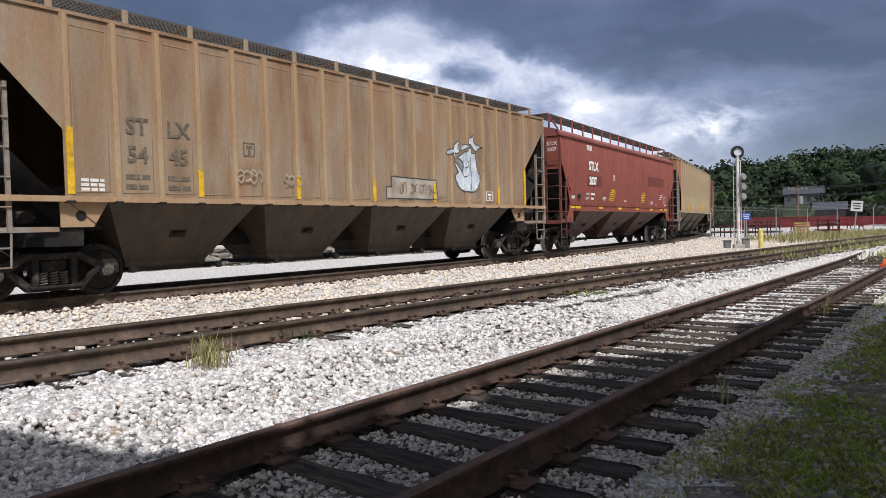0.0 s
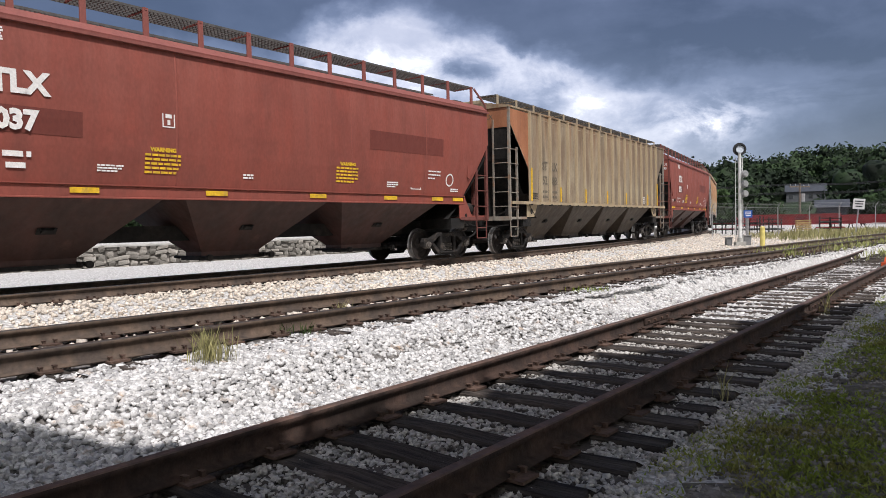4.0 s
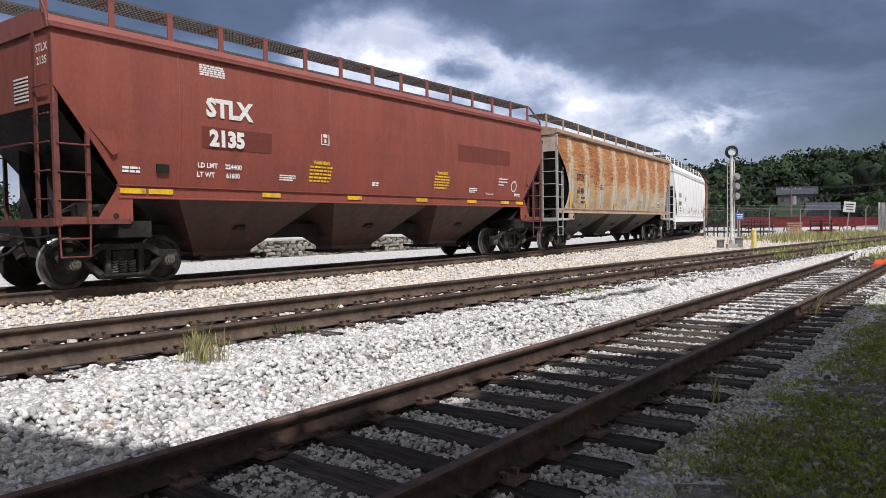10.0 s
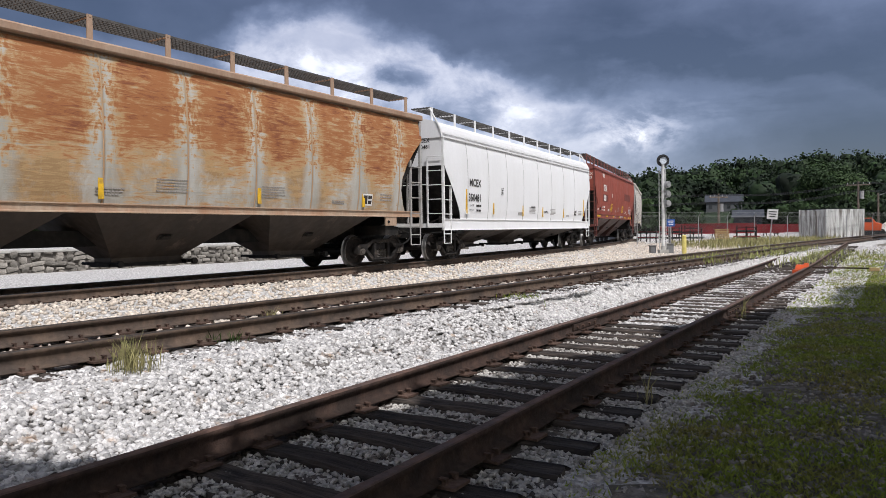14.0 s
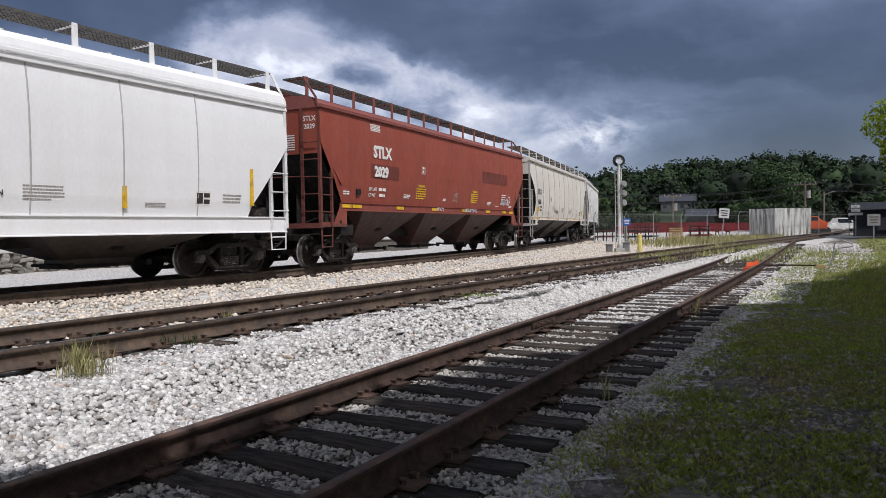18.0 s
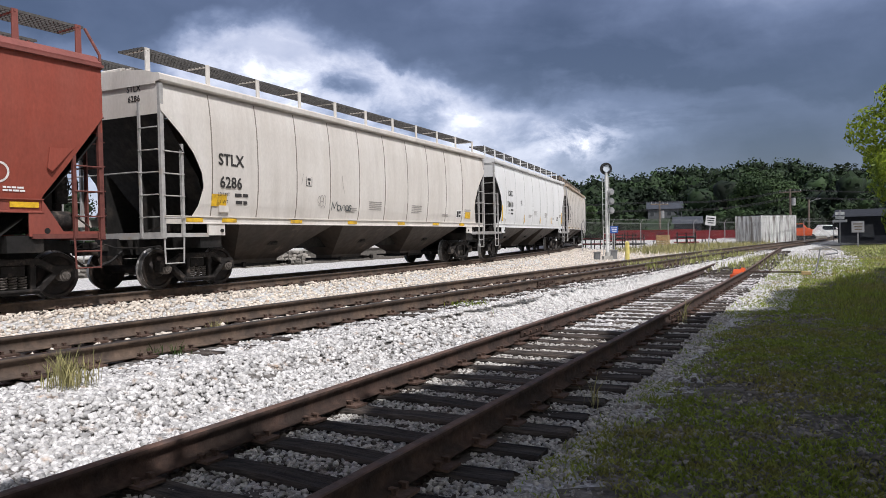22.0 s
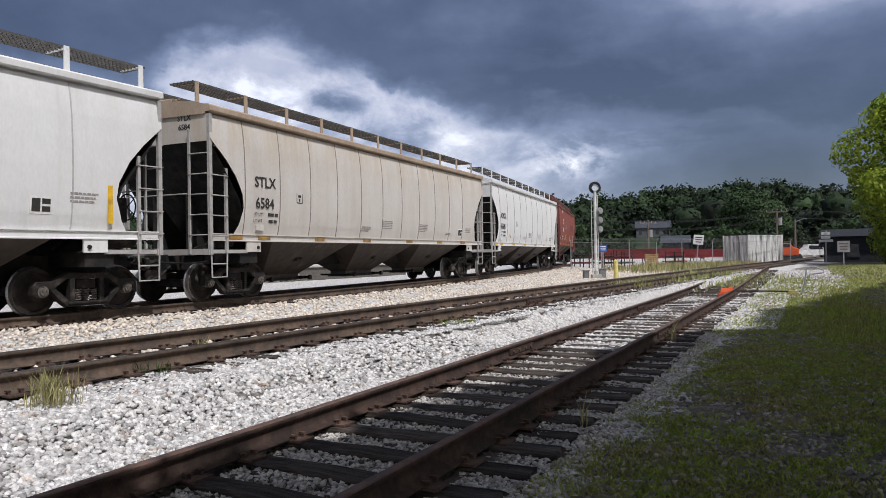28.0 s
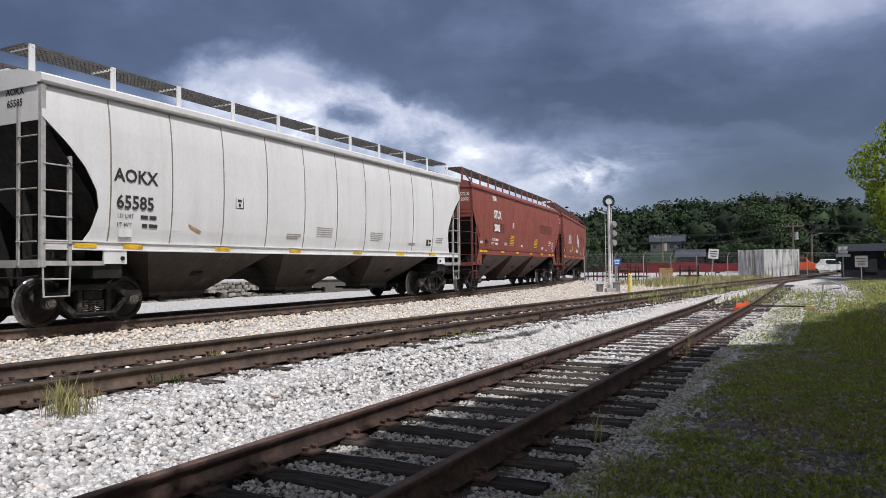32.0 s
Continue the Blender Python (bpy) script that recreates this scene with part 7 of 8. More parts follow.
sign("small blue sign with white print on a post", 11.9, 46.5, -0.3, 1.7, 0.50, 0.46, M_BLUE, 0, -14, 1, M_WHITETXT)
sign("leaning white square sign on a tall steel post", 18.85, 48.45, -0.3, 2.3, 0.66, 0.66, M_SIGNW, 6, -30)
sign("weathered grey-white sign on a steel post", 28.45, 47.1, -0.35, 1.75, 0.74, 0.76, M_GALV, 0, -32, 1, M_FADEDTXT)


def make_bollard():
    t = thing("bollard", "yellow steel bollard with a domed top", "bollard", at=pose(9.4, 34.3, -0.35))
    bm = bmesh.new()
    rod(bm, (0, 0, 0), (0, 0, 0.86), 0.105, 18)
    rod(bm, (0, 0, 0.86), (0, 0, 0.92), 0.105, 18, 0.05)
    part("post", bm, M_BOLLARD, t)


make_bollard()


def make_derail():
    t = thing("derail", "orange-red steel derail clamped on a rusty rail", "derail", at=pose(9.62, 21.95, -0.31, 0, 0, 90 - 29.1))
    bm = bmesh.new()
    prism_y(bm, [(-0.42, -0.16), (0.42, -0.16), (0.40, -0.02), (0.20, 0.06), (-0.15, 0.07), (-0.40, -0.04)], 0.02, 0.26)
    part("block", bm, M_ORANGE, t, bevel=0.012)
    bm = bmesh.new()
    prism_y(bm, [(-0.30, 0.0), (0.30, 0.0), (0.22, 0.10), (-0.05, 0.12)], -0.06, 0.05)
    part("shoe", bm, M_ORANGE, t, bevel=0.008)
    bm = bmesh.new()
    box(bm, -0.62, -0.36, 0.0, 0.3, -0.17, -0.06)
    part("hinge", bm, M_ORANGE, t)
    s = thing("derail_stand", "derail operating stand with a bent lever and rod", "switch stand", at=pose(11.15, 21.05, -0.42, 0, 0, -29.1))
    bm = bmesh.new()
    rod(bm, (-1.6, 0, 0.10), (0, 0, 0.10), 0.022, 6)
    part("rod", bm, M_RAIL_RUST, s)
    bm = bmesh.new()
    box(bm, -0.14, 0.12, -0.07, 0.07, 0.02, 0.12)
    part("base", bm, M_TIMBER, s, bevel=0.01)
    bm = bmesh.new()
    pipe(bm, [(0.22, 0, 0.05), (0.30, 0, 0.35), (0.36, 0, 0.78), (0.55, 0, 0.84), (0.80, 0, 0.74), (0.82, 0, 0.66), (0.5, 0, 0.62)], 0.022, 6)
    part("lever", bm, M_GALV, s)


make_derail()


def joint_bars():
    """Bolted splice bars at the rail joints."""
    for fn, s, off, zf in ((track_c, 9.55, -0.7525, c_top), (track_c, 12.2, 0.7525, c_top), (track_c, 17.7, -0.7525, c_top), (track_b, 14.4, 0.7525, lambda q: 0.0)):
        x, y, th = fn(s)
        t = thing("joint_bar", "rusty bolted splice bar on a rail joint", "rail joint", "rail joints", at=pose(x + math.cos(th) * off, y - math.sin(th) * off, zf(s), 0, 0, 90 - math.degrees(th)))
        for d in (-1, 1):
            bm = bmesh.new()
            prism = [(-0.45, -0.135), (0.45, -0.135), (0.45, -0.055), (-0.45, -0.055)]
            prism_y(bm, prism, d * 0.014, d * 0.040)
            b_ = part("bar", bm, M_RAIL_RUST, t)
            for k in (-0.33, -0.12, 0.12, 0.33):
                bm = bmesh.new()
                rod(bm, (k, d * 0.04, -0.095), (k, d * 0.062, -0.095), 0.020, 6)
                part("bolt", bm, M_PLATE, b_)


joint_bars()


def make_container():
    t = thing("shipping_container", "weathered pale steel container with dark streaks", "container", at=pose(29.55, 63.4, -0.32, 0, 0, -4))
    # near corner at the origin; the long side runs away to the right, the short end to the left
    W, Lc, H = 2.75, 4.6, 2.62
    ax, ay = Vector((-0.50, 0.866, 0)), Vector((0.86, 0.51, 0))

    def wall(name, o, d, length, n):
        nv = Vector((d.y, -d.x, 0))
        if nv.y > 0:
            nv = -nv
        bm = bmesh.new()
        pts = []
        for i in range(n):
            u0 = length * i / n
            st = length / n
            for q, dep in ((0.0, 0), (0.35, 0), (0.5, 0.045), (0.85, 0.045)):
                pts.append(o + d * (u0 + st * q) - nv * dep)
        pts.append(o + d * length)
        lo = [bm.verts.new((p_.x, p_.y, 0.14)) for p_ in pts]
        hi = [bm.verts.new((p_.x, p_.y, H - 0.10)) for p_ in pts]
        for i in range(len(pts) - 1):
            bm.faces.new((lo[i], lo[i + 1], hi[i + 1], hi[i]))
        part(name, bm, M_CONT, t)
        for z0, z1 in ((0.0, 0.15), (H - 0.12, H)):
            bm = bmesh.new()
            q = [o - nv * 0.06, o + d * length - nv * 0.06, o + d * length + nv * 0.02, o + nv * 0.02]
            a = [bm.verts.new((p_.x, p_.y, z0)) for p_ in q]
            c = [bm.verts.new((p_.x, p_.y, z1)) for p_ in q]
            bm.faces.new(a)
            bm.faces.new(c[::-1])
            for i in range(4):
                bm.faces.new((a[i], a[(i + 1) % 4], c[(i + 1) % 4], c[i]))
            part("frame_rail", bm, M_CONT, t)

    O = Vector((0, 0, 0))
    wall("end_wall", O, ax, W, 7)
    wall("side_wall", O, ay, Lc, 13)
    wall("back_wall", ax * W, ay, Lc, 13)
    wall("far_wall", ay * Lc, ax, W, 7)
    bm = bmesh.new()
    q = [O, ay * Lc, ay * Lc + ax * W, ax * W]
    a = [bm.verts.new((p_.x, p_.y, H)) for p_ in q]
    c = [bm.verts.new((p_.x, p_.y, H + 0.05)) for p_ in q]
    bm.faces.new(a)
    bm.faces.new(c)
    for i in range(4):
        bm.faces.new((a[i], a[(i + 1) % 4], c[(i + 1) % 4], c[i]))
    part("roof", bm, M_DARKROOF, t)
    for p_ in q:
        bm = bmesh.new()
        box(bm, p_.x - 0.08, p_.x + 0.08, p_.y - 0.08, p_.y + 0.08, 0.0, H + 0.03)
        part("corner_post", bm, M_CONT, t)


make_container()


def make_fence():
    t = thing("chain_link_fence", "grey chain-link fence with barbed-wire arms", "fence", kind="structure")
    pts = [Vector((10.6, 50.5)), Vector((16.0, 54.5)), Vector((21.5, 58.2)), Vector((28.0, 61.5)), Vector((34.5, 65.5)), Vector((41.5, 68.0)), Vector((50.0, 70.0))]
    posts = []
    for a, c in zip(pts, pts[1:]):
        n = max(2, int((c - a).length / 2.6))
        posts += [a + (c - a) * i / n for i in range(n)]
    posts.append(pts[-1])
    bm = bmesh.new()
    rod(bm, (0, 0, -0.3), (0, 0, 1.72), 0.034, 6)
    rod(bm, (0, 0, 1.72), (0.10, -0.28, 2.02), 0.022, 5)
    me = mesh_of("post", bm, M_GALV)
    for p_ in posts:
        o = part("post", me, None, t)
        o.location = (p_.x, p_.y, 0)
    bm = bmesh.new()
    for a, c in zip(posts, posts[1:]):
        for z, dx, dy in ((1.70, 0, 0), (1.80, 0.03, -0.08), (1.90, 0.06, -0.18), (2.0, 0.1, -0.27), (-0.2, 0, 0)):
            rod(bm, (a.x + dx, a.y + dy, z), (c.x + dx, c.y + dy, z), 0.012 if z == 1.70 else 0.006, 4)
    part("top_rail", bm, M_GALV, t)
    bm = bmesh.new()
    for a, c in zip(posts, posts[1:]):   # crossing diagonal wires
        d = c - a
        n = 12
        for i in range(-8, n + 1):
            for s in (1, -1):
                u0, u1 = i / n, (i + 8) / n
                z0, z1 = (-0.2, 1.7) if s > 0 else (1.7, -0.2)
                k0, k1 = max(0.0, -u0 / (u1 - u0)), min(1.0, (1 - u0) / (u1 - u0))
                if k1 <= k0:
                    continue
                p0, p1 = a + d * (u0 + (u1 - u0) * k0), a + d * (u0 + (u1 - u0) * k1)
                q0, q1 = z0 + (z1 - z0) * k0, z0 + (z1 - z0) * k1
                rod(bm, (p0.x, p0.y, q0), (p1.x, p1.y, q1), 0.006, 3)
    part("mesh", bm, M_FENCE, t)


make_fence()


def make_yard():
    # long red steel beams stacked on trestles behind the fence
    for x, y, ln, z, tn in ((19.8, 77.5, 9.5, 0.78, -48), (24.0, 75.0, 10.5, 0.60, -44), (17.5, 72.5, 14.0, 0.55, -40)):
        t = thing("steel_beam_stack", "long red-painted steel beams on trestles", "steel beams", "red beam stacks", at=pose(x, y, -0.3, 0, 0, 90 + tn - 35))
        for k in range(2):
            bm = bmesh.new()
            z0 = z + 0.42 * k
            box(bm, 0, ln, -0.25, 0.25, z0 - 0.04, z0)
            box(bm, 0, ln, -0.05, 0.05, z0, z0 + 0.34)
            box(bm, 0, ln, -0.25, 0.25, z0 + 0.34, z0 + 0.38)
            part("beam", bm, M_REDSTEEL, t)
        for q in (0.8, ln / 2, ln - 0.8):
            bm = bmesh.new()
            for s in (-0.3, 0.3):
                rod(bm, (q, s * 1.4, 0), (q, s * 0.5, z - 0.04), 0.05, 6)
            box(bm, q - 0.06, q + 0.06, -0.35, 0.35, z - 0.14, z - 0.04)
            part("trestle", bm, M_STEEL_BLACK, t)
    # dark steel racks and odd lengths of pipe behind the fence
    rg = random.Random(4)
    for x, y, w in ((14.6, 57.0, 1.5), (16.1, 56.6, 1.3), (13.4, 59.5, 1.6), (20.6, 57.5, 1.4)):
        t = thing("steel_rack", "dark steel storage rack behind the fence", "rack", "steel racks", at=pose(x, y, -0.32, 0, 0, rg.uniform(-35, -10)))
        for sx_ in (-w / 2, 0.0, w / 2):
            for sy_ in (-0.4, 0.4):
                bm = bmesh.new()
                box(bm, sx_ - 0.035, sx_ + 0.035, sy_ - 0.035, sy_ + 0.035, 0, rg.uniform(1.15, 1.45))
                part("post", bm, M_STEEL_BLACK, t)
        for z in (0.35, 0.8, 1.1):
            bm = bmesh.new()
            box(bm, -w / 2 - 0.05, w / 2 + 0.05, -0.45, 0.45, z, z + 0.05)
            part("shelf", bm, M_STEEL_BLACK, t)
        for k in range(4):
            bm = bmesh.new()
            z = rg.choice((0.45, 0.9))
            rod(bm, (-w / 2 - rg.uniform(0, 0.3), -0.3 + 0.2 * k, z), (w / 2 + rg.uniform(0, 0.3), -0.3 + 0.2 * k, z), 0.05, 8)
            part("stored_pipe", bm, rg.choice((M_GALV, M_TRUCK, M_REDSTEEL)), t)
    # pallets
    t = thing("pallet_stack", "stack of pale wooden pallets by the fence", "pallets", at=pose(17.9, 55.0, -0.32, 0, 0, -20))
    for k in range(7):
        for dy in (-0.4, 0.0, 0.4):
            bm = bmesh.new()
            box(bm, -0.5, 0.5, dy - 0.05, dy + 0.05, 0.16 * k, 0.16 * k + 0.09)
            part("bearer", bm, M_TIMBER, t)
        for i in range(5):
            bm = bmesh.new()
            box(bm, -0.5 + 0.225 * i, -0.5 + 0.225 * i + 0.12, -0.5, 0.5, 0.16 * k + 0.09, 0.16 * k + 0.11)
            part("slat", bm, M_TIMBER, t)
    # orange loader
    t = thing("orange_machine", "orange excavator with a raised white arm", "excavator", at=pose(40.4, 77.5, -0.32, 0, 0, -25))
    bm = bmesh.new()
    prism_y(bm, [(-1.5, 0.6), (1.1, 0.6), (1.2, 1.3), (0.6, 1.5), (0.3, 1.95), (-0.8, 1.95), (-0.9, 1.6), (-1.5, 1.5)], -0.8, 0.8)
    part("body", bm, M_ORANGE, t, bevel=0.05)
    for s in (-0.85, 0.85):
        bm = bmesh.new()
        prism_y(bm, [(-1.5, 0.15), (-1.3, 0.0), (1.3, 0.0), (1.5, 0.15), (1.5, 0.42), (1.3, 0.58), (-1.3, 0.58), (-1.5, 0.42)], s - 0.2, s + 0.2)
        part("crawler", bm, M_RUBBER, t)
    bm = bmesh.new()
    prism_y(bm, [(1.0, 1.1), (1.9, 1.7), (2.9, 0.5), (2.7, 0.4), (1.9, 1.3), (1.1, 0.8)], -0.15, 0.15)
    part("arm", bm, M_WHITE, t)
    bm = bmesh.new()
    box(bm, -0.55, 0.25, -0.815, -0.805, 1.5, 1.88)
    part("window", bm, M_GLASS, t)
    # white pickup
    t = thing("pickup_truck", "white pickup truck parked behind the fence", "truck", at=pose(46.2, 83.0, -0.32, 0, 0, -12))
    bm = bmesh.new()
    prism_y(bm, [(-2.6, 0.5), (2.6, 0.5), (2.6, 1.05), (1.3, 1.15), (0.7, 1.75), (-0.6, 1.8), (-0.8, 1.15), (-2.6, 1.15)], -0.95, 0.95)
    part("body", bm, M_WHITE, t, bevel=0.06)
    bm = bmesh.new()
    prism_y(bm, [(1.12, 1.2), (0.66, 1.66), (-0.5, 1.7), (-0.62, 1.2)], -0.965, -0.955)
    part("side_window", bm, M_GLASS, t)
    for x in (-1.7, 1.7):
        for s in (-0.9, 0.9):
            bm = bmesh.new()
            rod(bm, (x, s - 0.12, 0.38), (x, s + 0.12, 0.38), 0.38, 18)
            w = part("wheel", bm, M_RUBBER, t)
            bm = bmesh.new()
            rod(bm, (x, s - 0.125, 0.38), (x, s + 0.125, 0.38), 0.2, 12)
            part("rim", bm, M_GALV, w)


make_yard()


def utility_pole(label, x, y, h, arm, turn, lamp=False):
    t = thing("utility_pole", label, "utility pole", "utility poles", at=pose(x, y, -0.3, 0, 0, turn))
    bm = bmesh.new()
    rod(bm, (0, 0, 0), (0, 0, h), 0.15, 10, 0.10)
    part("pole", bm, M_WOODPOLE, t)
    if arm:
        bm = bmesh.new()
        box(bm, -1.2, 1.2, -0.06, 0.06, h - 0.45, h - 0.31)
        part("crossarm", bm, M_WOODPOLE, t)
        for q in (-1.1, -0.5, 0.5, 1.1):
            bm = bmesh.new()
            rod(bm, (q, 0, h - 0.31), (q, 0, h - 0.10), 0.05, 8, 0.03)
            part("insulator", bm, M_GALV, t)
        bm = bmesh.new()
        rod(bm, (0.35, 0, h - 2.0), (0.35, 0, h - 1.1), 0.24, 12)
        part("transformer", bm, M_GALV, t)
    if lamp:
        bm = bmesh.new()
        rod(bm, (0, 0, h - 0.3), (0.9, -0.3, h + 0.05), 0.03, 6)
        box(bm, 0.75, 1.25, -0.45, -0.2, h, h + 0.1)
        part("lamp_arm", bm, M_GALV, t)
    return Vector((x, y, h - 0.4))


POLES = [utility_pole("wooden utility pole with a crossarm", 26.0, 81, 4.9, True, 20), utility_pole("wooden utility pole with crossarm and transformer", 43.0, 84.7, 6.2, True, -25), utility_pole("wooden pole with a small lamp arm", 47.1, 88.2, 5.0, False, -20, True)]


def make_wires():
    t = thing("overhead_wires", "overhead wires sagging between poles", "wires", kind="structure")
    far = [Vector((-30, 92, 5.4)), POLES[0], POLES[1], Vector((78, 92, 6.2))]
    for off in (-1.0, -0.4, 0.4, 1.0):
        for dz in (0.0, -0.9):
            bm = bmesh.new()
            for a, c in zip(far, far[1:]):
                pts = []
                for i in range(9):
                    q = i / 8
                    p_ = a.lerp(c, q)
                    pts.append((p_.x, p_.y + off * 0.4, p_.z + off * 0.1 + dz - 2.2 * q * (1 - q)))
                pipe(bm, pts, 0.016, 3)
            part("wire", bm, M_BLACK, t)


make_wires()


def make_crossing_signal():
    t = thing("crossing_signal", "white crossing signal mast with stacked boards", "crossing signal", at=pose(35.05, 60.6, -0.35, 0, 0, -30))
    bm = bmesh.new()
    rod(bm, (0, 0, 0), (0, 0, 2.9), 0.06, 10)
    part("mast", bm, M_GALV, t)
    for z, w, h in ((2.62, 0.34, 0.26), (2.28, 0.34, 0.26), (1.98, 0.55, 0.22)):
        bm = bmesh.new()
        box(bm, -w, w, -0.1, -0.06, z - h / 2, z + h / 2)
        part("board", bm, M_SIGNW, t, bevel=0.01)
    for s in (-0.4, 0.4):
        bm = bmesh.new()
        rod(bm, (s, -0.05, 1.6), (s, -0.2, 1.6), 0.16, 14)
        part("lamp", bm, M_BLACK, t)


make_crossing_signal()


def house(label, x, y, z, w, d, h, rh, turn, wallm, roofm, wins):
    t = thing("house", label, "house", "houses by the hill", at=pose(x, y, z, 0, 0, turn))
    bm = bmesh.new()
    box(bm, -w / 2, w / 2, -d / 2, d / 2, -3.0, h)
    part("wall", bm, wallm, t)
    bm = bmesh.new()
    o = 0.4
    pts = [(-d / 2 - o, h - 0.1), (0, h + rh), (d / 2 + o, h - 0.1), (0, h + rh - 0.25)]
    a = [bm.verts.new((-w / 2 - o, yy, zz)) for yy, zz in pts]
    c = [bm.verts.new((w / 2 + o, yy, zz)) for yy, zz in pts]
    for i in range(4):
        j = (i + 1) % 4
        bm.faces.new((a[i], a[j], c[j], c[i]))
    bm.faces.new(a[::-1])
    bm.faces.new(c)
    part("roof", bm, roofm, t)
    for i in range(wins):
        q = -w / 2 + w * (i + 0.5) / wins
        bm = bmesh.new()
        box(bm, q - 0.55, q + 0.55, -d / 2 - 0.05, -d / 2 + 0.02, h - 2.0, h - 0.7)
        wn = part("window", bm, wallm, t)
        bm = bmesh.new()
        box(bm, q - 0.45, q + 0.45, -d / 2 - 0.07, -d / 2 - 0.05, h - 1.9, h - 0.8)
        part("pane", bm, M_GLASS, wn)
    return t


house("pale grey house with a grey roof on the wooded slope", 65.0, 198, 5.0, 9.0, 7, 2.6, 2.0, -18, M_HOUSE, M_GREYROOF, 4)
house("low building with a blue-grey roof below the hill", 47.6, 132, -0.3, 4.6, 5, 2.9, 1.3, -20, M_DARKROOF, M_GREYROOF, 3)
house("dark low shed at the edge of the yard", 40.8, 61.5, -0.3, 9, 5, 2.4, 0.6, -35, M_DARKROOF, M_DARKROOF, 2)


# ======== the train, from its head to its tail ========
CARS = [
    tan_car("rust-stained tan ribbed hopper car with faded lettering and graffiti", ("ST", "LX"), ("54", "45"), P_TAN, P_TANRIB, False),
    red_car("oxide-red smooth-sided hopper car with white lettering", "2037", P_RED),
    tan_car("grey-tan ribbed hopper car with a rusted end panel", ("ST", "LX"), ("52", "88"), P_TAN2, P_TANRIB2, True),
    red_car("oxide-red smooth-sided hopper car with white lettering", "2135", P_RED, True, ("224400", "61600")),
    round_car("cream hopper car heavily streaked with orange rust", "STLX", "6148", P_RUST, P_RUSTROOF, P_RUSTSILL, P_RUSTSEAM, M_BLACKTXT, L_GREY, False, 2.2, -0.06, 1.23, 1.74, ((1.16, 1.55, 2.45), (2.9, 1.58, 2.05), (6.4, 1.58, 2.05), (10.03, 1.58, 2.0), (13.6, 1.58, 2.0)), end_paint=P_RUSTCREAM),
    round_car("clean white rounded hopper car", "MCEX", "350481", P_WHITE, P_WHITE, P_WHITE, P_WHITESEAM, M_BLACKTXT, L_WHITE, False, 2.24, -0.22, 1.68, 1.71, ((1.58, 1.49, 2.46), (3.85, 1.49, 1.94), (6.77, 1.46, 1.94), (9.1, 1.45, 1.92), (11.95, 1.45, 1.90), (15.12, 1.55, 2.45)), kind="deep"),
    red_car("bright oxide-red hopper car with graffiti along the sill", "2029", P_RED2, dx=-0.15),
    round_car("grimy off-white rounded hopper car with small graffiti", "STLX", "6286", P_CREAM, P_CREAM, P_CREAM, P_SEAM, M_BLACKTXT, L_GREY),
    round_car("light grey rounded hopper car with upright yellow marks", "CAIX", "520118", P_LTGREY, P_LTGREY, P_LTGREY, P_WHITESEAM, M_BLACKTXT, L_GREY, False, 2.48, 0.16, 1.75, 1.80, ((1.1, 1.62, 2.55), (15.1, 1.62, 2.55), (5.3, 1.60, 2.1), (9.0, 1.60, 2.1), (12.0, 1.60, 2.1))),
    round_car("beige rounded hopper car stained brown below the roof", "STLX", "6584", P_BEIGE, P_BEIGEROOF, P_BEIGE, P_SEAM, M_BLACKTXT, L_GREY, True, 1.80, 0.0, 1.09, 1.29, mark_x=3.05, reflm=M_OCHRE),
    round_car("light grey rounded hopper car with yellow sill marks", "AOKX", "65585", P_LTGREY, P_LTGREY, P_LTGREY, P_SEAM, M_BLACKTXT, L_GREY),
    red_car("oxide-red smooth-sided hopper car with white lettering", "2002", P_RED),
    red_car("dark red hopper car with pale graffiti", "2014", P_RED, False),
]


M_TANDARK = mat("brown_spray", (0.20, 0.14, 0.09), 0.8, 0, 0.2, 6, bump=0)
M_TIMBERISH = mat("ochre_scar", (0.42, 0.28, 0.14), 0.8, 0, 0.3, 9, bump=0)


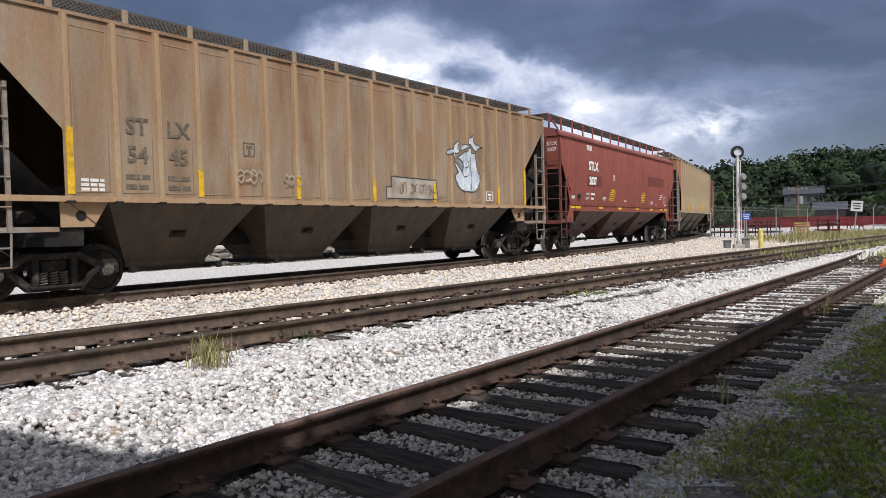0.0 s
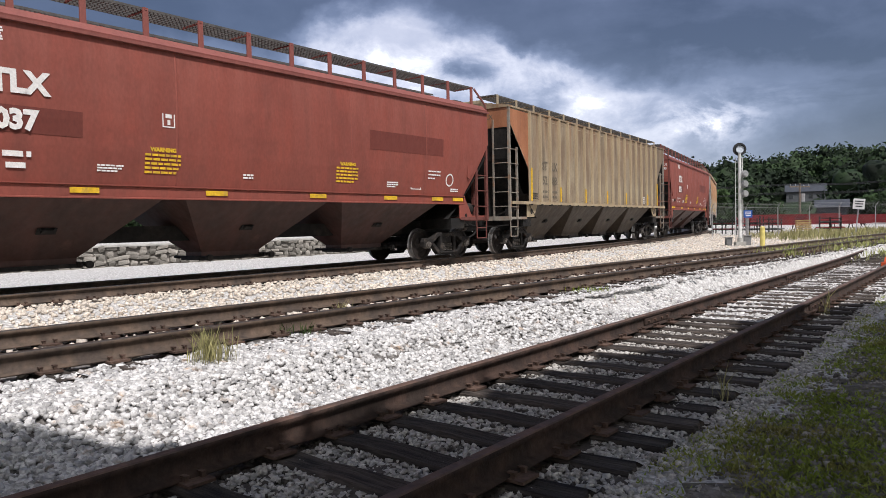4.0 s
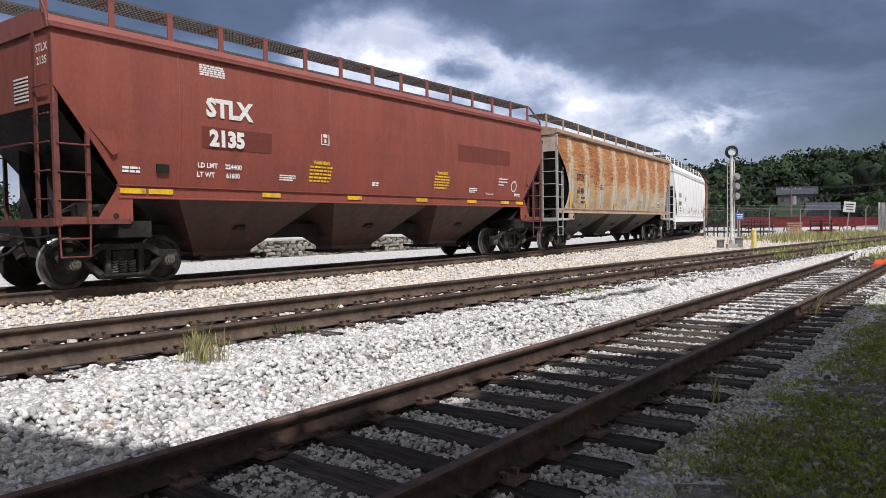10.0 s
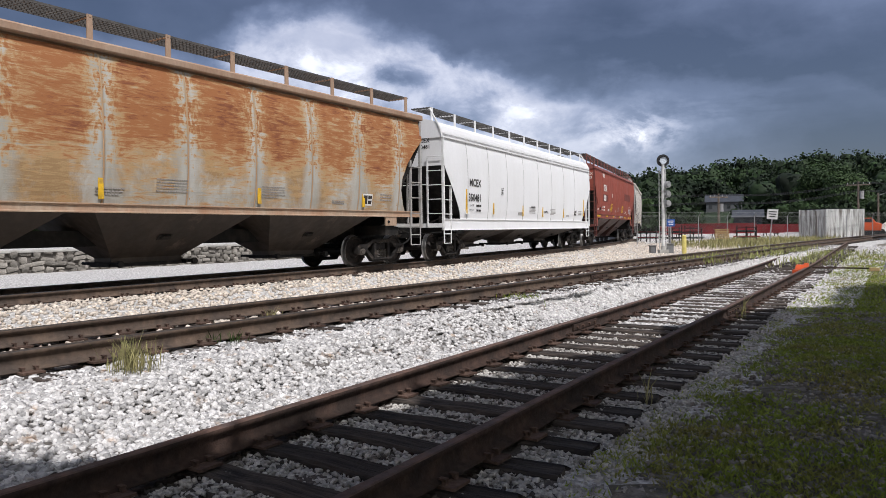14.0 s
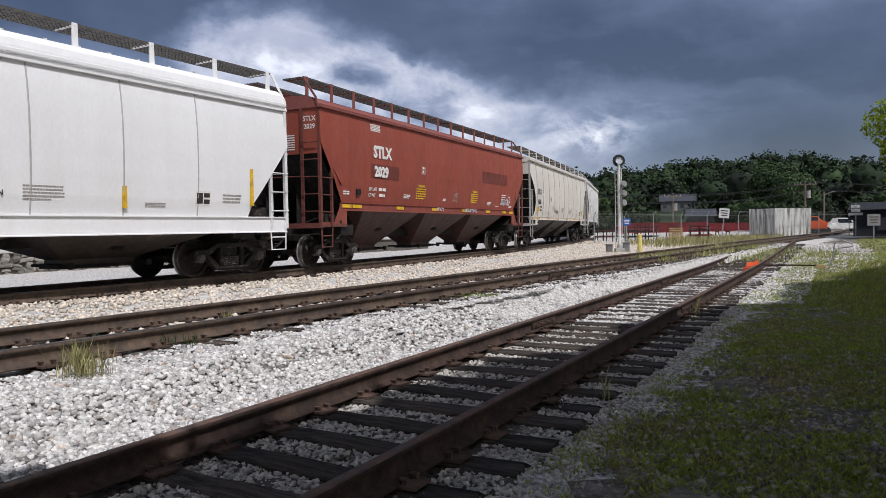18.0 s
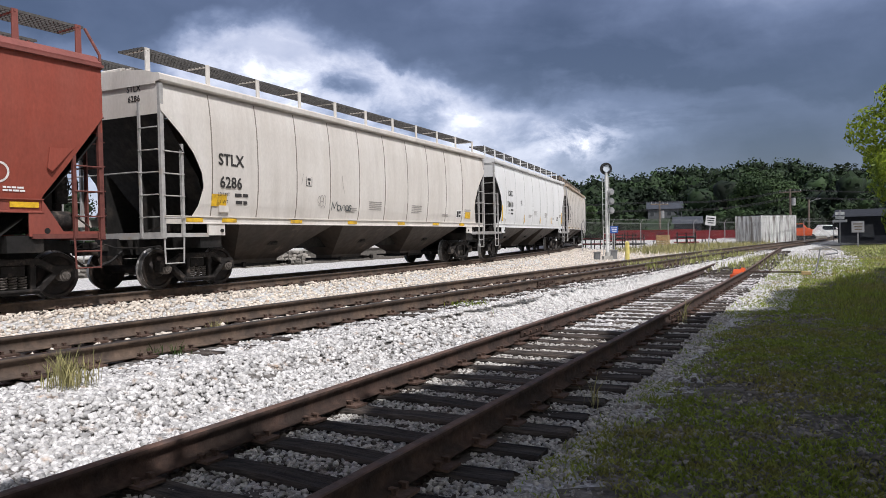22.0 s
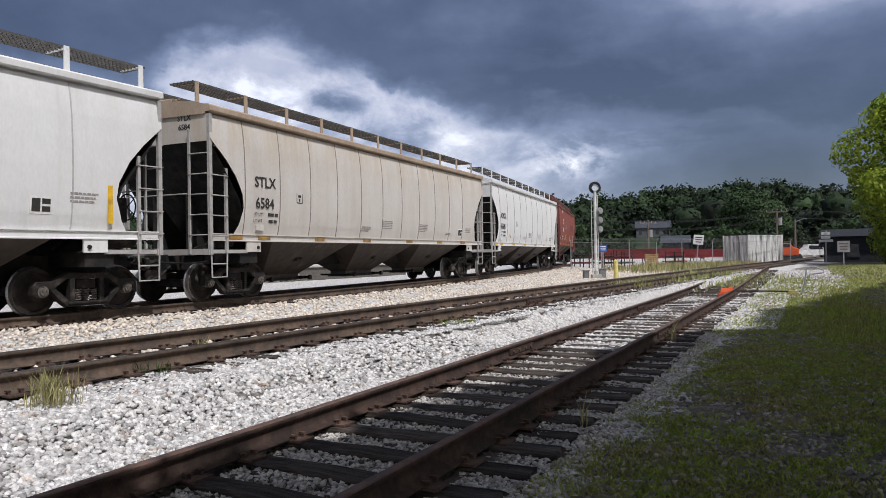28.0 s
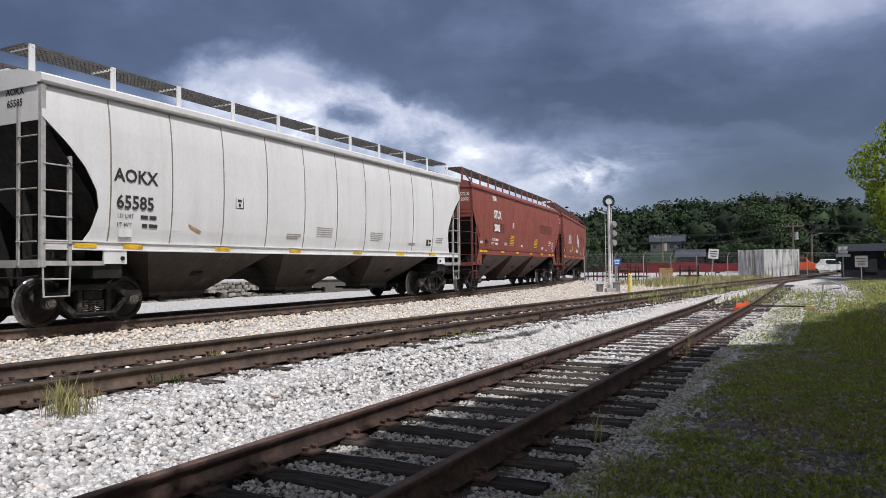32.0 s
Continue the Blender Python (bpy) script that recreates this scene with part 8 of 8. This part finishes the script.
def paint_graffiti():
    lettering(CARS[5], "deep", "CAUTION", 9.52, 1.62, 0.085, M_BLACKTXT, bold=0.004)
    lettering(CARS[5], "deep", "WARNING", 7.90, 1.80, 0.07, M_BLACKTXT, bold=0.004)
    a = CARS[0]
    o = 0.006
    spray(a, "ribbed", [(11.45, 2.98), (11.50, 3.09), (11.59, 3.13), (11.80, 3.14), (11.82, 3.25), (12.01, 3.38), (12.06, 3.33), (11.98, 3.18), (12.07, 3.09), (11.94, 3.02), (11.87, 3.04), (11.83, 2.86), (11.78, 3.05), (11.53, 2.97)], M_SPRAY, o, M_LINE, 0.026)
    spray(a, "ribbed", [(12.13, 3.18), (12.16, 3.24), (12.26, 3.30), (12.38, 3.29), (12.38, 3.23), (12.30, 3.16), (12.20, 3.12)], M_SPRAY, o, M_LINE, 0.024)
    spray(a, "ribbed", [(12.52, 3.33), (12.55, 3.50), (12.66, 3.53), (12.73, 3.59), (12.78, 3.39), (12.89, 3.32), (13.02, 3.35), (13.12, 3.25), (12.99, 3.23), (12.88, 3.14), (12.79, 3.17), (12.62, 3.32)], M_SPRAY, o, M_LINE, 0.026)
    spray(a, "ribbed", [(11.96, 2.91), (12.30, 3.09), (12.62, 3.24), (12.66, 3.08), (12.83, 3.09), (12.90, 2.69), (12.97, 2.53), (13.07, 2.47), (13.05, 2.29), (12.93, 2.11), (12.75, 1.99), (12.35, 1.98), (12.14, 2.03), (11.97, 2.14), (11.86, 2.30), (11.84, 2.43), (11.99, 2.51),
                        (11.81, 2.76), (11.83, 2.82), (12.08, 2.61), (12.17, 2.53), (12.23, 2.69), (12.20, 2.81), (12.09, 2.87)], M_SPRAY, o, M_LINE, 0.028)
    for ln in ([(12.33, 2.85), (12.55, 2.65)], [(12.54, 2.86), (12.29, 2.63)], [(12.16, 2.54), (12.28, 2.38), (12.41, 2.49)], [(12.62, 2.99), (12.56, 2.68), (12.64, 2.39), (12.60, 2.03)]):
        stroke(a, "ribbed", ln, M_LINE, 0.022, o + 0.006)
    for ln in ([(12.97, 3.14), (13.19, 3.19)], [(12.94, 3.07), (13.18, 3.11), (12.96, 2.97), (13.14, 3.02), (12.97, 2.87), (13.20, 2.89)], [(13.04, 2.83), (13.06, 2.72)], [(13.08, 2.59), (13.22, 2.60)], [(11.05, 1.79), (11.14, 1.83), (11.17, 1.78), (11.24, 1.84), (11.31, 1.78), (11.38, 1.84), (11.45, 1.79)]):
        stroke(a, "ribbed", ln, M_TANDARK, 0.014, 0.02)
    spray(a, "ribbed", [(8.95, 1.74), (8.95, 2.02), (9.15, 2.02), (9.15, 2.28), (10.95, 2.24), (11.02, 1.74)], M_SILVER, o, M_LINE, 0.03)
    for k, x in enumerate((9.55, 9.95, 10.35, 10.7)):
        scribble(a, "ribbed", x - 0.1, 1.85, 0.26, 0.30, M_TANDARK, 60 + k, 5, 0.02).location.y = -0.006
    scribble(a, "ribbed", 4.6, 1.95, 0.6, 0.28, M_SILVER, 71, 9).location.y = -0.02
    scribble(a, "ribbed", 5.75, 1.92, 0.4, 0.26, M_SILVER, 72, 7).location.y = -0.02
    b = CARS[6]
    scribble(b, "red", 13.05, 1.92, 0.95, 0.26, M_SPRAY, 73, 16, 0.03)
    scribble(b, "red", 6.9, 1.60, 0.5, 0.10, M_WHITESPRAY, 74, 9, 0.02).location.y = -0.05
    scribble(b, "red", 9.3, 1.58, 1.1, 0.12, M_SPRAY, 75, 18, 0.025).location.y = -0.05
    scribble(b, "red", 8.2, 1.92, 0.35, 0.34, M_SILVER, 76, 8, 0.02)
    c = CARS[7]
    tag(c, "round", 5.62, 1.74, 0.24, M_LINE)
    scribble(c, "round", 5.0, 1.80, 0.34, 0.34, M_PRINT, 78, 6, 0.014)
    for ln in ([(4.31, 2.34), (4.38, 2.62)], [(6.10, 2.70), (6.14, 2.40), (6.20, 2.22)]):
        stroke(c, "round", ln, M_PRINT, 0.012)
    spray(c, "round", [(1.28, 1.72), (1.72, 1.72), (1.72, 1.98), (1.28, 1.98)], M_YELLOW, 0.012)
    spray(c, "round", [(14.35, 1.66), (14.85, 1.66), (14.85, 1.90), (14.35, 1.90)], M_YELLOW, 0.012)
    d = CARS[10]
    spray(d, "round", [(3.15, 1.92), (3.30, 1.86), (3.52, 1.78), (3.48, 1.72), (3.20, 1.82)], M_TIMBERISH, 0.01)
    e = CARS[12]
    spray(e, "red", [(7.6, 2.2), (8.3, 3.2), (9.0, 3.4), (8.7, 2.9), (9.6, 3.1), (9.9, 2.5), (9.2, 2.2), (9.7, 1.9), (8.2, 1.95)], M_WHITESPRAY, 0.012, M_LINE, 0.05)
    scribble(e, "red", 3.0, 2.4, 1.6, 0.7, M_WHITESPRAY, 79, 9, 0.07)


paint_graffiti()
# the eighth car is a longer one of its kind, the ninth a shorter one
for _i, _d in ((7, 0.42), (8, -0.50)):
    CARS[_i].scale.x = 1 + _d / CARS[_i]["length"]
    CARS[_i]["length"] += _d
START = []                      # arc length of each car's leading end behind the first
for _i, _c in enumerate(CARS):
    START.append(START[-1] + CARS[_i - 1]["length"] + GAP + (0.08 if _i == 8 else 0.0) if START else 0.0)

# arc length of the first car's leading end, by time
RUN = [(0, -7.57), (6, -38.57), (9, -54.1), (13, -75.24), (19, -107.55), (23, -129.1), (28, -157.0), (32, -178.5)]


def run_at(t):
    ts, ss = [a for a, _ in RUN], [b for _, b in RUN]
    # smooth cubic through the rows
    n = len(ts)
    i = max(0, min(n - 2, int(np.searchsorted(ts, t, side="right")) - 1))

    def slope(k):
        if k == 0:
            return (ss[1] - ss[0]) / (ts[1] - ts[0])
        if k == n - 1:
            return (ss[-1] - ss[-2]) / (ts[-1] - ts[-2])
        return (ss[k + 1] - ss[k - 1]) / (ts[k + 1] - ts[k - 1])
    h = ts[i + 1] - ts[i]
    q = (t - ts[i]) / h
    return (2 * q ** 3 - 3 * q * q + 1) * ss[i] + (q ** 3 - 2 * q * q + q) * h * slope(i) + (3 * q * q - 2 * q ** 3) * ss[i + 1] + (q ** 3 - q * q) * h * slope(i + 1)


def car_pose(s, length):
    """Pose of a car whose leading post stands at arc length s: both trucks on the curve."""
    xa, ya, _ = track_a(s + TRUCK_AT)
    xb, yb, _ = track_a(s + length - TRUCK_AT)
    th = math.atan2(xb - xa, yb - ya)
    return pose(xa - math.sin(th) * TRUCK_AT, ya - math.cos(th) * TRUCK_AT, 0, 0, 0, 90 - math.degrees(th))


def motions():
    for i, car in enumerate(CARS):
        rows = [(k * 0.5, car_pose(run_at(k * 0.5) + START[i], car["length"])) for k in range(65)]
        walk(car, rows)
        for ws in [c for c in car.children if c.name.startswith("wheel_set")]:
            base = ws.location.copy()
            walk(ws, [(k * 0.1, pose(base.x, base.y, base.z, 0, math.degrees((run_at(k * 0.1) - RUN[0][1]) / 0.42), 0)) for k in range(321)])


motions()
